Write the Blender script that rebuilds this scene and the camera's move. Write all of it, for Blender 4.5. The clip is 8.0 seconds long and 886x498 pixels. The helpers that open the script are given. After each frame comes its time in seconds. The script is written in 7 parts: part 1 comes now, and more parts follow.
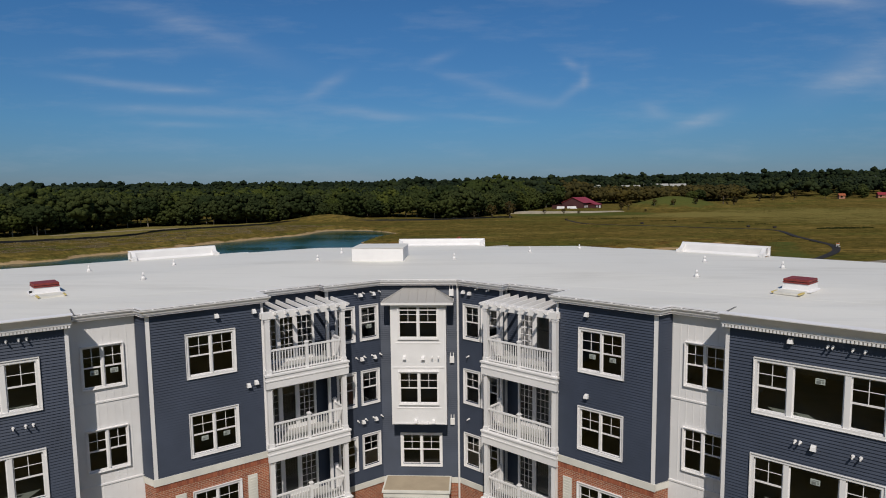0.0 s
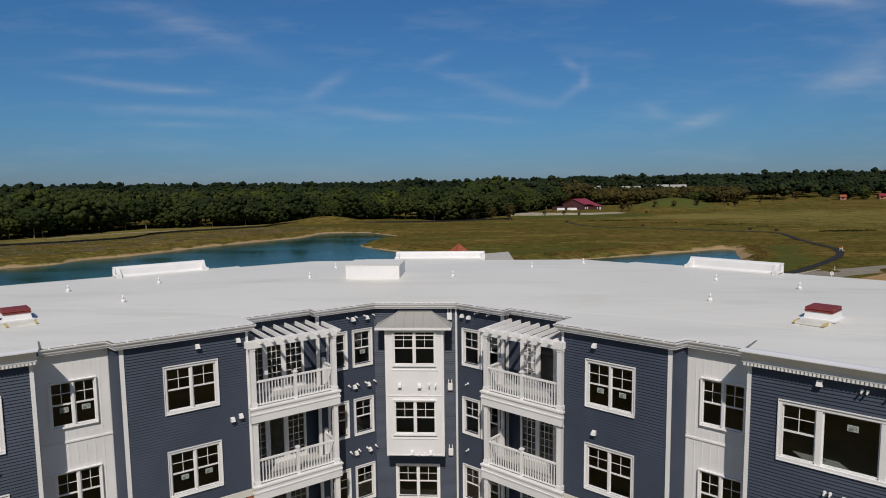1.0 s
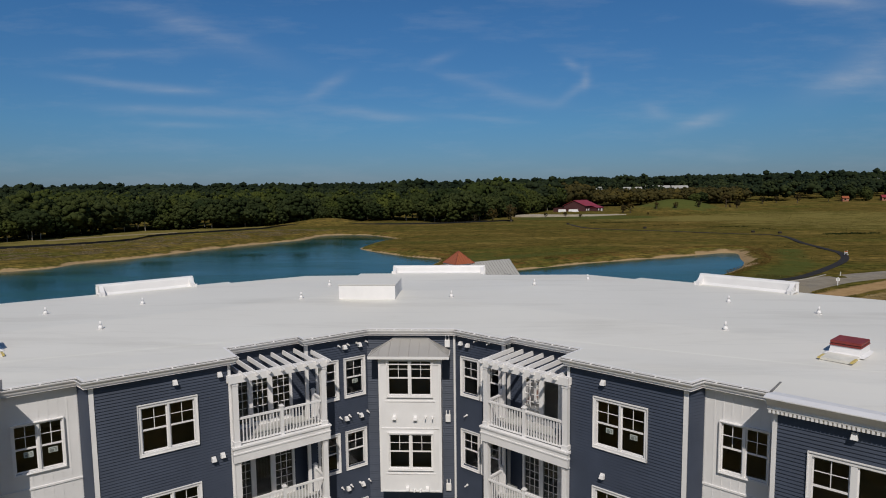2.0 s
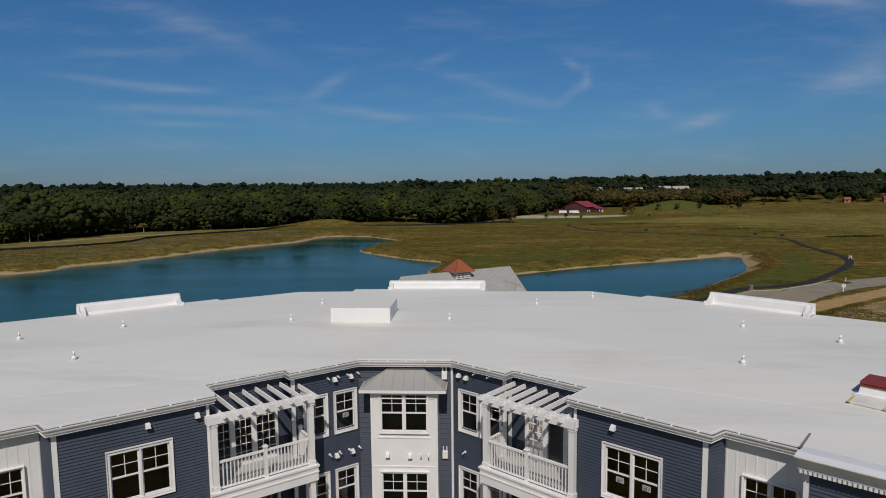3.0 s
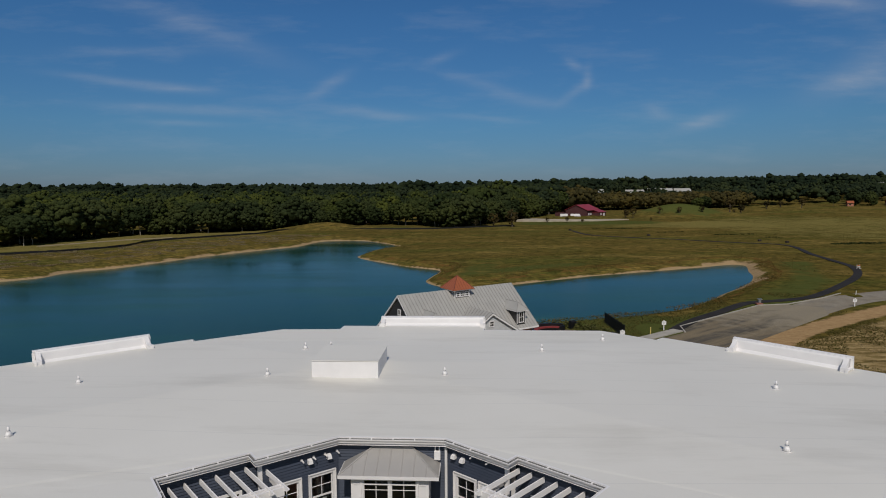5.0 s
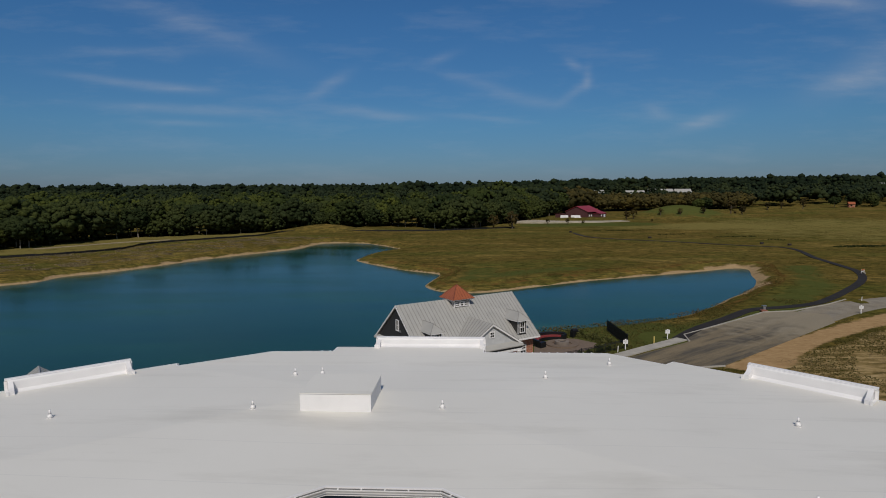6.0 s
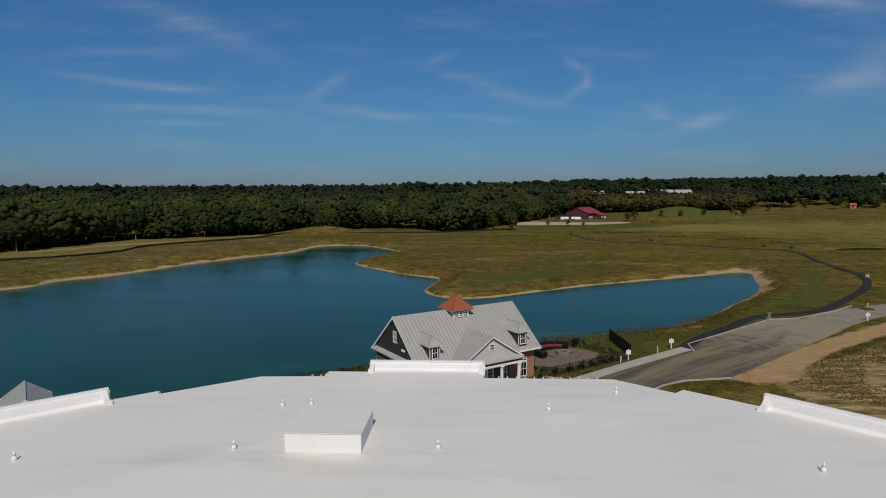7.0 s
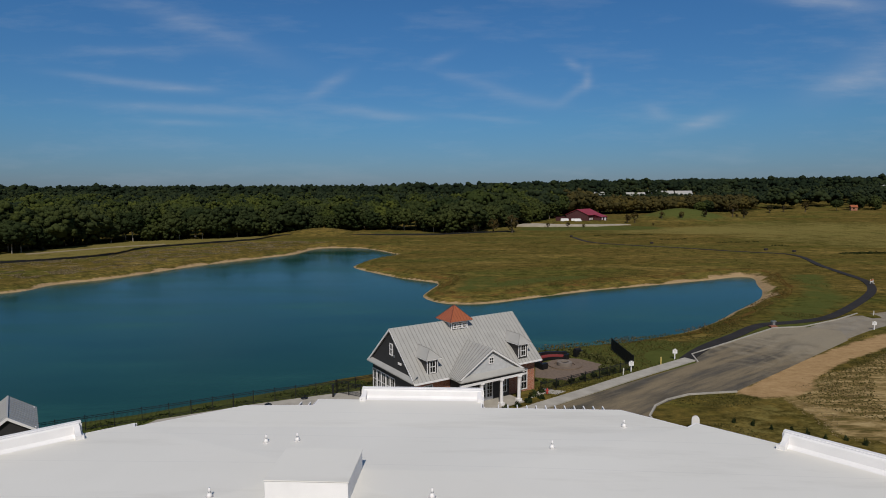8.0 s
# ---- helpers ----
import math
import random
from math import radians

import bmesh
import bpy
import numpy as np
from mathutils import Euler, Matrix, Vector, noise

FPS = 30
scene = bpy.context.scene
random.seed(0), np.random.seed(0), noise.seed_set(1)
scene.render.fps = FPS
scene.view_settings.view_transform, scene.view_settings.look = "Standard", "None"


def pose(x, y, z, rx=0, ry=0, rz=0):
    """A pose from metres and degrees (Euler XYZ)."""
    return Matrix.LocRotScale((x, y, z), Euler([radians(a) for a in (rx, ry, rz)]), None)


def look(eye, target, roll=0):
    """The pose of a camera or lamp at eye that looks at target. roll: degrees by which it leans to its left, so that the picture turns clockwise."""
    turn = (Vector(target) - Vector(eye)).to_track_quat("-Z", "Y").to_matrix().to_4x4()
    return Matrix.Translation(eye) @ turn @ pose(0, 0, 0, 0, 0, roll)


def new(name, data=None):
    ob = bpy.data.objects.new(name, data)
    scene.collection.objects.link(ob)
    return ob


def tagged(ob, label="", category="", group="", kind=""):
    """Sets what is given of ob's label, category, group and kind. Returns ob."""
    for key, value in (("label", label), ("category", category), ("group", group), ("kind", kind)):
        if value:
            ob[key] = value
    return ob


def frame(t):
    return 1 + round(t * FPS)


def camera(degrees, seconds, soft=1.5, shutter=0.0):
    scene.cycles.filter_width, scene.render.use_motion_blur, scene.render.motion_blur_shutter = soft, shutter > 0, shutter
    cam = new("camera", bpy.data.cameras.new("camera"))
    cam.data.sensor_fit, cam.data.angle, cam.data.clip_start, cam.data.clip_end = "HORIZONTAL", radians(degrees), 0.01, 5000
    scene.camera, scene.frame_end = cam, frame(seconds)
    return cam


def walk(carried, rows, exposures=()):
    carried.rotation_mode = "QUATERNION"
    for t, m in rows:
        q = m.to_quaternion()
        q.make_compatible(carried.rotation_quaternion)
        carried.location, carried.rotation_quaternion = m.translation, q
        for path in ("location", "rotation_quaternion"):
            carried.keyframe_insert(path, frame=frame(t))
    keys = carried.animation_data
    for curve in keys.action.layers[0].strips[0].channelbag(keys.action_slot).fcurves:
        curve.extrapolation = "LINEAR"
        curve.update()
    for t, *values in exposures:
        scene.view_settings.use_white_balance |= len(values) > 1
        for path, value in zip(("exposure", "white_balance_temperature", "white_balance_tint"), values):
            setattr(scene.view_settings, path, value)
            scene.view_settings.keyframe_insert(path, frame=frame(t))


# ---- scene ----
from mathutils.geometry import intersect_ray_tri, tessellate_polygon

cam = camera(71.9, 8.0, 1.0)
PATH = [
    (0, (0.434, -28.452, 16.932), (0.469, -26.462, 16.734), -0.7),
    (0.5, (0.502, -27.58, 17.325), (0.537, -25.59, 17.127), -0.7),
    (1, (0.580, -26.735, 17.709), (0.615, -24.745, 17.512), -0.7),
    (1.5, (0.675, -25.882, 18.104), (0.708, -23.892, 17.908), -0.7),
    (3, (0.943, -23.232, 19.387), (0.974, -21.242, 19.189), -0.6),
    (3.5, (1.030, -22.360, 19.812), (1.061, -20.370, 19.615), -0.5),
    (4, (1.108, -21.503, 20.261), (1.139, -19.512, 20.065), -0.5),
    (4.5, (1.187, -20.636, 20.710), (1.217, -18.646, 20.512), -0.4),
    (6, (1.405, -17.856, 21.999), (1.435, -15.866, 21.801), -0.4),
    (6.5, (1.499, -16.904, 22.439), (1.529, -14.914, 22.242), -0.4),
    (7, (1.603, -15.905, 22.902), (1.633, -13.915, 22.704), -0.4),
    (7.5, (1.710, -14.864, 23.362), (1.740, -12.874, 23.163), -0.4),
    (8, (1.811, -13.826, 23.798), (1.842, -11.837, 23.600), -0.3),
]
walk(cam, [(t, look(eye, target, roll)) for t, eye, target, roll in PATH],
     [(0, 0.04), (1.5, 0.0), (3.5, -0.15), (4.5, -0.2), (6, -0.21), (6.5, -0.2), (7, -0.09), (7.5, -0.02), (8, 0.02)])

# ---- world and sun ----
SUN_ELEVATION = radians(47)
SUN_TO = Vector((-0.038 * math.cos(SUN_ELEVATION), -0.999 * math.cos(SUN_ELEVATION), math.sin(SUN_ELEVATION)))


# cirrus streaks: place, half length, half width, turn, strength
CIRRUS = [(-0.163, 0.167, 0.034, 0.008, 0.5, 0.42), (0.227, 0.195, 0.016, 0.006, -0.55, 0.32), (0.249, 0.175, 0.018, 0.006, 1.5, 0.36), (0.226, 0.15, 0.03, 0.006, 0.6, 0.36),
          (0.165, 0.138, 0.045, 0.008, -0.1, 0.3), (0.082, 0.164, 0.055, 0.008, -0.28, 0.3), (0.013, 0.206, 0.03, 0.006, 0.35, 0.28), (-0.524, 0.176, 0.075, 0.005, -0.12, 0.36),
          (-0.422, 0.163, 0.07, 0.006, -0.08, 0.42), (-0.394, 0.128, 0.13, 0.006, -0.06, 0.4), (-0.403, 0.107, 0.07, 0.004, -0.04, 0.3), (-0.112, 0.123, 0.075, 0.006, -0.1, 0.36),
          (-0.061, 0.115, 0.05, 0.004, -0.05, 0.25), (0.443, 0.106, 0.048, 0.009, 0.28, 0.5), (0.679, 0.173, 0.085, 0.018, 0.38, 0.36), (0.725, 0.201, 0.06, 0.03, 0.3, 0.3),
          (0.642, 0.293, 0.1, 0.01, -0.08, 0.6), (-0.403, 0.269, 0.07, 0.012, -0.28, 0.26), (-0.459, 0.219, 0.11, 0.006, 0.0, 0.2), (-0.292, 0.223, 0.09, 0.014, -0.35, 0.18),
          (0.364, 0.121, 0.02, 0.012, -0.4, 0.2), (0.059, 0.114, 0.06, 0.004, -0.08, 0.22)]


def build_world():
    world = bpy.data.worlds.new("daylight")
    scene.world = world
    world.use_nodes = True
    nt = world.node_tree
    nt.nodes.clear()
    out = nt.nodes.new("ShaderNodeOutputWorld")
    bg = nt.nodes.new("ShaderNodeBackground")
    sky = nt.nodes.new("ShaderNodeTexSky")
    sky.sky_type = "NISHITA"
    sky.sun_disc = False
    sky.sun_elevation = SUN_ELEVATION
    sky.sun_rotation = math.pi + 0.038
    sky.altitude = 50
    sky.air_density = 1.0
    sky.dust_density = 0.25
    sky.ozone_density = 4.0
    bg.inputs["Strength"].default_value = 0.083
    # deep polarised blue, paler towards the horizon
    tint = node(nt, "ShaderNodeMix")
    tint.data_type, tint.blend_type = "RGBA", "MULTIPLY"
    tint.inputs[0].default_value = 1.0
    deep = nt.nodes.new("ShaderNodeMix")
    deep.data_type = "RGBA"
    low = nt.nodes.new("ShaderNodeTexCoord")
    lift = nt.nodes.new("ShaderNodeSeparateXYZ")
    nt.links.new(low.outputs["Generated"], lift.inputs[0])
    nt.links.new(ramp(nt, lift.outputs[2], [(0.0, (0.258, 0.35, 0.56)), (0.10, (0.277, 0.496, 0.688)), (0.26, (0.296, 0.582, 0.815))]), deep.inputs[6])
    # the sky is paler on the side of the sun
    toward = maths(nt, "MULTIPLY", lift.outputs[1], -1.0)
    nt.links.new(ramp(nt, maths(nt, "ADD", maths(nt, "MULTIPLY", toward, 0.5), 0.5), [(0.30, (0, 0, 0)), (0.72, (1, 1, 1))]), deep.inputs[0])
    deep.inputs[7].default_value = (0.74, 0.70, 0.66, 1)
    nt.links.new(deep.outputs[2], tint.inputs[7])
    nt.links.new(sky.outputs["Color"], tint.inputs[6])
    col = tint.outputs[2]
    # thin cirrus: soft streaks broken up by stretched noise
    tc = nt.nodes.new("ShaderNodeTexCoord")
    sep = nt.nodes.new("ShaderNodeSeparateXYZ")
    nt.links.new(tc.outputs["Generated"], sep.inputs[0])
    ahead = maths(nt, "MAXIMUM", sep.outputs[1], 0.05)
    u, v = maths(nt, "DIVIDE", sep.outputs[0], ahead), maths(nt, "DIVIDE", sep.outputs[2], ahead)
    com = nt.nodes.new("ShaderNodeCombineXYZ")
    nt.links.new(u, com.inputs[0])
    nt.links.new(v, com.inputs[1])
    mp = nt.nodes.new("ShaderNodeMapping")
    mp.inputs["Scale"].default_value = (5.0, 26.0, 1)
    mp.inputs["Rotation"].default_value = (0, 0, 0.10)
    nt.links.new(com.outputs[0], mp.inputs["Vector"])
    fibres = noise_tex(nt, mp.outputs[0], 1.0, 7, 0.62)
    total = maths(nt, "MULTIPLY", maths(nt, "SUBTRACT", fibres, 0.50, True), 0.5)
    wisps = maths(nt, "MULTIPLY", maths(nt, "SUBTRACT", fibres, 0.18, True), 1.6)
    for cu, cv, la, lb, turn, k in CIRRUS:
        lb *= 1.2
        du, dv = maths(nt, "SUBTRACT", u, cu), maths(nt, "SUBTRACT", v, cv)
        c, s = math.cos(turn), math.sin(turn)
        p = maths(nt, "ADD", maths(nt, "MULTIPLY", du, c / la), maths(nt, "MULTIPLY", dv, s / la))
        q = maths(nt, "ADD", maths(nt, "MULTIPLY", du, -s / lb), maths(nt, "MULTIPLY", dv, c / lb))
        r = maths(nt, "ADD", maths(nt, "MULTIPLY", p, p), maths(nt, "MULTIPLY", q, q))
        g = maths(nt, "POWER", 2.718, maths(nt, "MULTIPLY", r, -1.0))
        total = maths(nt, "ADD", total, maths(nt, "MULTIPLY", g, maths(nt, "MULTIPLY", wisps, k)))
    total = maths(nt, "MULTIPLY", total, maths(nt, "GREATER_THAN", sep.outputs[1], 0.06))
    total = maths(nt, "MINIMUM", total, 0.6)
    cloud = node(nt, "ShaderNodeMix")
    cloud.data_type = "RGBA"
    cloud.inputs[7].default_value = (4.9, 5.4, 6.3, 1)
    nt.links.new(total, cloud.inputs[0])
    nt.links.new(col, cloud.inputs[6])
    nt.links.new(cloud.outputs[2], bg.inputs["Color"])
    nt.links.new(bg.outputs["Background"], out.inputs["Surface"])
    return world


sun_data = bpy.data.lights.new("sun", "SUN")
sun_data.energy = 3.2
sun_data.angle = radians(0.55)
sun_data.color = (1.0, 0.945, 0.865)
sun = new("sun", sun_data)
sun.matrix_world = look(SUN_TO * 200, (0, 0, 0))
scene.view_settings.exposure = 0.0


# ---- material helpers ----
def mat_base(name, rough=0.7, metal=0.0, spec=0.5):
    m = bpy.data.materials.new(name)
    m.use_nodes = True
    nt = m.node_tree
    b = nt.nodes["Principled BSDF"]
    b.inputs["Roughness"].default_value = rough
    b.inputs["Metallic"].default_value = metal
    b.inputs["Specular IOR Level"].default_value = spec
    return m, nt, b


def node(nt, kind, **props):
    n = nt.nodes.new(kind)
    for k, v in props.items():
        n.inputs[k].default_value = v
    return n


def coords(nt, scale=(1, 1, 1)):
    tc = nt.nodes.new("ShaderNodeTexCoord")
    mp = nt.nodes.new("ShaderNodeMapping")
    mp.inputs["Scale"].default_value = scale
    nt.links.new(tc.outputs["Object"], mp.inputs["Vector"])
    return mp.outputs["Vector"]


def world_coords(nt, scale=(1, 1, 1)):
    g = nt.nodes.new("ShaderNodeNewGeometry")
    mp = nt.nodes.new("ShaderNodeMapping")
    mp.inputs["Scale"].default_value = scale
    nt.links.new(g.outputs["Position"], mp.inputs["Vector"])
    return mp.outputs["Vector"]


def noise_tex(nt, vec, scale, detail=4.0, rough=0.55):
    n = node(nt, "ShaderNodeTexNoise", Scale=scale, Detail=detail, Roughness=rough)
    nt.links.new(vec, n.inputs["Vector"])
    return n.outputs["Fac"]


def ramp(nt, fac, stops):
    r = nt.nodes.new("ShaderNodeValToRGB")
    el = r.color_ramp.elements
    while len(el) < len(stops):
        el.new(0.5)
    for e, (p, c) in zip(el, stops):
        e.position = p
        e.color = (*c, 1) if len(c) == 3 else c
    nt.links.new(fac, r.inputs["Fac"])
    return r.outputs["Color"]


def mix(nt, fac, a, b, mode="MIX"):
    n = nt.nodes.new("ShaderNodeMix")
    n.data_type = "RGBA"
    n.blend_type = mode
    for sock, v in ((n.inputs[0], fac), (n.inputs[6], a), (n.inputs[7], b)):
        if isinstance(v, (int, float)):
            sock.default_value = v
        elif isinstance(v, tuple):
            sock.default_value = (*v, 1)
        else:
            nt.links.new(v, sock)
    return n.outputs[2]


def maths(nt, op, a, b=None, clamp=False):
    n = nt.nodes.new("ShaderNodeMath")
    n.operation = op
    n.use_clamp = clamp
    for sock, v in zip(n.inputs, (a, b)):
        if v is None:
            continue
        if isinstance(v, (int, float)):
            sock.default_value = v
        else:
            nt.links.new(v, sock)
    return n.outputs[0]


def bump(nt, bsdf, height, strength=0.3, distance=0.02):
    n = node(nt, "ShaderNodeBump", Strength=strength, Distance=distance)
    nt.links.new(height, n.inputs["Height"])
    nt.links.new(n.outputs["Normal"], bsdf.inputs["Normal"])


def simple(name, color, rough=0.6, metal=0.0, vary=0.12, scale=1.5, fine=25.0, bumps=0.08, spec=0.5):
    """A painted or plain surface with faint stains, grain and relief."""
    m, nt, b = mat_base(name, rough, metal, spec)
    v = coords(nt)
    big, small = noise_tex(nt, v, scale), noise_tex(nt, v, fine, 3)
    low = tuple(c * (1 - vary) for c in color)
    high = tuple(min(1, c * (1 + vary * 0.6)) for c in color)
    col = ramp(nt, big, [(0.3, low), (0.7, high)])
    grain = ramp(nt, small, [(0.2, (1 - vary * 0.5,) * 3), (0.8, (1, 1, 1))])
    nt.links.new(mix(nt, 1.0, col, grain, "MULTIPLY"), b.inputs["Base Color"])
    if bumps:
        bump(nt, b, small, bumps, 0.01)
    return m


build_world()


# ---- materials ----
def roof_membrane():
    m, nt, b = mat_base("white_roof_membrane", 0.62)
    v = coords(nt)
    col = ramp(nt, noise_tex(nt, v, 0.12, 5), [(0.3, (0.685, 0.66, 0.605)), (0.7, (0.735, 0.71, 0.655))])
    streak = noise_tex(nt, coords(nt, (0.28, 1.5, 1)), 0.35, 7, 0.66)
    col = mix(nt, 1.0, col, ramp(nt, streak, [(0.30, (0.88, 0.875, 0.865)), (0.48, (1, 1, 1))]), "MULTIPLY")
    # welded sheet seams about every 3 m
    sep = nt.nodes.new("ShaderNodeSeparateXYZ")
    nt.links.new(v, sep.inputs[0])
    cell = maths(nt, "FRACT", maths(nt, "MULTIPLY", sep.outputs[1], 0.33))
    seam = maths(nt, "LESS_THAN", cell, 0.012)
    col = mix(nt, maths(nt, "MULTIPLY", seam, 0.22), col, (0.45, 0.44, 0.43))
    nt.links.new(col, b.inputs["Base Color"])
    bump(nt, b, noise_tex(nt, v, 2.0, 4), 0.12, 0.03)
    return m


def brick_wall():
    m, nt, b = mat_base("red_brick", 0.85)
    tc = nt.nodes.new("ShaderNodeTexCoord")
    sep = nt.nodes.new("ShaderNodeSeparateXYZ")
    nt.links.new(tc.outputs["Object"], sep.inputs[0])
    com = nt.nodes.new("ShaderNodeCombineXYZ")
    geo = nt.nodes.new("ShaderNodeNewGeometry")
    spot, facing = nt.nodes.new("ShaderNodeSeparateXYZ"), nt.nodes.new("ShaderNodeSeparateXYZ")
    nt.links.new(geo.outputs["Position"], spot.inputs[0])
    nt.links.new(geo.outputs["True Normal"], facing.inputs[0])
    run = maths(nt, "SUBTRACT", maths(nt, "MULTIPLY", spot.outputs[1], facing.outputs[0]), maths(nt, "MULTIPLY", spot.outputs[0], facing.outputs[1]))
    nt.links.new(run, com.inputs[0])
    nt.links.new(sep.outputs[2], com.inputs[1])
    br = node(nt, "ShaderNodeTexBrick", Scale=1.0)
    br.inputs["Mortar Size"].default_value = 0.008
    br.inputs["Brick Width"].default_value = 0.215
    br.inputs["Row Height"].default_value = 0.075
    br.inputs["Color1"].default_value = (0.41, 0.13, 0.065, 1)
    br.inputs["Color2"].default_value = (0.25, 0.072, 0.040, 1)
    br.inputs["Mortar"].default_value = (0.46, 0.36, 0.27, 1)
    nt.links.new(com.outputs[0], br.inputs["Vector"])
    stain = ramp(nt, noise_tex(nt, tc.outputs["Object"], 1.1, 5), [(0.3, (0.8, 0.78, 0.76)), (0.7, (1.08, 1.05, 1.0))])
    nt.links.new(mix(nt, 1.0, br.outputs["Color"], stain, "MULTIPLY"), b.inputs["Base Color"])
    bump(nt, b, br.outputs["Fac"], -0.5, 0.01)
    return m


def window_glass():
    m = bpy.data.materials.new("window_glass")
    m.use_nodes = True
    nt = m.node_tree
    nt.nodes.clear()
    out = nt.nodes.new("ShaderNodeOutputMaterial")
    tr = node(nt, "ShaderNodeBsdfTransparent")
    tr.inputs["Color"].default_value = (0.72, 0.76, 0.73, 1)
    gl = node(nt, "ShaderNodeBsdfGlossy", Roughness=0.02)
    fr = node(nt, "ShaderNodeFresnel", IOR=1.7)
    mx = nt.nodes.new("ShaderNodeMixShader")
    nt.links.new(fr.outputs[0], mx.inputs[0])
    nt.links.new(tr.outputs[0], mx.inputs[1])
    nt.links.new(gl.outputs[0], mx.inputs[2])
    nt.links.new(mx.outputs[0], out.inputs["Surface"])
    return m


def water_material():
    m, nt, b = mat_base("lake_water", 0.06)
    b.inputs["IOR"].default_value = 1.33
    b.inputs["Specular IOR Level"].default_value = 0.14
    b.inputs["Roughness"].default_value = 0.12
    v = world_coords(nt)
    col = ramp(nt, noise_tex(nt, v, 0.012, 4), [(0.3, (0.010, 0.050, 0.040)), (0.7, (0.014, 0.064, 0.049))])
    # wind sheen and glints painted as lighter streaks in the water colour
    wind_sheen = noise_tex(nt, world_coords(nt, (0.02, 0.075, 1)), 1.0, 6, 0.62)
    col = mix(nt, 1.0, col, ramp(nt, wind_sheen, [(0.34, (0.80, 0.84, 0.84)), (0.5, (1, 1, 1)), (0.60, (1.25, 1.16, 1.15)), (0.68, (1.9, 1.5, 1.45))]), "MULTIPLY")
    nt.links.new(col, b.inputs["Base Color"])
    wind = noise_tex(nt, v, 0.03, 4)
    nt.links.new(ramp(nt, wind_sheen, [(0.35, (0.06,) * 3), (0.65, (0.22,) * 3)]), b.inputs["Roughness"])
    h = maths(nt, "MULTIPLY", noise_tex(nt, world_coords(nt, (1.0, 1.6, 1)), 1.6, 5, 0.6), wind)
    bump(nt, b, h, 0.35, 0.06)
    return m


def ground_material():
    m, nt, b = mat_base("meadow_ground", 1.0, spec=0.0)
    v = world_coords(nt)
    big = noise_tex(nt, v, 0.016, 5, 0.6)
    mid = noise_tex(nt, v, 0.11, 6, 0.65)
    fine = noise_tex(nt, world_coords(nt, (0.7, 1.0, 1)), 1.1, 8, 0.8)
    green, olive, straw = (0.072, 0.069, 0.018), (0.103, 0.079, 0.023), (0.168, 0.122, 0.039)
    col = ramp(nt, big, [(0.36, green), (0.5, olive), (0.66, straw)])
    col = mix(nt, 0.55, col, ramp(nt, mid, [(0.33, green), (0.5, olive), (0.72, straw)]))
    band = noise_tex(nt, world_coords(nt, (0.012, 0.05, 1)), 1.0, 6, 0.62)
    col = mix(nt, ramp(nt, band, [(0.48, (0, 0, 0)), (0.66, (0.75,) * 3)]), col, (0.075, 0.085, 0.022))
    band = noise_tex(nt, world_coords(nt, (0.016, 0.07, 7)), 1.0, 7, 0.65)
    col = mix(nt, ramp(nt, band, [(0.52, (0, 0, 0)), (0.66, (0.6,) * 3)]), col, (0.23, 0.165, 0.055))
    col = mix(nt, 1.0, col, ramp(nt, fine, [(0.28, (0.55, 0.56, 0.52)), (0.5, (1.0, 1.0, 0.96)), (0.72, (1.55, 1.48, 1.32))]), "MULTIPLY")
    tussock = noise_tex(nt, world_coords(nt, (0.27, 0.42, 1)), 1.0, 9, 0.8)
    col = mix(nt, 1.0, col, ramp(nt, tussock, [(0.42, (0.58, 0.60, 0.57)), (0.5, (1.0, 0.98, 0.95)), (0.58, (1.42, 1.30, 1.14))]), "MULTIPLY")
    # sandy rim and bare dirt, laid out by the plan's own masks
    for name, colors in (("straw", ((0.122, 0.103, 0.029), (0.225, 0.180, 0.058))), ("rust", ((0.10, 0.055, 0.016), (0.17, 0.10, 0.03))), ("lush", ((0.062, 0.074, 0.019), (0.092, 0.098, 0.027))),
                         ("dry", None),
                         ("dirt", ((0.25, 0.152, 0.068), (0.46, 0.305, 0.155))),
                         ("sand", ((0.25, 0.17, 0.09), (0.42, 0.295, 0.16)))):
        at = nt.nodes.new("ShaderNodeAttribute")
        at.attribute_name = name
        edge = maths(nt, "ADD", at.outputs["Fac"], maths(nt, "MULTIPLY", maths(nt, "SUBTRACT", maths(nt, "ADD", maths(nt, "MULTIPLY", mid, 0.5), maths(nt, "MULTIPLY", fine, 0.5)), 0.5), 1.6))
        k = ramp(nt, edge, [(0.45, (0, 0, 0)), (0.62, (1, 1, 1))])
        if colors is None:
            # mown straw in wind-laid streaks over thin olive grass
            streak = noise_tex(nt, world_coords(nt, (0.22, 0.75, 1)), 1.0, 8, 0.72)
            shade = ramp(nt, streak, [(0.36, (0.085, 0.070, 0.022)), (0.45, (0.18, 0.125, 0.048)), (0.52, (0.29, 0.205, 0.09)), (0.64, (0.42, 0.31, 0.155))])
            col = mix(nt, k, col, mix(nt, 1.0, shade, ramp(nt, fine, [(0.3, (0.72,) * 3), (0.7, (1.3,) * 3)]), "MULTIPLY"))
            continue
        col = mix(nt, k, col, ramp(nt, maths(nt, "ADD", maths(nt, "MULTIPLY", fine, 0.5), maths(nt, "MULTIPLY", tussock, 0.5)), [(0.36, colors[0]), (0.64, colors[1])]))
    nt.links.new(col, b.inputs["Base Color"])
    bump(nt, b, fine, 0.6, 0.25)
    return m


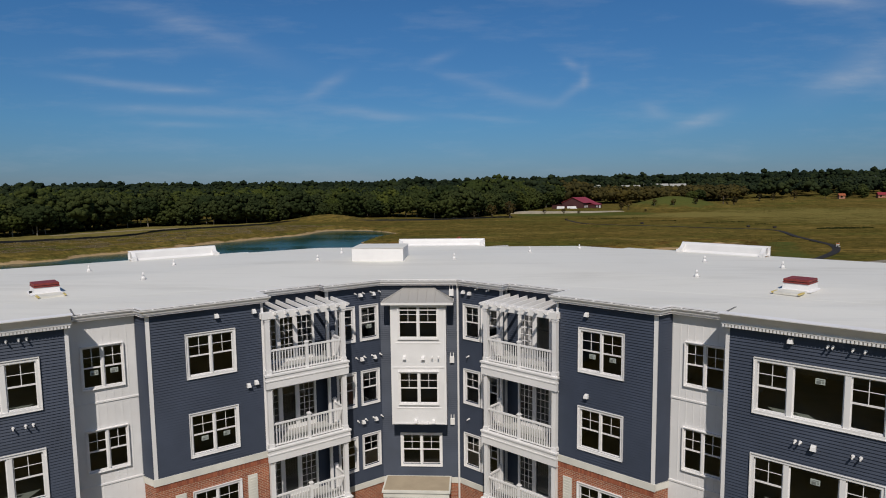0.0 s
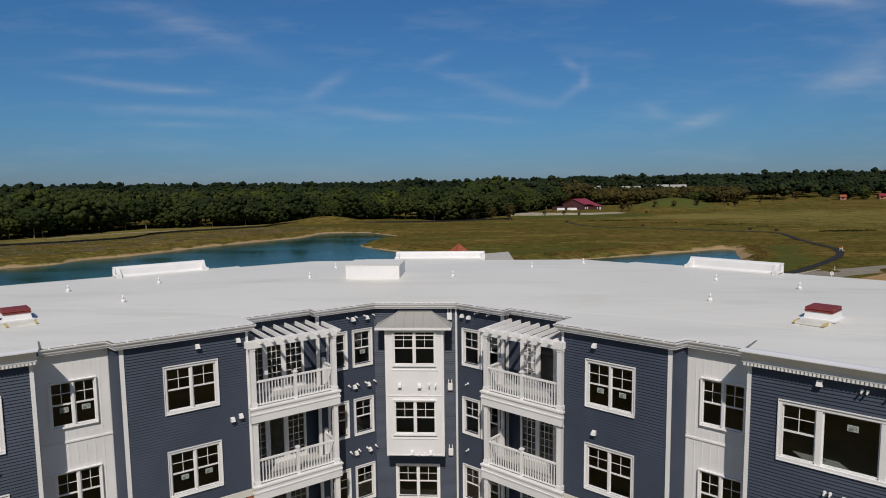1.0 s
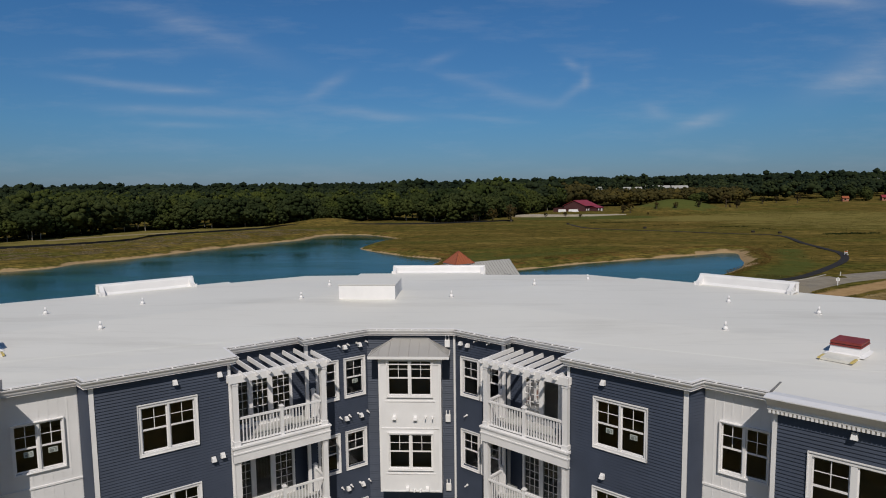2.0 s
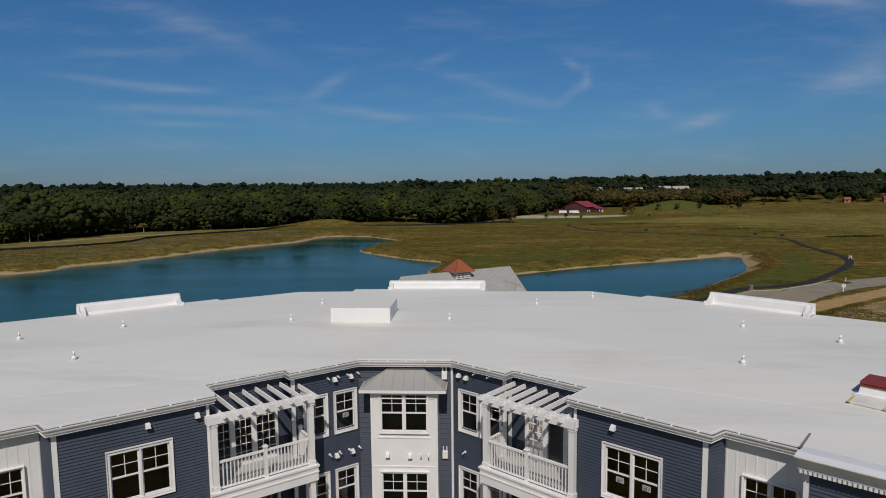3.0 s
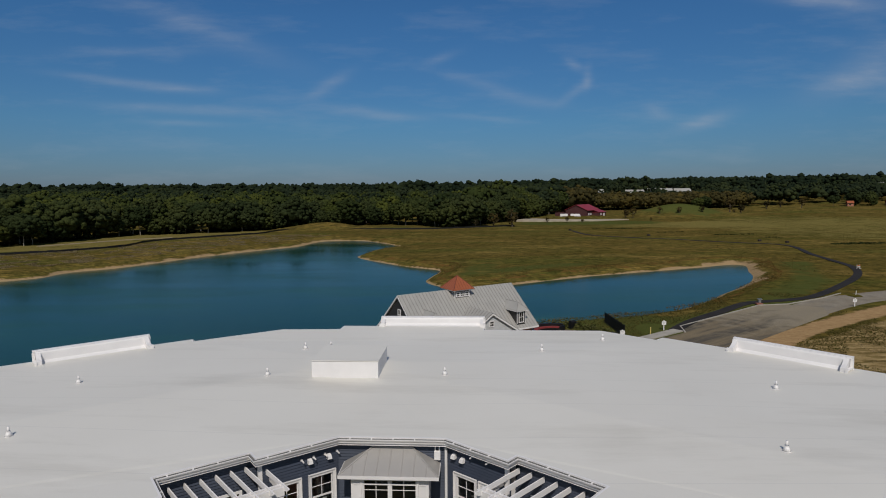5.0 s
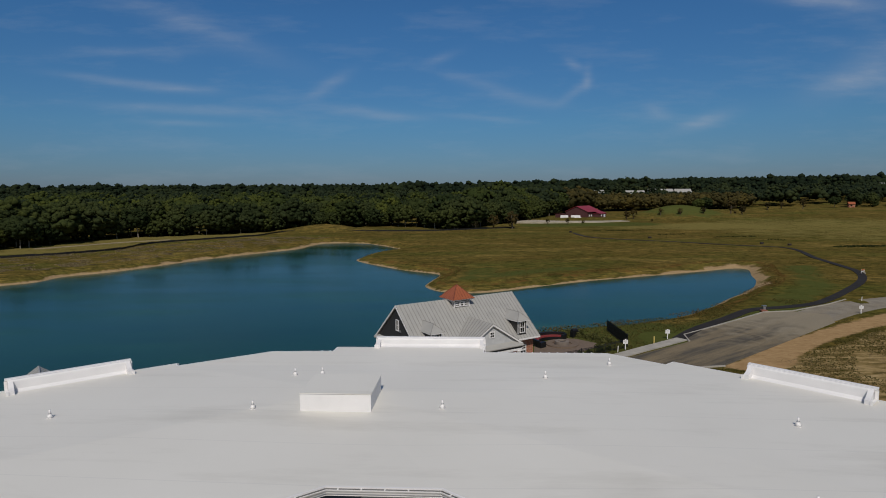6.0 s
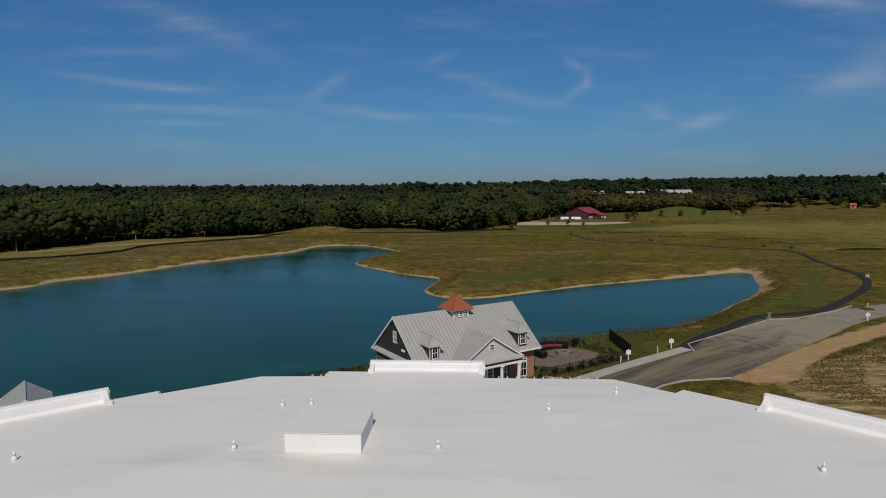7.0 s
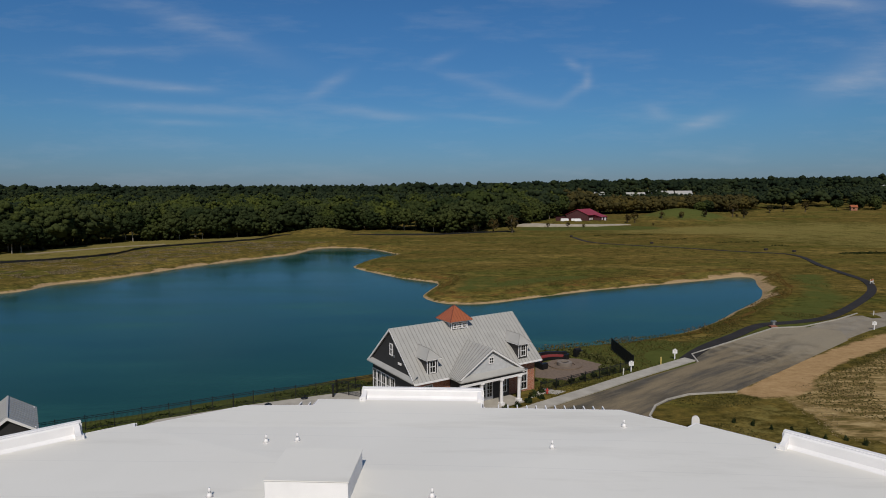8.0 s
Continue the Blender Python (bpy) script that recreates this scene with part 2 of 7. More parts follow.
def asphalt_material(name, base, dusty=0.0, spill=False):
    m, nt, b = mat_base(name, 0.95, spec=0.2)
    v = world_coords(nt)
    lo, hi = tuple(c * 0.8 for c in base), tuple(c * 1.25 for c in base)
    col = ramp(nt, noise_tex(nt, v, 0.35, 5), [(0.3, lo), (0.7, hi)])
    if dusty:
        spin = nt.nodes.new("ShaderNodeMapping")
        spin.inputs["Rotation"].default_value = (0, 0, radians(-36))
        nt.links.new(v, spin.inputs["Vector"])
        along = nt.nodes.new("ShaderNodeMapping")
        along.inputs["Scale"].default_value = (0.05, 0.42, 1)
        nt.links.new(spin.outputs[0], along.inputs["Vector"])
        k = ramp(nt, noise_tex(nt, along.outputs[0], 1.0, 7, 0.68), [(0.40, (0, 0, 0)), (0.60, (dusty,) * 3)])
        col = mix(nt, k, col, (0.23, 0.178, 0.108))
    if spill:
        # gravel dragged onto the far end of the road in swirls
        sep = nt.nodes.new("ShaderNodeSeparateXYZ")
        nt.links.new(v, sep.inputs[0])
        along_road = maths(nt, "ADD", maths(nt, "MULTIPLY", sep.outputs[0], 0.8), maths(nt, "MULTIPLY", sep.outputs[1], 0.6))
        reach = maths(nt, "MULTIPLY", maths(nt, "SUBTRACT", along_road, 70.0), 0.022)
        swirl = nt.nodes.new("ShaderNodeTexNoise")
        swirl.inputs["Scale"].default_value, swirl.inputs["Detail"].default_value, swirl.inputs["Distortion"].default_value = 0.16, 6.0, 2.2
        nt.links.new(v, swirl.inputs["Vector"])
        k = ramp(nt, maths(nt, "ADD", reach, swirl.outputs["Fac"]), [(0.62, (0, 0, 0)), (1.05, (0.85,) * 3)])
        col = mix(nt, k, col, (0.28, 0.235, 0.165))
    grain = ramp(nt, noise_tex(nt, v, 9, 3), [(0.3, (0.8, 0.8, 0.8)), (0.7, (1.15, 1.15, 1.15))])
    nt.links.new(mix(nt, 1.0, col, grain, "MULTIPLY"), b.inputs["Base Color"])
    bump(nt, b, noise_tex(nt, v, 30, 2), 0.2, 0.01)
    return m


def leaf_material(name, a, c, patch=0.0):
    """Foliage: every leaf its own shade, every plant its own tint; patch: how much wide stretches differ."""
    m, nt, b = mat_base(name, 0.8, spec=0.05)
    g = nt.nodes.new("ShaderNodeNewGeometry")
    oi = nt.nodes.new("ShaderNodeObjectInfo")
    col = ramp(nt, g.outputs["Random Per Island"], [(0.0, a), (1.0, c)])
    if patch:
        tint = ramp(nt, oi.outputs["Random"], [(0.0, (0.55, 0.64, 0.62)), (0.55, (1.0, 1.0, 1.0)), (1.0, (1.36, 1.3, 0.95))])
        col = mix(nt, 1.0, col, tint, "MULTIPLY")
        own = nt.nodes.new("ShaderNodeAttribute")
        own.attribute_name = "plant"
        col = mix(nt, 1.0, col, ramp(nt, own.outputs["Fac"], [(0.0, (1, 1, 1)), (0.05, (0.66, 0.74, 0.74)), (0.6, (0.98, 1.0, 0.94)), (1.0, (1.36, 1.3, 0.96))]), "MULTIPLY")
        wide = noise_tex(nt, world_coords(nt), 0.03, 3)
        col = mix(nt, patch, col, mix(nt, 1.0, col, ramp(nt, wide, [(0.30, (0.40, 0.48, 0.52)), (0.5, (1.0, 1.0, 1.0)), (0.68, (1.45, 1.34, 0.95))]), "MULTIPLY"))
    fine = noise_tex(nt, world_coords(nt), 1.1, 5, 0.7)
    col = mix(nt, 1.0, col, ramp(nt, fine, [(0.32, (0.62, 0.65, 0.62)), (0.5, (0.97, 0.97, 0.97)), (0.68, (1.38, 1.34, 1.22))]), "MULTIPLY")
    bump(nt, b, fine, 0.4, 0.5)
    nt.links.new(col, b.inputs["Base Color"])
    # thin leaves let some light through
    thin, both = nt.nodes.new("ShaderNodeBsdfTranslucent"), nt.nodes.new("ShaderNodeMixShader")
    nt.links.new(col, thin.inputs["Color"])
    both.inputs[0].default_value = 0.3
    nt.links.new(b.outputs[0], both.inputs[1])
    nt.links.new(thin.outputs[0], both.inputs[2])
    out = next(n for n in nt.nodes if n.type == "OUTPUT_MATERIAL")
    nt.links.new(both.outputs[0], out.inputs["Surface"])
    return m


def metal_roof(name, color, rough=0.45):
    m, nt, b = mat_base(name, rough, 0.08)
    v = coords(nt)
    low = tuple(c * 0.88 for c in color)
    nt.links.new(ramp(nt, noise_tex(nt, v, 0.8, 5), [(0.3, low), (0.7, color)]), b.inputs["Base Color"])
    bump(nt, b, noise_tex(nt, v, 3.0, 2), 0.06, 0.02)
    return m


MEMBRANE = roof_membrane()
BRICK = brick_wall()
GLASS = window_glass()
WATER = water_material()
GROUND = ground_material()
ASPHALT = asphalt_material("dusty_asphalt", (0.080, 0.070, 0.055), 0.85, True)
PATH_TAR = asphalt_material("dark_path_asphalt", (0.026, 0.0225, 0.0205))
GRAVEL = asphalt_material("pale_gravel", (0.24, 0.21, 0.165), 0.4)
CONCRETE = simple("pale_concrete", (0.40, 0.365, 0.31), 0.9, 0, 0.2, 0.6, 14)
SIDING = simple("navy_vinyl_siding", (0.046, 0.057, 0.086), 0.55, 0, 0.18, 0.7, 30, 0.05)
WHITE = simple("white_vinyl_trim", (0.805, 0.78, 0.768), 0.5, 0, 0.07, 0.8, 30, 0.03)
WHITE_PANEL = simple("white_panel_siding", (0.785, 0.762, 0.755), 0.55, 0, 0.08, 0.6, 30, 0.04)
TAN_BOARD = simple("bare_tan_board", (0.38, 0.24, 0.12), 0.85, 0, 0.2, 3)
# dark grey for the gutter gap, shade included, and the bar by the curb
DARK_GAP = simple("dark_gap_grey", (0.19, 0.185, 0.18), 0.9, 0, 0.3, 2.0, 12)
CREAM = simple("cream_precast_band", (0.72, 0.69, 0.62), 0.8, 0, 0.14, 0.9, 20)
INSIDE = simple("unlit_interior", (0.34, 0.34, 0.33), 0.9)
BLACK = simple("black_iron", (0.012, 0.012, 0.013), 0.5, 0.3, 0.2)
STEEL = simple("galvanised_steel", (0.42, 0.43, 0.44), 0.4, 0.8, 0.15)
DARK = simple("charcoal_siding", (0.032, 0.030, 0.030), 0.65, 0, 0.2)
SEAM_ROOF = metal_roof("taupe_seam_metal", (0.39, 0.37, 0.35))
# seam metals darkened: the shade beside the raised ribs is in their colour
COPPER_SEAM = metal_roof("shaded_copper_seam", (0.20, 0.055, 0.025))
SEAM_CAP = metal_roof("shaded_seam_metal", (0.28, 0.27, 0.25))
SOLDIER, SOLDIER_NODES, SOLDIER_BSDF = mat_base("upright_red_bricks", 0.85)
SOLDIER_NODES.links.new(ramp(SOLDIER_NODES, SOLDIER_NODES.nodes.new("ShaderNodeNewGeometry").outputs["Random Per Island"], [(0.0, (0.25, 0.072, 0.04)), (1.0, (0.41, 0.13, 0.065))]), SOLDIER_BSDF.inputs["Base Color"])
CLUB_ROOF = metal_roof("grey_seam_metal", (0.42, 0.405, 0.375))
COPPER = metal_roof("copper_red_metal", (0.38, 0.115, 0.05), 0.38)
RED_ROOF = metal_roof("faded_red_metal", (0.30, 0.035, 0.045), 0.5)
RED_HATCH = simple("red_hatch_paint", (0.24, 0.035, 0.028), 0.6, 0, 0.25, 3)
BARN_WALL = simple("dark_red_boards", (0.075, 0.022, 0.022), 0.8, 0, 0.2)
BARK = simple("tree_bark", (0.10, 0.075, 0.055), 0.95, 0, 0.3, 2)
LEAF = leaf_material("oak_leaves", (0.040, 0.053, 0.021), (0.054, 0.066, 0.025), 0.5)
# darker, bluer green for far trees: distance haze put into the leaf colour
LEAF_FAR = leaf_material("far_hazed_leaves", (0.027, 0.038, 0.022), (0.034, 0.045, 0.025), 0.3)
LEAF_ORCHARD = leaf_material("brownish_orchard_leaves", (0.066, 0.055, 0.023), (0.074, 0.060, 0.025), 0.05)
LEAF_RUST = leaf_material("rusty_leaves", (0.054, 0.042, 0.018), (0.070, 0.052, 0.022), 0.12)
SHRUB = leaf_material("shrub_leaves", (0.06, 0.07, 0.02), (0.14, 0.135, 0.05))
YELLOW = simple("yellow_plastic", (0.62, 0.47, 0.14), 0.5)
PRINT = simple("grey_sticker_print", (0.16, 0.17, 0.16), 0.8)
PAPER = simple("pale_label_paper", (0.42, 0.46, 0.42), 0.8)
CUSHION = simple("red_cushion_fabric", (0.22, 0.028, 0.028), 0.9)
STONE = simple("buff_paver_stone", (0.175, 0.125, 0.088), 0.9, 0, 0.25, 2.5)
DECKING = simple("grey_deck_boards", (0.45, 0.44, 0.42), 0.85, 0, 0.12)
PALE_BARK = simple("pale_bark", (0.30, 0.26, 0.21), 0.95, 0, 0.3, 2)
GREY_WALL = simple("light_grey_boards", (0.55, 0.55, 0.55), 0.7)


# ---- mesh helpers ----
def box(bm, x0, x1, y0, y1, z0, z1, m=None):
    vs = [Vector((x, y, z)) for z in (z0, z1) for y in (y0, y1) for x in (x0, x1)]
    if m is not None:
        vs = [m @ v for v in vs]
    a = [bm.verts.new(v) for v in vs]
    for f in ((0, 2, 3, 1), (4, 5, 7, 6), (0, 1, 5, 4), (2, 6, 7, 3), (0, 4, 6, 2), (1, 3, 7, 5)):
        bm.faces.new([a[i] for i in f])


def sheet(bm, pts, m=None):
    """A flat or nearly flat many-cornered face, cut into triangles by its plan."""
    vs = [bm.verts.new(m @ Vector(p) if m is not None else Vector(p)) for p in pts]
    for tri in tessellate_polygon([[Vector((p[0], p[1], 0)) for p in pts]]):
        bm.faces.new([vs[i] for i in tri])


def face(bm, pts, m=None):
    return bm.faces.new([bm.verts.new(m @ Vector(p) if m is not None else Vector(p)) for p in pts])


def tube(bm, p, q, r0, r1=None, n=8, m=None, caps=True):
    r1 = r0 if r1 is None else r1
    p, q = Vector(p), Vector(q)
    d = (q - p).normalized()
    side = d.orthogonal().normalized()
    up = d.cross(side)
    rings = []
    for c, r in ((p, r0), (q, r1)):
        ring = []
        for i in range(n):
            a = 2 * math.pi * i / n
            w = c + (side * math.cos(a) + up * math.sin(a)) * r
            ring.append(bm.verts.new(m @ w if m is not None else w))
        rings.append(ring)
    for i in range(n):
        j = (i + 1) % n
        bm.faces.new((rings[0][i], rings[0][j], rings[1][j], rings[1][i]))
    if caps:
        bm.faces.new(rings[0][::-1])
        bm.faces.new(rings[1])


def mesh_of(bm, name, material, smooth=False):
    me = bpy.data.meshes.new(name)
    bmesh.ops.recalc_face_normals(bm, faces=bm.faces)
    bm.to_mesh(me)
    bm.free()
    me.materials.append(material)
    if smooth:
        for p in me.polygons:
            p.use_smooth = True
    return me


def part(name, bm, material, parent, label="", smooth=False, at=None):
    """One mesh object under a thing or under one of its parts."""
    ob = new(name, bm if isinstance(bm, bpy.types.Mesh) else mesh_of(bm, name, material, smooth))
    ob.parent = parent
    if at is not None:
        ob.matrix_basis = at
    return tagged(ob, label)


def thing(name, label, category, at=None, group="", kind=""):
    ob = new(name)
    ob.empty_display_size = 0.3
    if at is not None:
        ob.matrix_basis = at
    return tagged(ob, label, category, group, kind)


def single(name, bm, material, label, category, at=None, group="", kind="", smooth=False):
    ob = new(name, mesh_of(bm, name, material, smooth))
    if at is not None:
        ob.matrix_basis = at
    return tagged(ob, label, category, group, kind)


def solid(bm, pts, z0, z1, m=None):
    """A prism over a plan outline."""
    a = [bm.verts.new(m @ Vector((x, y, z0)) if m is not None else (x, y, z0)) for x, y in pts]
    b = [bm.verts.new(m @ Vector((x, y, z1)) if m is not None else (x, y, z1)) for x, y in pts]
    n = len(pts)
    for tri in tessellate_polygon([[Vector((x, y, 0)) for x, y in pts]]):
        bm.faces.new([a[i] for i in tri])
        bm.faces.new([b[i] for i in tri])
    for i in range(n):
        bm.faces.new((a[i], a[(i + 1) % n], b[(i + 1) % n], b[i]))


def smooth_line(pts, steps=6, closed=False):
    """Points on a Catmull-Rom curve through pts."""
    n, out = len(pts), []
    for i in range(n if closed else n - 1):
        p = [Vector((*pts[(i + k) % n if closed else min(max(i + k, 0), n - 1)], 0)) for k in (-1, 0, 1, 2)]
        for j in range(steps):
            t = j / steps
            v = 0.5 * (2 * p[1] + (p[2] - p[0]) * t + (2 * p[0] - 5 * p[1] + 4 * p[2] - p[3]) * t * t + (3 * p[1] - p[0] - 3 * p[2] + p[3]) * t ** 3)
            out.append((v.x, v.y))
    if not closed:
        out.append(tuple(pts[-1]))
    return out


def ribbon(line, half):
    """The outline of a strip of a width along a line."""
    left, right = [], []
    for i, p in enumerate(line):
        a, b = Vector(line[max(i - 1, 0)]), Vector(line[min(i + 1, len(line) - 1)])
        d = (b - a).normalized()
        left.append((p[0] - d.y * half, p[1] + d.x * half))
        right.append((p[0] + d.y * half, p[1] - d.x * half))
    return left, right


def strip(bm, left, right, z, thick=0.0):
    rows = [[bm.verts.new((x, y, zz)) for x, y in side] for side, zz in ((left, z), (right, z))]
    for i in range(len(left) - 1):
        bm.faces.new((rows[0][i], rows[1][i], rows[1][i + 1], rows[0][i + 1]))
    if thick:
        low = [[bm.verts.new((x, y, z - thick)) for x, y in side] for side in (left, right)]
        for i in range(len(left) - 1):
            bm.faces.new((rows[0][i], rows[0][i + 1], low[0][i + 1], low[0][i]))
            bm.faces.new((rows[1][i + 1], rows[1][i], low[1][i], low[1][i + 1]))
        bm.faces.new((rows[0][0], low[0][0], low[1][0], rows[1][0]))
        bm.faces.new((rows[0][-1], rows[1][-1], low[1][-1], low[0][-1]))


def leaf_cloud(name, centres, normals, sizes, material, rng, aspect=1.0, plant=None):
    """One mesh of many small leaf-like quads."""
    n = len(centres)
    nrm = normals / np.linalg.norm(normals, axis=1, keepdims=True)
    ref = rng.normal(size=(n, 3))
    side = np.cross(nrm, ref)
    side /= np.linalg.norm(side, axis=1, keepdims=True) + 1e-9
    up = np.cross(nrm, side)
    out = np.empty((n, 4, 3))
    for k, (a, b) in enumerate(((-0.5, -0.42), (0.5, -0.32), (0.36, 0.46), (-0.3, 0.5))):
        ja, jb = rng.uniform(0.75, 1.25, n), rng.uniform(0.75, 1.25, n)
        out[:, k] = centres + side * (sizes * a * ja)[:, None] + up * (sizes * b * jb * aspect)[:, None]
    me = bpy.data.meshes.new(name)
    me.vertices.add(4 * n)
    me.vertices.foreach_set("co", out.ravel())
    me.loops.add(4 * n)
    me.loops.foreach_set("vertex_index", np.arange(4 * n, dtype=np.int32))
    me.polygons.add(n)
    me.polygons.foreach_set("loop_start", np.arange(0, 4 * n, 4, dtype=np.int32))
    me.update(calc_edges=True)
    if plant is not None:
        me.attributes.new("plant", "FLOAT", "FACE").data.foreach_set("value", plant.astype(np.float32))
    me.materials.append(material)
    return me


def inside(poly, x, y):
    hit = False
    j = len(poly) - 1
    for i in range(len(poly)):
        (xi, yi), (xj, yj) = poly[i], poly[j]
        if (yi > y) != (yj > y) and x < (xj - xi) * (y - yi) / (yj - yi) + xi:
            hit = not hit
        j = i
    return hit


def poly_distance(poly, X, Y):
    """Distance of arrays of points from an outline, negative inside."""
    best = np.full(X.shape, 1e9)
    odd = np.zeros(X.shape, bool)
    n = len(poly)
    for i in range(n):
        (ax, ay), (bx, by) = poly[i], poly[(i + 1) % n]
        dx, dy = bx - ax, by - ay
        t = np.clip(((X - ax) * dx + (Y - ay) * dy) / (dx * dx + dy * dy + 1e-9), 0, 1)
        best = np.minimum(best, np.hypot(X - ax - t * dx, Y - ay - t * dy))
        if ay != by:
            odd ^= ((ay > Y) != (by > Y)) & (X < dx * (Y - ay) / dy + ax)
    return np.where(odd, -best, best)


# ---- land, lake, roads ----
WATER_Z = -1.75
SHORE = smooth_line([
    (-230, 95), (-150, 118), (-107, 137), (-101, 152), (-91, 163), (-78, 190), (-64, 210), (-53, 225), (-50, 240), (-46, 249), (-38, 251), (-26, 245), (-13, 224), (-11, 219),
    (-20, 203), (-24, 190), (-23, 181), (-9, 161), (1, 151.5), (2.8, 147), (0.5, 137), (-0.6, 128), (4, 120.5), (13, 119.5),
    (26, 127), (42, 136), (58, 143), (77, 151), (88, 156.5), (91, 154), (86, 142), (82, 132), (75, 121),
    (62, 107), (52, 96), (40, 87.5), (28, 82.8), (8, 76), (-8, 68), (-23, 59), (-40, 51), (-75, 40), (-230, 30)], 5, True)


def land_height(X, Y):
    d = np.hypot(X, Y)
    z = np.clip(d - 340, 0, 560) * 0.0175
    for cx, cy, rx, ry, h in ((168, 395, 36, 20, 8.0), (-56, 306, 24, 9, 3.6), (250, 440, 40, 16, 3.0), (98, 378, 34, 22, 1.9)):
        z += h * np.exp(-(((X - cx) / rx) ** 2 + ((Y - cy) / ry) ** 2) * 1.6)
    lean = np.clip((X / np.maximum(d, 1) - 0.02) / 0.22, 0, 1)
    z = z + np.clip(d - 600, 0, 1300) * 0.013 * lean
    return z


def build_ground():
    def steps(lo, hi, fine, far):
        inner = list(np.arange(lo, hi + 0.01, fine))
        out, d, x = [], fine, hi
        while x < far:
            d *= 1.05 if x < 480 else 1.25
            x += d
            out.append(x)
        left, d, x = [], fine, lo
        while x > -far:
            d *= 1.08 if x > -400 else 1.25
            x -= d
            left.append(x)
        return np.array(left[::-1] + inner + out)

    xs, ys = steps(-125, 125, 1.25, 4000), steps(25, 262, 1.25, 4000)
    X, Y = np.meshgrid(xs, ys)
    d = poly_distance(SHORE, X, Y)
    Z = land_height(X, Y)
    wob = np.array([noise.noise(Vector((x * 0.09, y * 0.09, 0))) for x, y in zip(X.ravel(), Y.ravel())]).reshape(X.shape)
    rim = np.clip((d + 0.8) / (6.5 + 2.5 * wob), -1.2, 1)
    Z = np.where(d < 9, (Z - WATER_Z) * np.sign(rim) * np.abs(rim) ** 0.8 + WATER_Z - 0.35 * (1 - np.clip(rim, 0, 1)), Z)
    Z += np.where(d > 9, wob * 0.09, 0) * (np.hypot(X - 20, Y - 50) > 75)
    nx, ny = len(xs), len(ys)
    faces = [(j * nx + i, j * nx + i + 1, (j + 1) * nx + i + 1, (j + 1) * nx + i) for j in range(ny - 1) for i in range(nx - 1)]
    me = bpy.data.meshes.new("ground")
    me.from_pydata(list(zip(X.ravel(), Y.ravel(), Z.ravel())), [], faces)
    me.materials.append(GROUND)
    for p in me.polygons:
        p.use_smooth = True
    dirt = poly_distance(DIRT, X, Y)
    dry = poly_distance(DRY_FIELD, X, Y)
    bank = poly_distance(BANK, X, Y)
    rough = np.array([noise.noise(Vector((x * 0.22, y * 0.22, 9.0))) for x, y in zip(X.ravel(), Y.ravel())]).reshape(X.shape)
    masks = {
        "sand": np.clip(1.0 - (d - 0.3) / (1.1 + 3.6 * np.clip((X - 62) / 18, 0, 1) * (Y < 165) + 1.9 * np.clip((-35 - X) / 15, 0, 1)) + 0.5 * rough, 0, 1) * (0.85 + 0.35 * wob),
        "rust": np.clip(0.62 - np.abs(d - 3.4 - 2.2 * np.clip((X - 55) / 25, 0, 1)) / 3.2 + 0.25 * rough, 0, 0.7) * (X > -40),
        "straw": 0.47 * np.exp(-(((X - 38) / 16) ** 2 + ((Y - 44) / 10) ** 2) ** 2) + 0.60 * np.exp(-(((X - 215) / 105) ** 2 + ((Y - 285) / 115) ** 2) ** 2) + 0.42 * np.exp(-(((X - 60) / 130) ** 2 + ((Y - 318) / 26) ** 2) ** 2) + np.clip(0.56 - poly_distance(LEFT_MEADOW, X, Y) / 8, 0, 0.62),
        "dirt": np.clip(0.58 - dirt / 3.0, 0, 0.85),
        "dry": np.maximum(np.clip(0.62 - dry / 4.0, 0, 0.95), np.clip(0.30 - bank / 9, 0, 0.38)),
        "lush": np.clip(0.75 - np.abs(d - 12) / 14.0, 0, 0.62) * ((X > 5) & (Y < 150)) + 0.34 * (np.hypot(X - 22, Y - 58) < 26) + 0.72 * (((X + 28) / 36) ** 2 + ((Y - 47) / 16) ** 2 < 1) + 0.8 * np.exp(-(((X - 170) / 42) ** 2 + ((Y - 392) / 26) ** 2)) + 0.85 * np.exp(-(((X - 92) / 50) ** 4 + ((Y - 338) / 17) ** 4)),
    }
    for name, values in masks.items():
        layer = me.attributes.new(name, "FLOAT", "POINT")
        layer.data.foreach_set("value", values.ravel().astype(np.float32))
    return tagged(new("ground", me), "olive and straw coloured meadow with sandy lake rim", "ground", kind="structure")


DIRT = [(36.6, 54.6), (49, 64.6), (67, 77.4), (130, 114), (130, 108), (70.4, 75), (59.5, 68), (50, 60.8), (46.2, 55.4), (42.6, 53.4), (39, 53)]
DRY_FIELD = [(42, 52), (50, 59), (72, 73), (110, 96), (130, 90), (110, 45), (70, 30), (41, 42)]
LEFT_MEADOW = [(-175, 190), (-130, 200), (-119, 232), (-86, 272), (-80, 294), (-104, 300), (-132, 290), (-146, 258), (-172, 224)]
BANK = [(-160, 126), (-106, 156), (-84, 198), (-58, 238), (-46, 266), (-80, 262), (-108, 230), (-122, 200), (-170, 168)]
build_ground()


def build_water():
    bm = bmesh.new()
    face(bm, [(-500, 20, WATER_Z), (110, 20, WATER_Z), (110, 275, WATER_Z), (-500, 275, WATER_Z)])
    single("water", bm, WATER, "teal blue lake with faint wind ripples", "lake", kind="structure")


build_water()


def flat(name, outline, z, material, label, category, thick=0.1):
    bm = bmesh.new()
    solid(bm, outline, z - thick, z)
    return single(name, bm, material, label, category, kind="structure")


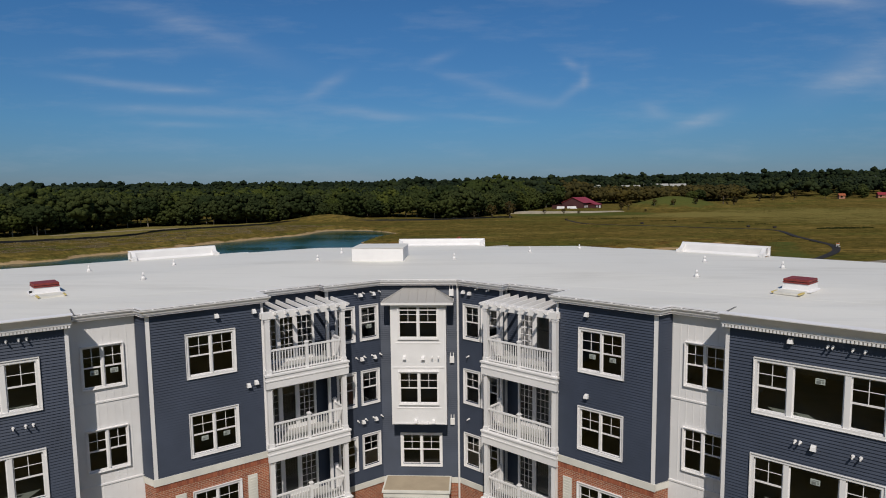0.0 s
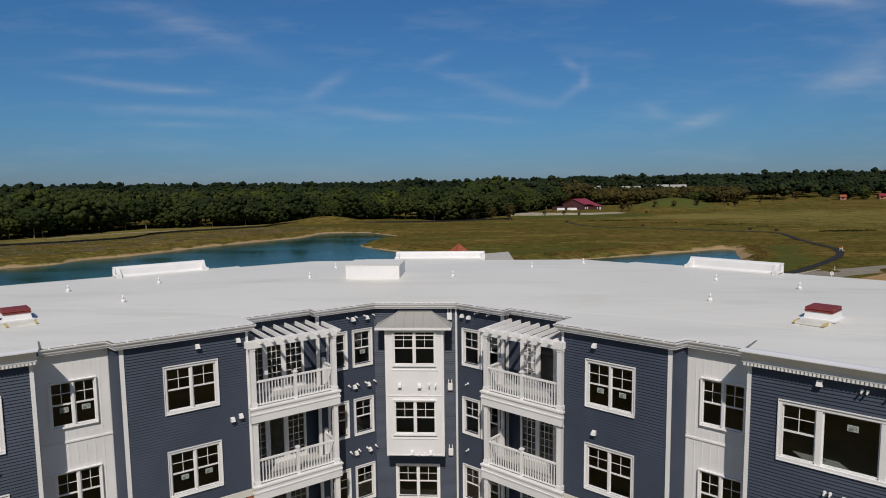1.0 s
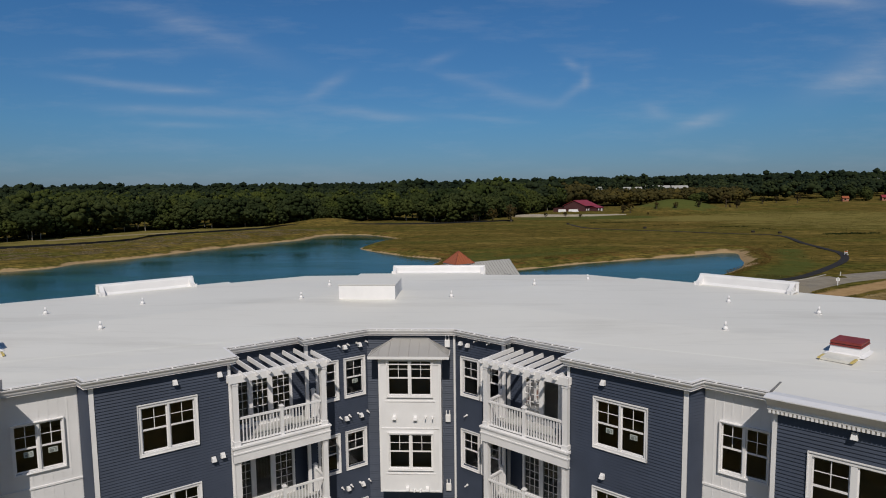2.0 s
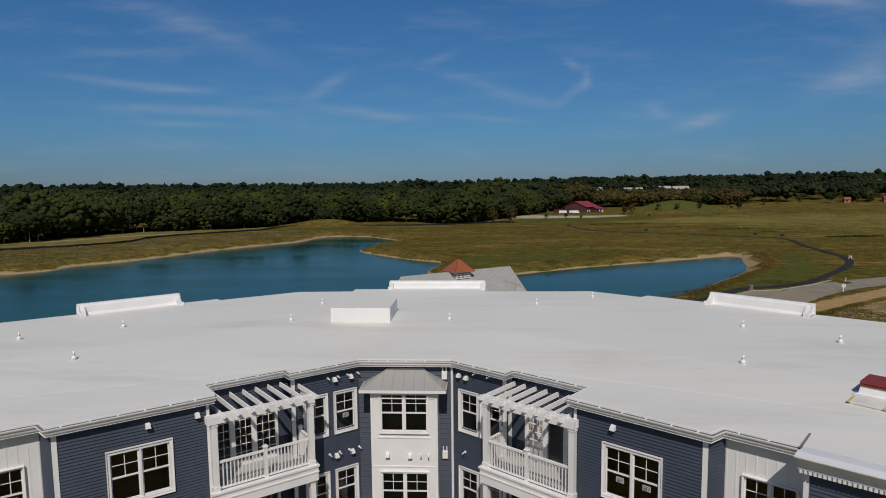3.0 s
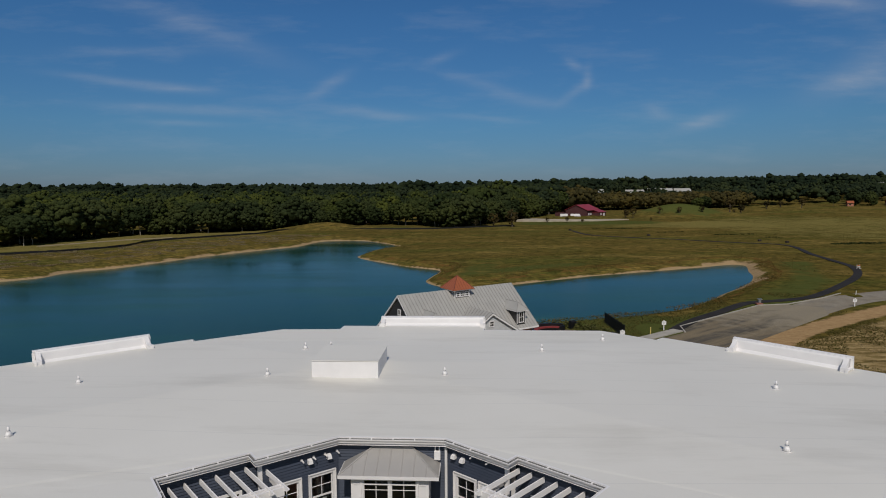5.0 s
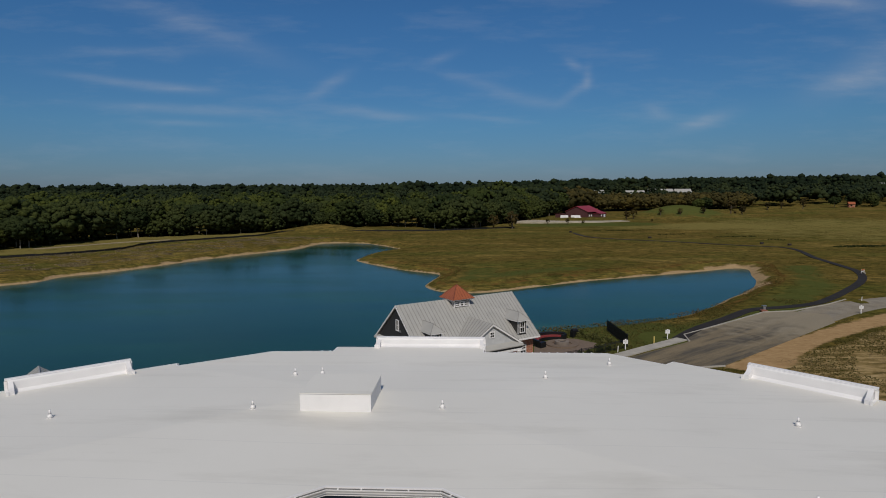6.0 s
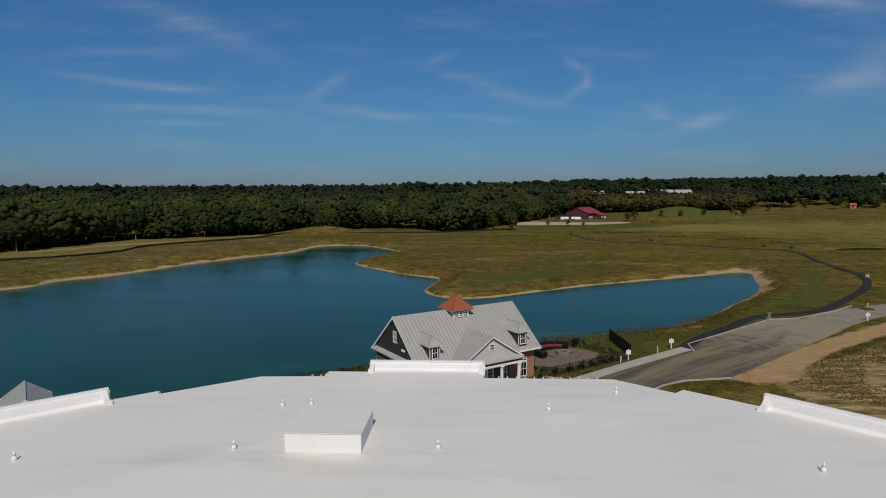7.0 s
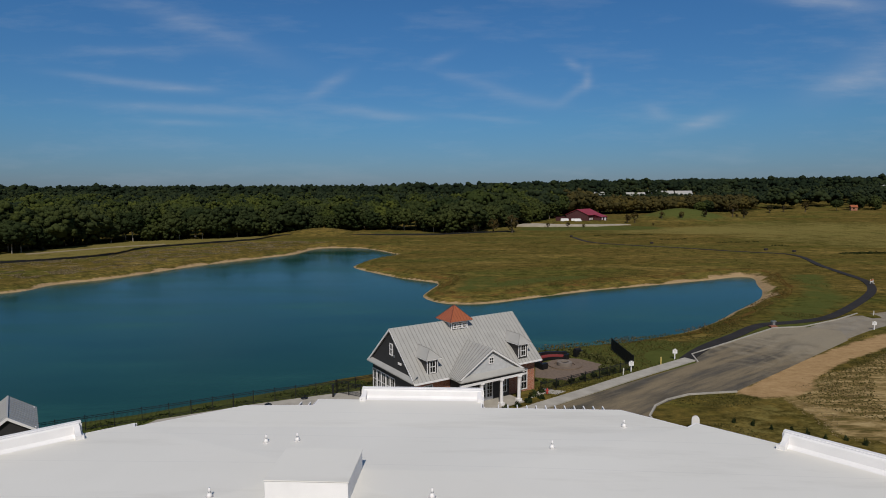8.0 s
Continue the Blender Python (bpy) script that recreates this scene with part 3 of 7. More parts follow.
ROAD = [(-2, 38.4), (6, 44), (11.8, 48.4), (19.9, 54.3), (24.8, 57.9), (29.4, 61.2), (37.4, 66.7), (38.4, 70.6), (48.6, 78.2), (59, 86.2), (64.6, 87.0),
        (69, 84), (66, 78), (49, 64.4), (37, 54.9), (31, 54.1), (26.2, 50.6), (24.4, 47.6), (24, 40), (22, 34), (2, 30)]
PATIO = [(14.5, 61), (15.5, 66.5), (20, 69.6), (22, 69), (25, 65.6), (18.5, 59.6)]
FOOTWAY = smooth_line([(36.6, 68.2), (42, 74.4), (50, 81.5), (58, 88.6), (66, 91), (75, 95.5), (92, 111.5), (103, 124), (110, 136), (113, 146), (118, 166),
                       (127, 196), (113, 209), (98, 224), (80, 238), (70, 252), (69, 277)], 6)
FOOTPATH = ribbon(FOOTWAY, 0.95)[0] + ribbon(FOOTWAY, 0.95)[1][::-1]


GRAVEL_LINE = smooth_line([(62, 80), (78, 91), (96, 98), (125, 108), (170, 120)], 5)
GRAVEL_EDGE = ribbon(GRAVEL_LINE, 3.6)[0] + ribbon(GRAVEL_LINE, 3.6)[1][::-1]

TERRACE = [(-30, 42), (-27, 48), (-18.3, 52.3), (-9.9, 55.6), (-5, 57), (-1, 50), (8, 47), (4, 38)]


def build_roads():
    flat("road", ROAD, 0.03, ASPHALT, "grey asphalt road streaked with pale dust", "road")
    bm = bmesh.new()
    strip(bm, *ribbon(GRAVEL_LINE, 3.6), 0.026, 0.1)
    single("gravel_lane", bm, GRAVEL, "pale gravel lane meeting the asphalt road", "lane", kind="structure")
    bm = bmesh.new()
    strip(bm, *ribbon(FOOTWAY, 0.9), 0.10, 0.4)
    single("footpath", bm, PATH_TAR, "dark asphalt footpath winding through the meadow", "path", kind="structure")
    walk_line = [(6, 45.1), (11.6, 49.4), (19.6, 55.3), (24.7, 59.2), (29.6, 62.8), (37.2, 68.2)]
    bm = bmesh.new()
    strip(bm, *ribbon(walk_line, 0.85), 0.14, 0.25)
    single("pavement", bm, CONCRETE, "pale concrete pavement along the road", "pavement", kind="structure")
    for line in ([(24.1, 42), (24.2, 47.4), (25.9, 50.4), (28, 52.3), (31, 53.9), (37, 54.7)],
                 [(37.7, 66.9), (38.5, 70.7), (48.6, 78.4), (59, 86.4), (64.6, 87.2), (74, 92.5), (81, 97.5)]):
        bm = bmesh.new()
        strip(bm, *ribbon(line, 0.10), 0.17, 0.3)
        single("kerb", bm, CONCRETE, "pale concrete kerb edging the asphalt", "kerb", kind="structure")
    flat("terrace", TERRACE, 0.05, CONCRETE, "pale concrete terrace beside the lake fence", "terrace")


build_roads()

# ---- apartment building ----
HOUSE = thing("apartment_building", "four storey navy sided apartment block with white roof", "building", pose(-0.25, 0.62, 0, 0, 0, -4.2))
TURN = 38.5
TOP = 12.55
SOFFIT = 12.30
STOREY = 3.2
HEADS = (11.38, 8.18, 4.98)
PROJ = 0.98


def wing(side):
    """Axes of a wing: x along its front, y to the back; a place s metres out from the centre lies at x = side * s."""
    return pose(side * 1.85, 0, 0, 0, 0, -side * TURN)


def wall_cells(bm, x0, x1, z0, z1, holes, y0, y1, m):
    """A wall slab with rectangular openings, one joined skin with lined reveals."""
    xs = sorted({x0, x1, *(min(max(v, x0), x1) for h in holes for v in h[:2])})
    zs = sorted({z0, z1, *(min(max(v, z0), z1) for h in holes for v in h[2:])})
    made = {}

    def at(i, k, y):
        if (i, k, y) not in made:
            made[i, k, y] = bm.verts.new(m @ Vector((xs[i], y, zs[k])))
        return made[i, k, y]

    def filled(i, k):
        if not (0 <= i < len(xs) - 1 and 0 <= k < len(zs) - 1):
            return False
        x, z = (xs[i] + xs[i + 1]) / 2, (zs[k] + zs[k + 1]) / 2
        return not any(h[0] < x < h[1] and h[2] < z < h[3] for h in holes)

    for i in range(len(xs) - 1):
        for k in range(len(zs) - 1):
            if not filled(i, k):
                continue
            for y in (y0, y1):
                bm.faces.new((at(i, k, y), at(i + 1, k, y), at(i + 1, k + 1, y), at(i, k + 1, y)))
            for di, dk, p, q in ((-1, 0, (i, k), (i, k + 1)), (1, 0, (i + 1, k), (i + 1, k + 1)), (0, -1, (i, k), (i + 1, k)), (0, 1, (i, k + 1), (i + 1, k + 1))):
                if not filled(i + di, k + dk):
                    bm.faces.new((at(*p, y0), at(*q, y0), at(*q, y1), at(*p, y1)))


def siding_wall(x0, x1, z0, z1, y, holes, m, backing=0.16):
    """Lapped boards over a solid wall with real openings."""
    if x0 > x1:
        x0, x1 = x1, x0
    bm = bmesh.new()
    wall_cells(bm, x0, x1, z0, z1, holes, y, y + backing, m)
    lap, z = 0.105, z0
    while z < z1 - 0.02:
        top = min(z + lap, z1)
        cuts = sorted((h[0], h[1]) for h in holes if h[2] - 0.01 < (z + top) / 2 < h[3] + 0.01)
        a = x0
        spans = []
        for c, d in cuts:
            if c > a:
                spans.append((a, c))
            a = max(a, d)
        if a < x1:
            spans.append((a, x1))
        for c, d in spans:
            face(bm, [(c, y - 0.042, z), (d, y - 0.042, z), (d, y - 0.004, top), (c, y - 0.004, top)], m)
            face(bm, [(c, y - 0.042, z), (c, y - 0.002, z), (d, y - 0.002, z), (d, y - 0.042, z)], m)
        z += lap
    part("siding_wall", bm, SIDING, HOUSE, "navy lapped siding wall")


def plain_wall(name, x0, x1, z0, z1, y, holes, m, material, backing=0.16, label=""):
    if x0 > x1:
        x0, x1 = x1, x0
    bm = bmesh.new()
    wall_cells(bm, x0, x1, z0, z1, holes, y, y + backing, m)
    return part(name, bm, material, HOUSE, label)


def corner_board(x, z0, z1, y, m, w=0.11):
    bm = bmesh.new()
    box(bm, x - w / 2, x + w / 2, y - 0.045, y + 0.05, z0, z1, m)
    part("corner_board", bm, WHITE, HOUSE)


WINDOW_KINDS = {}


def window(cx, head, w, h, y, m, cols=2, casing=0.11, big=False, sticker=0, panel=False):
    """A window: cols units side by side, each with two sashes; grilles in the upper one. w, h: the opening."""
    key = (round(w, 2), round(h, 2), cols, big)
    top = part("window", bmesh.new(), WHITE, HOUSE, at=m @ pose(cx, y, head))
    if key not in WINDOW_KINDS:
        meshes = []
        bm = bmesh.new()
        c, d = casing, 0.055
        box(bm, -w / 2 - c, w / 2 + c, -d, 0.02, 0, c * 1.15)
        box(bm, -w / 2 - c, w / 2 + c, -d - 0.02, 0.02, -h - c, -h)
        box(bm, -w / 2 - c, -w / 2, -d, 0.02, -h, 0)
        box(bm, w / 2, w / 2 + c, -d, 0.02, -h, 0)
        for p, q, r, t in ((-w / 2 - c, w / 2 + c, c * 1.15 - 0.025, c * 1.15), (-w / 2 - c, w / 2 + c, -h - c, -h - c + 0.025), (-w / 2 - c, -w / 2 - c + 0.025, -h - c + 0.025, c * 1.15 - 0.025), (w / 2 + c - 0.025, w / 2 + c, -h - c + 0.025, c * 1.15 - 0.025)):
            box(bm, p, q, -d - 0.036, -d, r, t)
        # reveals
        box(bm, -w / 2 - 0.02, -w / 2 + 0.02, 0.02, 0.14, -h, 0)
        box(bm, w / 2 - 0.02, w / 2 + 0.02, 0.02, 0.14, -h, 0)
        box(bm, -w / 2 + 0.02, w / 2 - 0.02, 0.02, 0.14, -0.02, 0.02)
        box(bm, -w / 2 + 0.02, w / 2 - 0.02, 0.02, 0.14, -h - 0.02, -h + 0.02)
        meshes.append(("frame", mesh_of(bm, "frame", WHITE)))
        if big:
            units = ((-w / 2, -w / 2 + w * 0.255, 0), (-w / 2 + w * 0.30, w / 2 - w * 0.30, 1), (w / 2 - w * 0.255, w / 2, 0))
            mull = ((-w / 2 + w * 0.255, -w / 2 + w * 0.30), (w / 2 - w * 0.30, w / 2 - w * 0.255))
        else:
            u = w / cols
            units = [(-w / 2 + i * u + (0.035 if i else 0), -w / 2 + (i + 1) * u - (0.035 if i < cols - 1 else 0), 0) for i in range(cols)]
            mull = [(-w / 2 + i * u - 0.035, -w / 2 + i * u + 0.035) for i in range(1, cols)]
        for a, b in mull:
            bm = bmesh.new()
            box(bm, a, b, -0.04, 0.12, -h + 0.001, -0.001)
            meshes.append(("mullion", mesh_of(bm, "mullion", WHITE)))
        for a, b, fixed in units:
            e = 0.04
            bm = bmesh.new()
            mid = -h * 0.5
            rails = [(a, b, -e, -0.001), (a, b, -h + 0.001, -h + e * 1.3), (a, a + e, -h + e, -e), (b - e, b, -h + e, -e)]
            if not fixed:
                rails.append((a + e, b - e, mid - 0.028, mid + 0.028))
            for p, q, r, s in rails:
                box(bm, p, q, 0.01, 0.06, r, s)
            meshes.append(("sash", mesh_of(bm, "sash", WHITE)))
            if not fixed:
                bm = bmesh.new()
                cx0, q = (a + b) / 2, mid * 0.5
                box(bm, cx0 - 0.011, cx0 + 0.011, 0.022, 0.034, mid + 0.028, -e)
                box(bm, a + e, b - e, 0.0225, 0.0335, q - 0.011, q + 0.011)
                meshes.append(("grille", mesh_of(bm, "grille", WHITE)))
            bm = bmesh.new()
            face(bm, [(a + e, 0.036, -h + e), (b - e, 0.036, -h + e), (b - e, 0.036, -e), (a + e, 0.036, -e)])
            meshes.append(("pane", mesh_of(bm, "pane", GLASS)))
        WINDOW_KINDS[key] = meshes
    for name, me in WINDOW_KINDS[key]:
        part(name, me, None, top)
    for i in range(sticker):
        x = (i - (sticker - 1) / 2) * w / max(cols, 1) + 0.04
        z = -h * 0.62 if not big else -h * 0.2
        bm = bmesh.new()
        box(bm, x - 0.13, x + 0.13, 0.028, 0.034, z - 0.11, z + 0.07)
        part("sticker", bm, PAPER, top, "pale paper maker's sticker on the glass")
        bm = bmesh.new()
        for u0, u1, v0, v1 in ((-0.10, 0.02, -0.085, 0.0), (0.045, 0.105, -0.06, -0.04), (0.045, 0.105, -0.02, 0.0), (-0.10, 0.10, 0.025, 0.045)):
            box(bm, x + u0, x + u1, 0.022, 0.0275, z + v0 - 0.005, z + v1 - 0.005)
        part("sticker_print", bm, PRINT, top, "grey print on the sticker")
    return top


def hole(cx, head, w, h):
    return (cx - w / 2, cx + w / 2, head - h, head)


OFF = {-1: 0.14, 1: -0.14}


def centre_wall():
    m = Matrix()
    holes = [hole(0, 4.75, 1.86, 1.5)]
    siding_wall(-1.95, 1.95, 2.55, SOFFIT, 0.27, holes, m)
    plain_wall("brick_wall", -1.95, 1.95, -0.6, 2.3, 0.25, [hole(-0.1, 1.9, 1.9, 2.5)], m, BRICK, 0.2, "red brick wall")
    plain_wall("stone_band", -1.95, 1.95, 2.3, 2.58, 0.2, [], m, CREAM, 0.2)
    window(0, 4.75, 1.86, 1.5, 0.27, m)
    # projecting white bay
    holes = [hole(0, z, 1.82, 1.5) for z in HEADS[:2]]
    plain_wall("bay_front", -1.32, 1.32, 5.62, 11.52, -0.62, holes, m, WHITE_PANEL, 0.12, "white panelled bay front")
    bm = bmesh.new()
    for x in (-1.32, 1.2):
        box(bm, x, x + 0.12, -0.5, 0.27, 5.62, 11.52)
    box(bm, -1.2, 1.2, -0.5, 0.25, 5.62, 5.72)
    part("bay_side", bm, WHITE_PANEL, HOUSE)
    bm = bmesh.new()
    for x in (-1.32, 1.22):
        for y in (-0.632,):
            box(bm, x, x + 0.10, y, y + 0.01, 5.63, 11.50)
    for z in (9.62 - 0.02, 8.42, 6.4 + 0.02, 5.65, 11.2):
        box(bm, -1.22 if z not in (9.6, 6.42) else -1.05, 1.22 if z not in (9.6, 6.42) else 1.05, -0.645, -0.62, z, z + 0.045)
    part("bay_trim", bm, WHITE, HOUSE)
    for i, z in enumerate(HEADS[:2]):
        window(0, z, 1.82, 1.5, -0.62, m, casing=0.07)
    # hipped metal roof over the bay
    bm = bmesh.new()
    e = [(-1.70, 0.24, 11.62), (-1.70, -0.86, 11.62), (1.66, -0.86, 11.62), (1.66, 0.24, 11.62)]
    r0, r1 = (-0.72, 0.20, 12.16), (0.70, 0.20, 12.16)
    face(bm, [e[1], e[2], r1, r0])
    face(bm, [e[0], e[1], r0])
    face(bm, [e[2], e[3], r1])
    roof_part = part("bay_roof", bm, SEAM_ROOF, HOUSE, "taupe standing seam hipped metal roof")
    ribs = [(e[1], r0, 0.035), (e[2], r1, 0.035), (r0, r1, 0.035)]
    for i in range(1, 8):
        a = Vector(e[1]).lerp(Vector(e[2]), i / 8)
        hi = Vector((min(max(a.x, r0[0]), r1[0]), 0.2, 12.16))
        if a.x < r0[0]:
            hi = Vector(e[1]).lerp(Vector(r0), (a.x - e[1][0]) / (r0[0] - e[1][0]))
        elif a.x > r1[0]:
            hi = Vector(e[2]).lerp(Vector(r1), (e[2][0] - a.x) / (e[2][0] - r1[0]))
        ribs.append((a + Vector((0, 0, 0.01)), hi + Vector((0, 0, 0.01)), 0.016))
    for a, b, r in ribs:
        bm = bmesh.new()
        tube(bm, a, b, r, n=5)
        part("seam", bm, SEAM_ROOF, roof_part)
    bm = bmesh.new()
    box(bm, -1.72, 1.68, -0.88, 0.25, 11.50, 11.615)
    part("bay_eave", bm, WHITE, HOUSE)
    # entrance canopy
    bm = bmesh.new()
    box(bm, -1.72, 1.42, -1.35, 0.2, 2.30, 2.56)
    box(bm, -1.78, 1.48, -1.42, 0.2, 2.56, 2.66)
    part("entrance_canopy", bm, CREAM, HOUSE, "cream flat canopy over the entrance")
    bm = bmesh.new()
    box(bm, -1.7, 1.40, -1.3, 0.1, 2.662, 2.675)
    part("canopy_top", bm, simple("buff_canopy_membrane", (0.42, 0.34, 0.24), 0.9), HOUSE)
    for x in (-1.6, 1.3):
        bm = bmesh.new()
        box(bm, x - 0.12, x + 0.12, -1.25, -1.01, -0.4, 2.3)
        part("canopy_post", bm, WHITE, HOUSE)
    bm = bmesh.new()
    box(bm, -1.03, 0.83, 0.3, 0.36, -0.6, 1.88)
    part("entrance_door", bm, DARK, HOUSE)


def french_doors(cuts, z0, z1, y, m, plain):
    """A row of glazed door leaves in white frames; the plain ones have no glazing bars."""
    cuts = sorted(cuts)
    for a, b in zip(cuts, cuts[1:]):
        w = b - a
        leaf = part("balcony_door", bmesh.new(), WHITE, HOUSE, at=m @ pose(0, y, 0))
        e = 0.10
        bm = bmesh.new()
        box(bm, a, a + e, -0.05, 0.06, z0, z1)
        box(bm, b - e, b, -0.05, 0.06, z0, z1)
        box(bm, a + e, b - e, -0.05, 0.06, z1 - 0.1, z1)
        box(bm, a + e, b - e, -0.05, 0.06, z0, z0 + 0.16)
        part("frame", bm, WHITE, leaf)
        if not any(a < p < b for p in plain):
            bm = bmesh.new()
            n = 3 if w > 0.5 else 2
            for k in range(1, n):
                x = a + e + (w - 2 * e) * k / n
                box(bm, x - 0.011, x + 0.011, 0.0, 0.018, z0 + 0.16, z1 - 0.1)
            for k in range(1, 6):
                z = z0 + 0.16 + (z1 - z0 - 0.26) * k / 6
                box(bm, a + e, b - e, 0.001, 0.017, z - 0.011, z + 0.011)
            part("grille", bm, WHITE, leaf)
        bm = bmesh.new()
        face(bm, [(a + e, 0.02, z0 + 0.16), (b - e, 0.02, z0 + 0.16), (b - e, 0.02, z1 - 0.1), (a + e, 0.02, z1 - 0.1)])
        part("pane", bm, GLASS, leaf)


BALUSTER = None


def balcony(side, level):
    global BALUSTER
    m = wing(side)
    deck = 9.18 - STOREY * level
    s0, s1, front = 2.32 + OFF[side] * 0.3, 6.05, -0.95
    X = lambda s: side * s
    b = part("balcony", bmesh.new(), WHITE, HOUSE, "white balcony with picket railing and posts", at=m)
    lo, hi = sorted((X(s0), X(s1)))
    bm = bmesh.new()
    box(bm, lo, hi, front, 0.79, deck - 0.12, deck)
    part("deck", bm, DECKING, b)
    bm = bmesh.new()
    box(bm, lo - 0.06, hi + 0.06, front - 0.06, front + 0.08, deck - 0.55, deck - 0.02)
    box(bm, lo - 0.10, hi + 0.10, front - 0.10, front + 0.10, deck - 0.02, deck + 0.05)
    box(bm, lo - 0.08, hi + 0.08, front - 0.085, front + 0.10, deck - 0.24, deck - 0.19)
    inner = X(s0)
    box(bm, inner - 0.06, inner + 0.06, front + 0.1, 0.25, deck - 0.55, deck - 0.02)
    box(bm, inner - 0.10, inner + 0.10, front + 0.1, 0.25, deck - 0.02, deck + 0.05)
    part("fascia", bm, WHITE, b)
    top = deck + 2.42 if level == 0 else deck + 2.65
    for s in (s0 + 0.12, s1 - 0.12):
        bm = bmesh.new()
        x = X(s)
        box(bm, x - 0.10, x + 0.10, front + 0.02, front + 0.22, deck + 0.05, top)
        box(bm, x - 0.125, x + 0.125, front - 0.005, front + 0.245, deck + 0.05, deck + 0.22)
        box(bm, x - 0.118, x + 0.118, front + 0.002, front + 0.238, top - 0.10, top - 0.05)
        part("post", bm, WHITE, b)
    # newel in mid-front and beside the wall
    mid = (s0 + s1) / 2
    for x, y in ((X(mid), front + 0.12), (X(s0 + 0.12), 0.18)):
        bm = bmesh.new()
        box(bm, x - 0.065, x + 0.065, y - 0.065, y + 0.065, deck + 0.05, deck + 1.16)
        box(bm, x - 0.09, x + 0.09, y - 0.09, y + 0.09, deck + 1.16, deck + 1.20)
        box(bm, x - 0.06, x + 0.06, y - 0.06, y + 0.06, deck + 1.20, deck + 1.24)
        part("newel", bm, WHITE, b)
    if BALUSTER is None:
        bm = bmesh.new()
        box(bm, -0.019, 0.019, -0.019, 0.019, 0.14, 1.0)
        BALUSTER = mesh_of(bm, "baluster", WHITE)
    runs = [((X(s0 + 0.24), front + 0.12), (X(mid) - side * 0.065, front + 0.12)), ((X(mid) + side * 0.065, front + 0.12), (X(s1 - 0.24), front + 0.12)),
            ((X(s0 + 0.12), front + 0.24), (X(s0 + 0.12), 0.115))]
    for (ax, ay), (bx, by) in runs:
        bm = bmesh.new()
        n = Vector((bx - ax, by - ay, 0))
        length = n.length
        a = math.degrees(math.atan2(n.y, n.x))
        q = pose(ax, ay, deck, 0, 0, a)
        box(bm, 0, length, -0.045, 0.045, 1.0, 1.07, q)
        part("top_rail", bm, WHITE, b)
        bm = bmesh.new()
        box(bm, 0, length, -0.03, 0.03, 0.09, 0.14, q)
        part("bottom_rail", bm, WHITE, b)
        count = max(2, round(length / 0.125))
        for i in range(1, count):
            part("baluster", BALUSTER, None, b, at=q @ pose(length * i / count, 0, 0))
    if level == 0:
        p = part("pergola", bmesh.new(), WHITE, HOUSE, "white slatted pergola above the top balcony", at=m)
        bm = bmesh.new()
        box(bm, lo - 0.12, hi + 0.02, front - 0.02, front + 0.05, top, top + 0.27)
        box(bm, lo - 0.12, hi + 0.02, front + 0.19, front + 0.26, top, top + 0.27)
        part("beam", bm, WHITE, p)
        bm = bmesh.new()
        box(bm, inner - 0.05, inner + 0.05, front + 0.26, 0.26, top, top + 0.2)
        part("side_beam", bm, WHITE, p)
        bm = bmesh.new()
        face(bm, [(-0.022, -1.20, 0.115), (-0.022, -1.12, 0.06), (-0.022, -0.98, 0.035), (-0.022, 0.75, 0.19), (-0.022, 0.75, 0.37), (-0.022, -1.21, 0.19), (-0.022, -1.235, 0.15)])
        out = bmesh.ops.extrude_face_region(bm, geom=bm.faces[:])
        bmesh.ops.translate(bm, verts=[v for v in out["geom"] if isinstance(v, bmesh.types.BMVert)], vec=(0.044, 0, 0))
        slat = mesh_of(bm, "slat", WHITE)
        for i in range(8):
            part("slat", slat, None, p, at=pose(X(2.46 + i * 0.472), 0, top + 0.11, 0, 0, -side * 8))


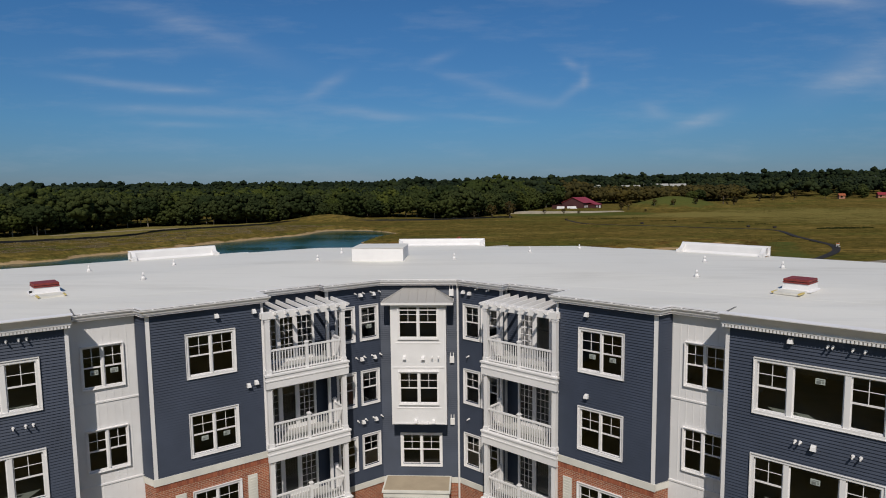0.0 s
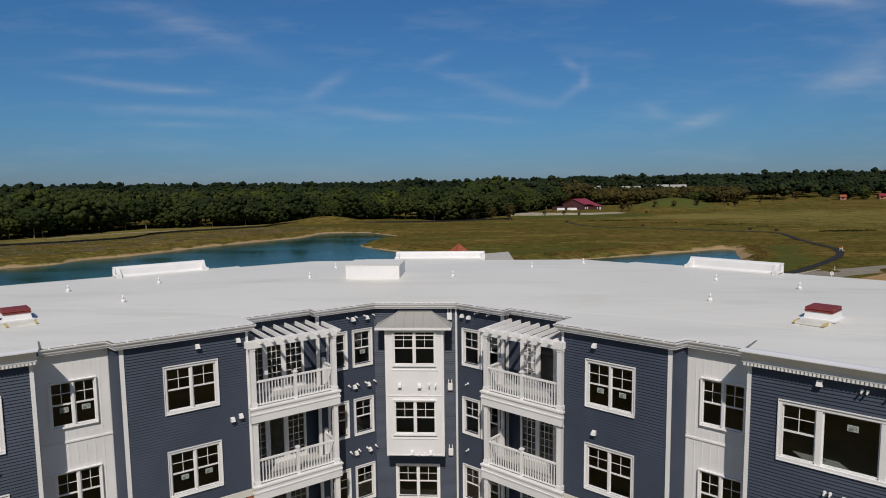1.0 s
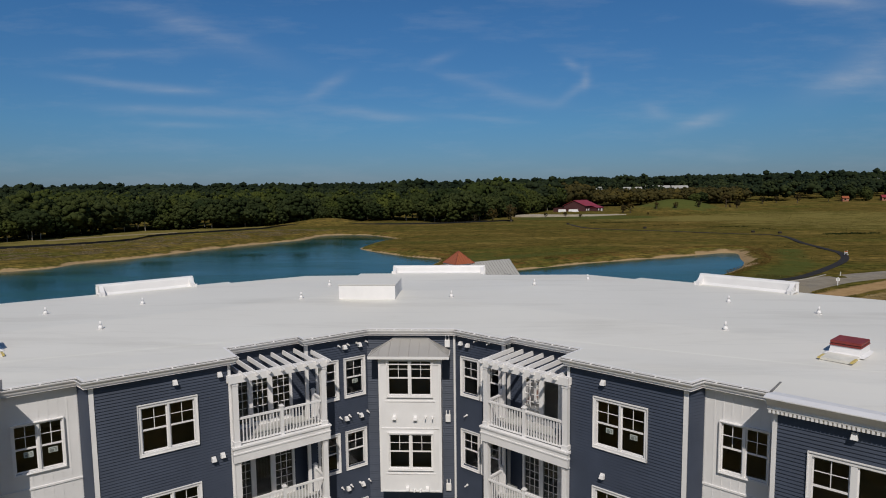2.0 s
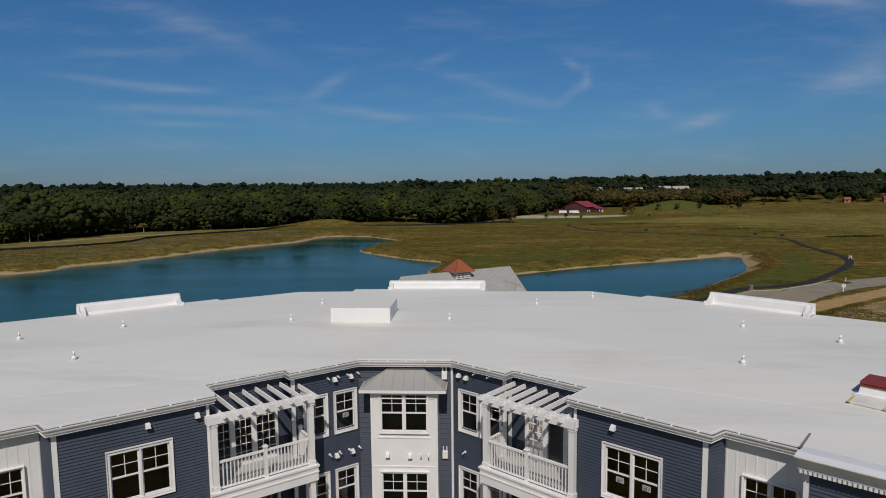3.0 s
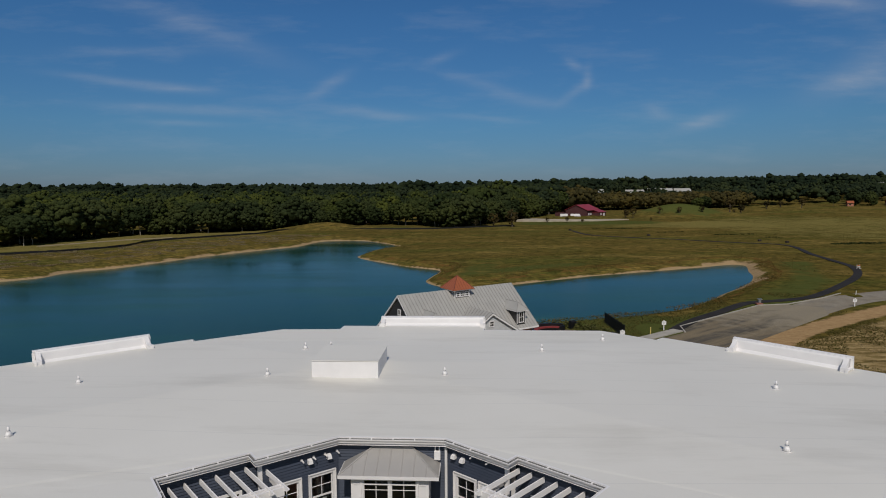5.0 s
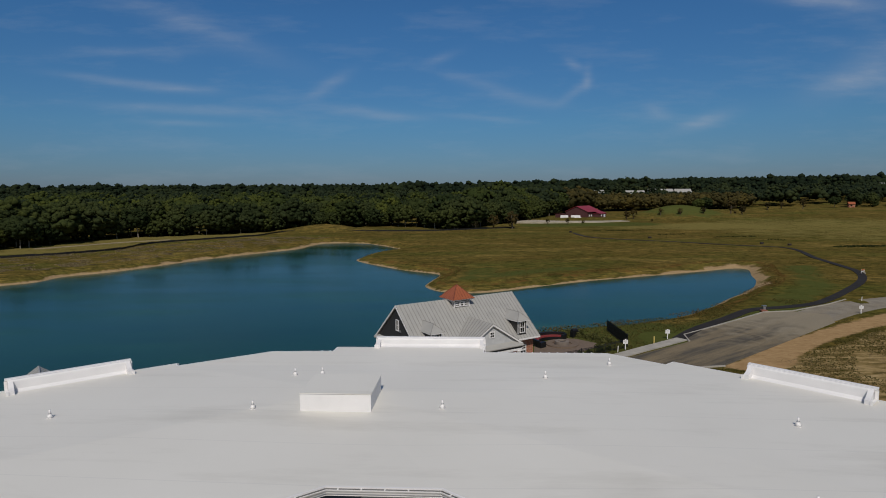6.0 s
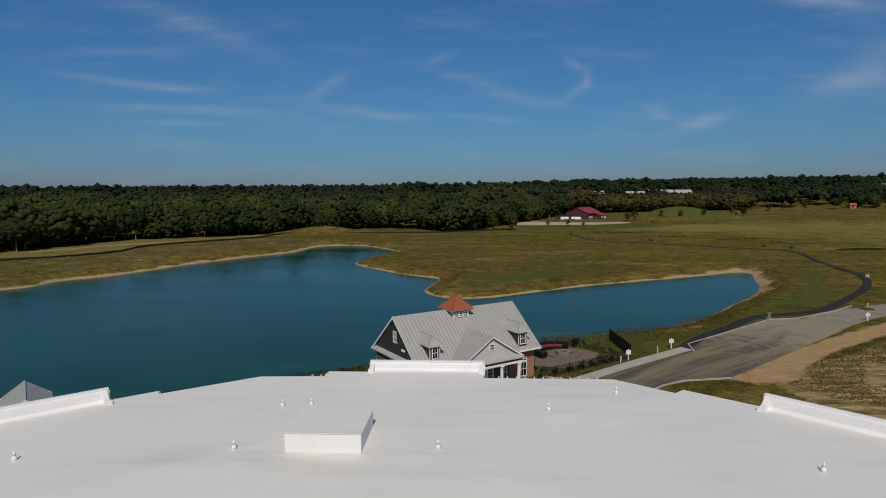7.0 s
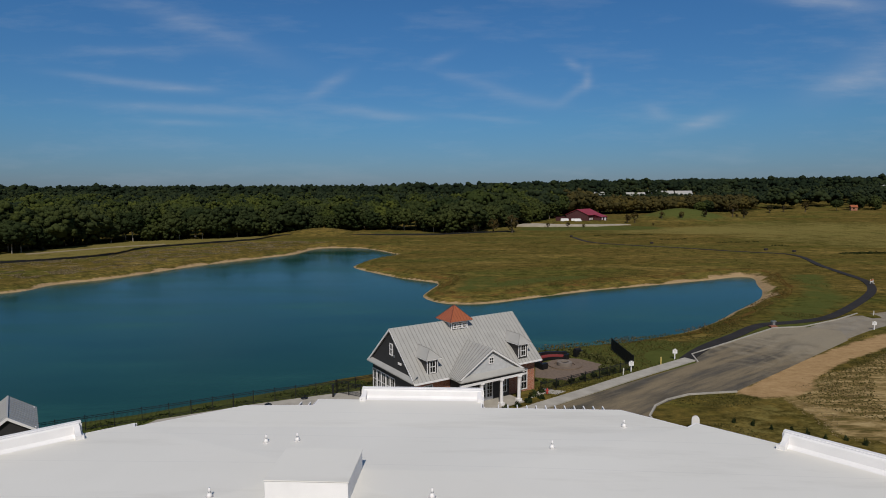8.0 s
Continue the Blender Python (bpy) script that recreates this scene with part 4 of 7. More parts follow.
def side_wing(side):
    m = wing(side)
    o = OFF[side]
    X = lambda s: side * s
    # inner strip with two narrow windows a floor
    in1, in2 = 0.62 - o * 0.5, 1.80 + o * 0.1
    nar = 0.80
    holes = [hole(X(c), z, nar, 1.55) for z in HEADS for c in (in1, in2)]
    siding_wall(X(-0.095), X(2.6 + o), 2.55, SOFFIT, 0.27, holes, m)
    for z in HEADS:
        window(X(in1), z - 0.1, nar, 1.5, 0.27, m, 1, sticker=1 if z == HEADS[0] and side < 0 else 0)
        window(X(in2), z - 0.1, nar, 1.5, 0.27, m, 1)
    plain_wall("brick_wall", X(-0.09), X(2.6 + o), -0.6, 2.3, 0.25, [], m, BRICK, 0.2, "red brick wall")
    plain_wall("stone_band", X(-0.12), X(2.6 + o), 2.3, 2.58, 0.2, [], m, CREAM, 0.2)
    corner_board(X(2.56 + o), 2.6, SOFFIT, 0.26, m, 0.13)
    # recessed wall behind the balconies
    cuts = [X(s) for s in ((3.15, 4.07, 4.88, 5.7) if side < 0 else (3.0, 3.89, 4.75, 5.6))]
    holes = [(min(cuts), max(cuts), 9.18 - STOREY * k, 9.18 - STOREY * k + 2.12) for k in range(3)]
    near = 2.35 if side < 0 else 2.25
    siding_wall(X(near), X(6.0), -0.6, SOFFIT, 0.80, holes, m)
    for k in range(3):
        plain = ([], [4.4], [4.4])[k] if side < 0 else ([4.2], [], [4.2])[k]
        french_doors(cuts, 9.18 - STOREY * k, 9.18 - STOREY * k + 2.12, 0.80, m, [X(s) for s in plain])
    corner_board(X(near + 0.07), -0.6, SOFFIT, 0.78, m, 0.14)
    bm = bmesh.new()
    box(bm, *sorted((X(near - 0.05), X(near))), 0.43, 0.80, -0.6, SOFFIT, m)
    part("siding_wall", bm, SIDING, HOUSE)
    for k in range(3):
        balcony(side, k)
    # main panel
    a, b = 5.97 + o * 0.4, 10.48 if side < 0 else 10.10
    c = 8.02 + o
    holes = [hole(X(c), z - 0.12, 1.72, 1.58) for z in HEADS]
    up = [h for h in holes if h[3] > 5.8]
    siding_wall(X(a), X(b), 5.86, SOFFIT, -0.65, up, m)
    plain_wall("brick_wall", X(a), X(b), -0.6, 5.6, -0.67, [h for h in holes if h[3] < 5.8] + [hole(X(c), 1.66, 1.72, 1.58)], m, BRICK, 0.2, "red brick wall")
    plain_wall("stone_band", X(a - 0.03), X(b + 0.05), 5.6, 5.88, -0.72, [], m, CREAM, 0.25, "cream stone band on the brick")
    bm = bmesh.new()
    for i in range(int((b - a) / 0.085)):
        x = X(a + 0.05 + i * 0.085)
        box(bm, x - 0.0365, x + 0.0365, -0.684, -0.66, 5.372, 5.592, m)
    course = part("soldier_course", bm, SOLDIER, HOUSE, "upright red bricks below the stone band")
    tagged(course, "upright red bricks below the stone band", kind="stuff")
    for i, z in enumerate((*HEADS, 1.78)):
        window(X(c), z - 0.12, 1.72, 1.58, -0.65, m, sticker=(0, 2, 0, 0)[i] if side < 0 else (2, 0, 0, 0)[i])
    corner_board(X(b - 0.05), 5.88, SOFFIT, -0.66, m, 0.14)
    corner_board(X(a + 0.03), 5.88, SOFFIT, -0.66, m, 0.10)
    for s in (c - 1.42, c + 1.42):
        bm = bmesh.new()
        x = X(s)
        box(bm, x - 0.2, x + 0.2, -0.71, -0.668, 3.2, 5.02, m)
        for k in range(14):
            z = 3.3 + k * 0.118
            box(bm, x - 0.15, x + 0.15, -0.725, -0.708, z, z + 0.07, m)
        part("shutter", bm, CREAM, HOUSE, "cream louvred shutter")
    # returns of the main panel
    splay = 0.26
    turned = m @ pose(X(b), -0.65, 0, 0, 0, side * 68.2)
    siding_wall(0.0, side * 0.70, 5.86, SOFFIT, 0.0, [], turned, 0.1)
    plain_wall("brick_wall", 0, side * 0.70, -0.6, 5.6, 0.0, [], turned, BRICK, 0.15)
    plain_wall("stone_band", 0, side * 0.70, 5.6, 5.88, -0.04, [], turned, CREAM, 0.15)
    bm = bmesh.new()
    box(bm, *sorted((X(a), X(a + 0.14))), -0.49, 0.80, -0.6, SOFFIT, m)
    part("siding_wall", bm, SIDING, HOUSE)
    # white board and batten strip
    b += splay
    e = 13.0 if side < 0 else 12.56
    c = 11.90 if side < 0 else 11.57
    holes = [hole(X(c), z - 0.14, 1.32, 1.54) for z in HEADS]
    plain_wall("batten_wall", X(b), X(e), -0.6, SOFFIT, 0.0, holes, m, WHITE_PANEL, 0.16, "white board and batten wall")
    for z in HEADS:
        window(X(c), z - 0.14, 1.32, 1.54, 0.0, m, casing=0.055, sticker=2 if z == HEADS[0] and side < 0 else 0)
    n = 8
    for i in range(n + 1):
        s = b + 0.06 + (e - b - 0.12) * i / n
        spans, lo = [], 2.4
        for h in sorted(holes, key=lambda q: q[2]):
            if h[0] - 0.1 < X(s) < h[1] + 0.1:
                spans.append((lo, h[2] - 0.11))
                lo = h[3] + 0.11
        spans.append((lo, SOFFIT))
        for p, q in spans:
            bm = bmesh.new()
            box(bm, X(s) - 0.018, X(s) + 0.018, -0.008, 0.0, p, q, m)
            part("batten", bm, WHITE_PANEL, HOUSE)
    for z in (9.10, 5.90, 2.70):
        bm = bmesh.new()
        box(bm, *sorted((X(b), X(e))), -0.035, 0.0, z, z + 0.06, m)
        part("band", bm, WHITE, HOUSE)
    # outer block with the dentilled cornice
    f = 21.0
    c = 15.69 if side < 0 else 15.24
    w3 = 3.42
    holes = [hole(X(c), z - 0.10, w3, 1.62) for z in HEADS]
    siding_wall(X(e), X(f), 2.6, SOFFIT, -PROJ, holes, m)
    plain_wall("brick_wall", X(e), X(f), -0.6, 2.6, -PROJ - 0.02, [], m, BRICK, 0.2, "red brick wall")
    for i, z in enumerate(HEADS):
        window(X(c), z - 0.10, w3, 1.62, -PROJ, m, 3, big=True, sticker=1 if i < 2 else 0)
    bm = bmesh.new()
    box(bm, *sorted((X(e - 0.02), X(e + 0.10))), -PROJ - 0.05, -PROJ + 0.164, 2.6, SOFFIT, m)
    part("corner_board", bm, WHITE, HOUSE)
    turned = m @ pose(X(e + 0.12), -PROJ + 0.166, 0, 0, 0, side * 90)
    plain_wall("batten_wall", 0, side * (PROJ - 0.168), -0.6, SOFFIT, 0.0, [], turned, WHITE_PANEL, 0.12)
    bm = bmesh.new()
    box(bm, *sorted((X(f - 0.14), X(f))), -PROJ, 0, -0.6, SOFFIT, m)
    part("siding_wall", bm, SIDING, HOUSE)
    bm = bmesh.new()
    lo, hi = sorted((X(e - 0.12), X(f + 0.34)))
    crown = [(0.02, SOFFIT - 0.02), (-0.21, SOFFIT - 0.02), (-0.21, SOFFIT + 0.09), (-0.275, SOFFIT + 0.095), (-0.285, SOFFIT + 0.135), (-0.25, SOFFIT + 0.145), (-0.28, SOFFIT + 0.22), (-0.46, TOP + 0.18),
             (-0.515, TOP + 0.205), (-0.515, TOP + 0.235), (-0.36, TOP + 0.235), (0.02, TOP + 0.08)]
    ends = [[bm.verts.new(m @ Vector((x, -PROJ + y, z))) for y, z in crown] for x in (lo, hi)]
    for i in range(len(crown)):
        j = (i + 1) % len(crown)
        bm.faces.new((ends[0][i], ends[0][j], ends[1][j], ends[1][i]))
    bm.faces.new(ends[0])
    bm.faces.new(ends[1][::-1])
    part("cornice", bm, WHITE, HOUSE, "white cornice with dentils")
    bm = bmesh.new()
    box(bm, *sorted((X(e - 0.17), X(f + 0.38))), -PROJ - 0.52, -PROJ - 0.34, TOP + 0.21, TOP + 0.235, m)
    lo, hi = sorted((X(e - 0.17), X(f + 0.38)))
    z = TOP + 0.235
    face(bm, [(lo, -PROJ - 0.52, z + 0.003), (hi, -PROJ - 0.52, z + 0.003), (hi, -PROJ - 0.15, z + 0.012), (lo, -PROJ - 0.15, z + 0.012)], m)
    face(bm, [(lo, -PROJ - 0.15, z + 0.012), (hi, -PROJ - 0.15, z + 0.012), (hi, -PROJ + 0.75, TOP + 0.055), (lo, -PROJ + 0.75, TOP + 0.055)], m)
    part("roof_curb", bm, WHITE_PANEL, HOUSE, "white membrane covered curb")
    bm = bmesh.new()
    box(bm, -0.032, 0.032, -PROJ - 0.27, -PROJ - 0.205, SOFFIT + 0.0, SOFFIT + 0.093)
    dent = mesh_of(bm, "dentil", WHITE)
    for i in range(82):
        part("dentil", dent, None, HOUSE, at=m @ pose(X(e - 0.05 + i * 0.102), 0, 0))
    # thin dark bar beside the curb
    bm = bmesh.new()
    box(bm, *sorted((X(e - 0.27), X(e - 0.215))), -0.40, 0.75, TOP + 0.04, TOP + 0.085, m)
    part("roof_dark_bar", bm, DARK_GAP, HOUSE, "thin dark bar on the membrane")
    # rest of the front, the end and the back
    plain_wall("siding_wall", X(f), X(34), -0.6, SOFFIT, 0.0, [], m, SIDING)
    plain_wall("siding_wall", X(-3.7), X(34), -0.6, SOFFIT, 17.2, [], m, SIDING)
    bm = bmesh.new()
    box(bm, *sorted((X(33.85), X(34))), 0.16, 17.2, -0.6, SOFFIT, m)
    part("siding_wall", bm, SIDING, HOUSE)


def roof():
    """The flat white roof: edges at the eaves, crowned a little along its middle."""
    r = math.radians(TURN)

    def at(side, s, w):
        x = 1.85 + s * math.cos(r) - w * math.sin(r)
        return (side * x, -s * math.sin(r) - w * math.cos(r))

    def front(side):
        o = OFF[side]
        return [at(side, s, w) for s, w in ((0, 0), (2.78 + o, 0.0), (2.78 + o, -0.52), (5.80 + o * 0.3, -0.52), (5.80 + o * 0.3, 0.88), (10.64 if side < 0 else 10.26, 0.88), (10.78 if side < 0 else 10.40, 0.27), (12.90 if side < 0 else 12.46, 0.27), (12.90 if side < 0 else 12.46, 1.06), (21.2, 1.06), (21.2, 0.27), (34.2, 0.27))]

    def back(side):
        if side < 0:
            return [at(side, 34.2, -17.6), at(side, 0.75, -17.65), at(side, 0.82, -17.15), (-9.0, 15.95), (-5.45, 16.15), (-5.4, 17.05)]
        return [at(side, 34.2, -18.4), at(side, 0.05, -18.6), at(side, -0.05, -17.85), (10.3, 16.12), (3.32, 16.12), (3.32, 17.1)]

    edge = front(-1)[::-1] + front(1) + back(1) + back(-1)[::-1]
    ridge = [at(-1, 34.2, -8.6), (-3.2, 8.6), (3.2, 8.6), at(1, 34.2, -8.6)]
    bm = bmesh.new()
    nf = len(front(1)) * 2
    loops = (edge[:nf] + [(*p, 1) for p in ridge[::-1]], edge[nf:] + [(*p, 1) for p in ridge])
    for loop in loops:
        sheet(bm, [(p[0], p[1], TOP + 0.05 + (0.20 if len(p) == 3 else 0)) for p in loop])
    bmesh.ops.remove_doubles(bm, verts=bm.verts, dist=0.001)
    membrane = part("roof_membrane", bm, MEMBRANE, HOUSE, "white membrane flat roof with faint streaks")
    bm = bmesh.new()
    sheet(bm, [(x, y, SOFFIT) for x, y in edge])
    part("ceiling", bm, WHITE, HOUSE)
    # eave trim swept round the edge
    profile = ((-0.06, 0.053), (0.006, 0.053), (0.006, 0.002), (-0.004, 0.002), (-0.004, -0.03), (0.078, -0.03), (0.078, -0.004), (0.095, -0.004), (0.095, -0.03), (0.08, -0.065), (0.03, -0.12), (0.022, -0.165), (-0.03, -0.17), (-0.045, -0.215), (-0.08, -0.22), (-0.10, -0.255))
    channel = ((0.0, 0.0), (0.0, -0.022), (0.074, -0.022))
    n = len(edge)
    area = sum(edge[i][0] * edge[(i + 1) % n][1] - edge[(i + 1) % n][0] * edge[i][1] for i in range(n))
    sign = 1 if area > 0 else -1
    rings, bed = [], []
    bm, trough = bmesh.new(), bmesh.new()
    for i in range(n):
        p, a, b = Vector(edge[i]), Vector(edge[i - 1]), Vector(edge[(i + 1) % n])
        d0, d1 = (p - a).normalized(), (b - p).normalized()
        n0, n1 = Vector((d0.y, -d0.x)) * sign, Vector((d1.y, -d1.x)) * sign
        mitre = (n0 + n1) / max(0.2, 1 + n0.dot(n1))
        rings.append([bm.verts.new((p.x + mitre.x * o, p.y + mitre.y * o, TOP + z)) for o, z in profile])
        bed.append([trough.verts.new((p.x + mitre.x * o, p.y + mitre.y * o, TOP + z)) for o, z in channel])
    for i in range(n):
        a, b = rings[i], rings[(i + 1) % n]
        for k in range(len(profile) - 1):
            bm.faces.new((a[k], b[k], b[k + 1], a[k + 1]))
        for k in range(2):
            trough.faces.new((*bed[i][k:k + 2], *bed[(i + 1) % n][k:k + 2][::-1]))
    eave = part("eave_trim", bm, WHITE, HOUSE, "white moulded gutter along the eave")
    # dark strip: the shade of the gutter gap is put into its colour
    part("gutter_bed", trough, DARK_GAP, eave, "dark gutter bed with painted gap shade")
    # straps that hold the gutter, along the front
    bm = bmesh.new()
    box(bm, -0.022, 0.022, -0.09, 0.0, -0.01, 0.008)
    strap = mesh_of(bm, "gutter_strap", WHITE)
    for i in range(nf - 1):
        p, q = Vector(edge[i]), Vector(edge[i + 1])
        length = (q - p).length
        turn = math.degrees(math.atan2(q.y - p.y, q.x - p.x))
        for k in range(int(length / 0.75)):
            part("gutter_strap", strap, None, eave, at=pose(p.x, p.y, TOP, 0, 0, turn) @ pose(0.4 + k * 0.75, 0, 0))
    return membrane.data


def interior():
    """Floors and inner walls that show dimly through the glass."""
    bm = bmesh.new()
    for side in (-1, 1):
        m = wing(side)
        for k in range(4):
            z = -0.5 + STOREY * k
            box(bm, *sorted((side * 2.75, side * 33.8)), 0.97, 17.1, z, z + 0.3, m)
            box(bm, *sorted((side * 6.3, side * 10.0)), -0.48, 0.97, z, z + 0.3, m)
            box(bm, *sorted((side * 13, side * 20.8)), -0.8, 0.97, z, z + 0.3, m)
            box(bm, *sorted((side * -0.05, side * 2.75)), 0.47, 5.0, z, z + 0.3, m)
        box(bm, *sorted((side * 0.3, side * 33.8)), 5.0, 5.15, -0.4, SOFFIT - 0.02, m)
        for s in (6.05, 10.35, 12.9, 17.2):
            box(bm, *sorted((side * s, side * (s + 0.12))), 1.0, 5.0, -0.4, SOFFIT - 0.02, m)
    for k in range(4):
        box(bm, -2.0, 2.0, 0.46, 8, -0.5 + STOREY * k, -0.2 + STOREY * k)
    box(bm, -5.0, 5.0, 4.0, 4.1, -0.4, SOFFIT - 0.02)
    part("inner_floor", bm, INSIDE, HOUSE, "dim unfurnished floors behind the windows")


centre_wall()
side_wing(-1)
side_wing(1)
ROOF_SHEET = roof()
interior()


def parapet(at, length, h):
    """A rear parapet from the origin along x: coved membrane inside, flared white cornice outside, returns at both ends."""
    p = part("parapet", bmesh.new(), WHITE_PANEL, HOUSE, "white parapet with capped top", at=at)
    section = [(0.0, -0.3), (0.0, h), (-0.26, h), (-0.30, h - 0.08), (-0.33, 0.18), (-0.42, 0.08), (-0.62, 0.03), (-0.62, -0.3)]
    bm = bmesh.new()
    ends = [[bm.verts.new((x, y, TOP + z)) for y, z in section] for x in (0, length)]
    n = len(section)
    for i in range(n):
        bm.faces.new((ends[0][i], ends[0][(i + 1) % n], ends[1][(i + 1) % n], ends[1][i]))
    bm.faces.new(ends[0])
    bm.faces.new(ends[1][::-1])
    part("upstand", bm, WHITE_PANEL, p, "white membrane upstand with coved foot")
    bm = bmesh.new()
    box(bm, -0.10, length + 0.10, -0.10, 0.12, TOP + h - 0.06, TOP + h + 0.03)
    box(bm, -0.05, length + 0.05, 0.003, 0.08, TOP + h - 0.22, TOP + h - 0.06)
    part("cap", bm, WHITE, p)
    for x0, s in ((0.0, -1), (length, 1)):
        bm = bmesh.new()
        side = [(0.0, -0.3), (0.0, h - 0.06), (-0.34, h - 0.07), (-0.62, 0.34), (-0.86, 0.26), (-0.86, -0.3)]
        ring = [[bm.verts.new((x0 + dx, y, TOP + z)) for y, z in side] for dx in (0, -s * 0.22)]
        for i in range(len(side)):
            j = (i + 1) % len(side)
            bm.faces.new((ring[0][i], ring[0][j], ring[1][j], ring[1][i]))
        bm.faces.new(ring[0])
        bm.faces.new(ring[1][::-1])
        part("return", bm, WHITE_PANEL, p)
        bm = bmesh.new()
        box(bm, *sorted((x0 + s * 0.003, x0 + s * 0.10)), -0.90, -0.82, TOP - 0.3, TOP + 0.24)
        box(bm, *sorted((x0 + s * 0.003, x0 + s * 0.13)), -0.10, 0.0, TOP - 0.3, TOP + h - 0.08)
        box(bm, *sorted((x0 + s * 0.003, x0 + s * 0.12)), -0.82, -0.10, TOP + 0.12, TOP + 0.18)
        part("end_trim", bm, WHITE, p)
        bm = bmesh.new()
        box(bm, *sorted((x0 + s * 0.004, x0 + s * 0.02)), -0.81, -0.11, TOP - 0.28, TOP + 0.11)
        part("end_board", bm, TAN_BOARD, p, "bare tan sheathing board")


def parapets():
    parapet(pose(-3.05, 17.72, 0), 6.35, 0.50)
    parapet(wing(-1) @ pose(-8.28, 17.47, 0, 0, 0, 3.1), 5.22, 0.62)
    parapet(wing(1) @ pose(3.85, 18.80, 0, 0, 0, -5), 5.22, 0.62)


parapets()
ROOF_BOX = thing("roof_box", "square white curb box standing on the roof", "roof box", HOUSE.matrix_basis.copy())
for name, args in (("body", (-4.47, -1.46, 6.1, 8.78, TOP, 13.49)), ("lid", (-4.50, -1.43, 6.07, 8.81, 13.49, 13.535))):
    bm = bmesh.new()
    box(bm, *args)
    bmesh.ops.bevel(bm, geom=bm.edges[:], offset=0.015, segments=1, affect="EDGES")
    # lid colour is warmer than the body to cancel blue skylight on top
    part(name, bm, WHITE_PANEL if name == "body" else MEMBRANE, ROOF_BOX)


def roof_z(u, v):
    """Height of the membrane at a place in the building's own axes."""
    for p in ROOF_SHEET.polygons:
        a, b, c = (ROOF_SHEET.vertices[i].co for i in p.vertices)
        hit = intersect_ray_tri(a, b, c, Vector((0, 0, -1)), Vector((u, v, 50)), True)
        if hit is not None:
            return hit.z
    return TOP + 0.05


def roof_vent():
    bm = bmesh.new()
    for r0, r1, z0, z1 in ((0.17, 0.16, 0, 0.012), (0.155, 0.07, 0.015, 0.19), (0.045, 0.045, 0.19, 0.40), (0.075, 0.075, 0.19, 0.215)):
        tube(bm, (0, 0, z0), (0, 0, z1), r0, r1, 12)
    return mesh_of(bm, "roof_vent", WHITE, True)


VENT = roof_vent()
bm = bmesh.new()
tube(bm, (0, 0, 0.195), (0, 0, 0.225), 0.066, n=10)
tube(bm, (-0.08, 0.02, 0.215), (0.09, -0.02, 0.208), 0.009, n=5)
CLAMP = mesh_of(bm, "clamp_band", STEEL)
for u, v in ((1.48, 6.55), (-6.52, 6.2), (12.72, -1.0), (-13.15, -0.8), (6.28, 11.15), (-6.22, 11.25), (-4.9, 11.5), (15.4, 5.4), (9.95, 13.9), (-14.6, 5.05), (18.2, 2.5), (-18.0, 2.5)):
    d = HOUSE.matrix_basis @ Vector((u, v, 0))
    ob = tagged(new("roof_vent", VENT), "white conical pipe boot on the flat roof", "roof vent", "vents on the roof")
    ob.matrix_basis = pose(d.x, d.y, roof_z(u, v)) @ Matrix.Scale(0.85, 4)
    part("clamp_band", CLAMP, None, ob, "steel clamp band", at=pose(0, 0, 0, 0, 0, 40 + u * 9))


def roof_hatch(u, v, turn):
    h = thing("roof_hatch", "low white roof hatch with a red lid", "roof hatch", HOUSE.matrix_basis @ pose(u, v, roof_z(u, v), 0, 0, turn) @ Matrix.Diagonal((0.82, 1.07, 0.9, 1)), "hatches on the roof")
    bm = bmesh.new()
    foot = [bm.verts.new(p) for p in ((-0.74, -0.66, 0), (0.74, -0.66, 0), (0.74, 0.66, 0), (-0.74, 0.66, 0))]
    mid = [bm.verts.new(p) for p in ((-0.58, -0.50, 0.06), (0.58, -0.50, 0.06), (0.58, 0.50, 0.06), (-0.58, 0.50, 0.06))]
    rim = [bm.verts.new(p) for p in ((-0.54, -0.46, 0.30), (0.54, -0.46, 0.30), (0.54, 0.46, 0.30), (-0.54, 0.46, 0.30))]
    for low, high in ((foot, mid), (mid, rim)):
        for i in range(4):
            bm.faces.new((low[i], low[(i + 1) % 4], high[(i + 1) % 4], high[i]))
    bm.faces.new(rim)
    part("curb", bm, WHITE_PANEL, h)
    for name, k, z0, z1 in (("lid_flange", 1.0, 0.30, 0.37), ("lid", 0.97, 0.385, 0.49)):
        bm = bmesh.new()
        box(bm, -0.58 * k, 0.58 * k, -0.50 * k, 0.50 * k, z0, z1)
        bmesh.ops.bevel(bm, geom=bm.edges[:], offset=0.02, segments=2, affect="EDGES")
        part(name, bm, RED_HATCH, h, "faded red lid")
    bm = bmesh.new()
    box(bm, -0.55, 0.55, -0.47, 0.47, 0.30, 0.39)
    part("gasket", bm, BLACK, h)
    # walkway pad before the hatch with safety strips
    bm = bmesh.new()
    box(bm, -0.56, 0.56, -1.42, -0.60, -0.05, 0.045)
    part("walkway_pad", bm, CREAM, h, "clean pale walkway pad")
    for x in (-0.62, 0.53):
        bm = bmesh.new()
        box(bm, x, x + 0.09, -1.48, -0.98, 0.0, 0.055)
        part("strip", bm, YELLOW, h, "yellow safety strip")
    # small black block at the side of the curb
    bm = bmesh.new()
    box(bm, -0.70, -0.58, -0.10, 0.02, 0.0, 0.12)
    part("black_block", bm, BLACK, h)


roof_hatch(-15.6, -4.15, 45)
roof_hatch(15.65, -4.15, -45)


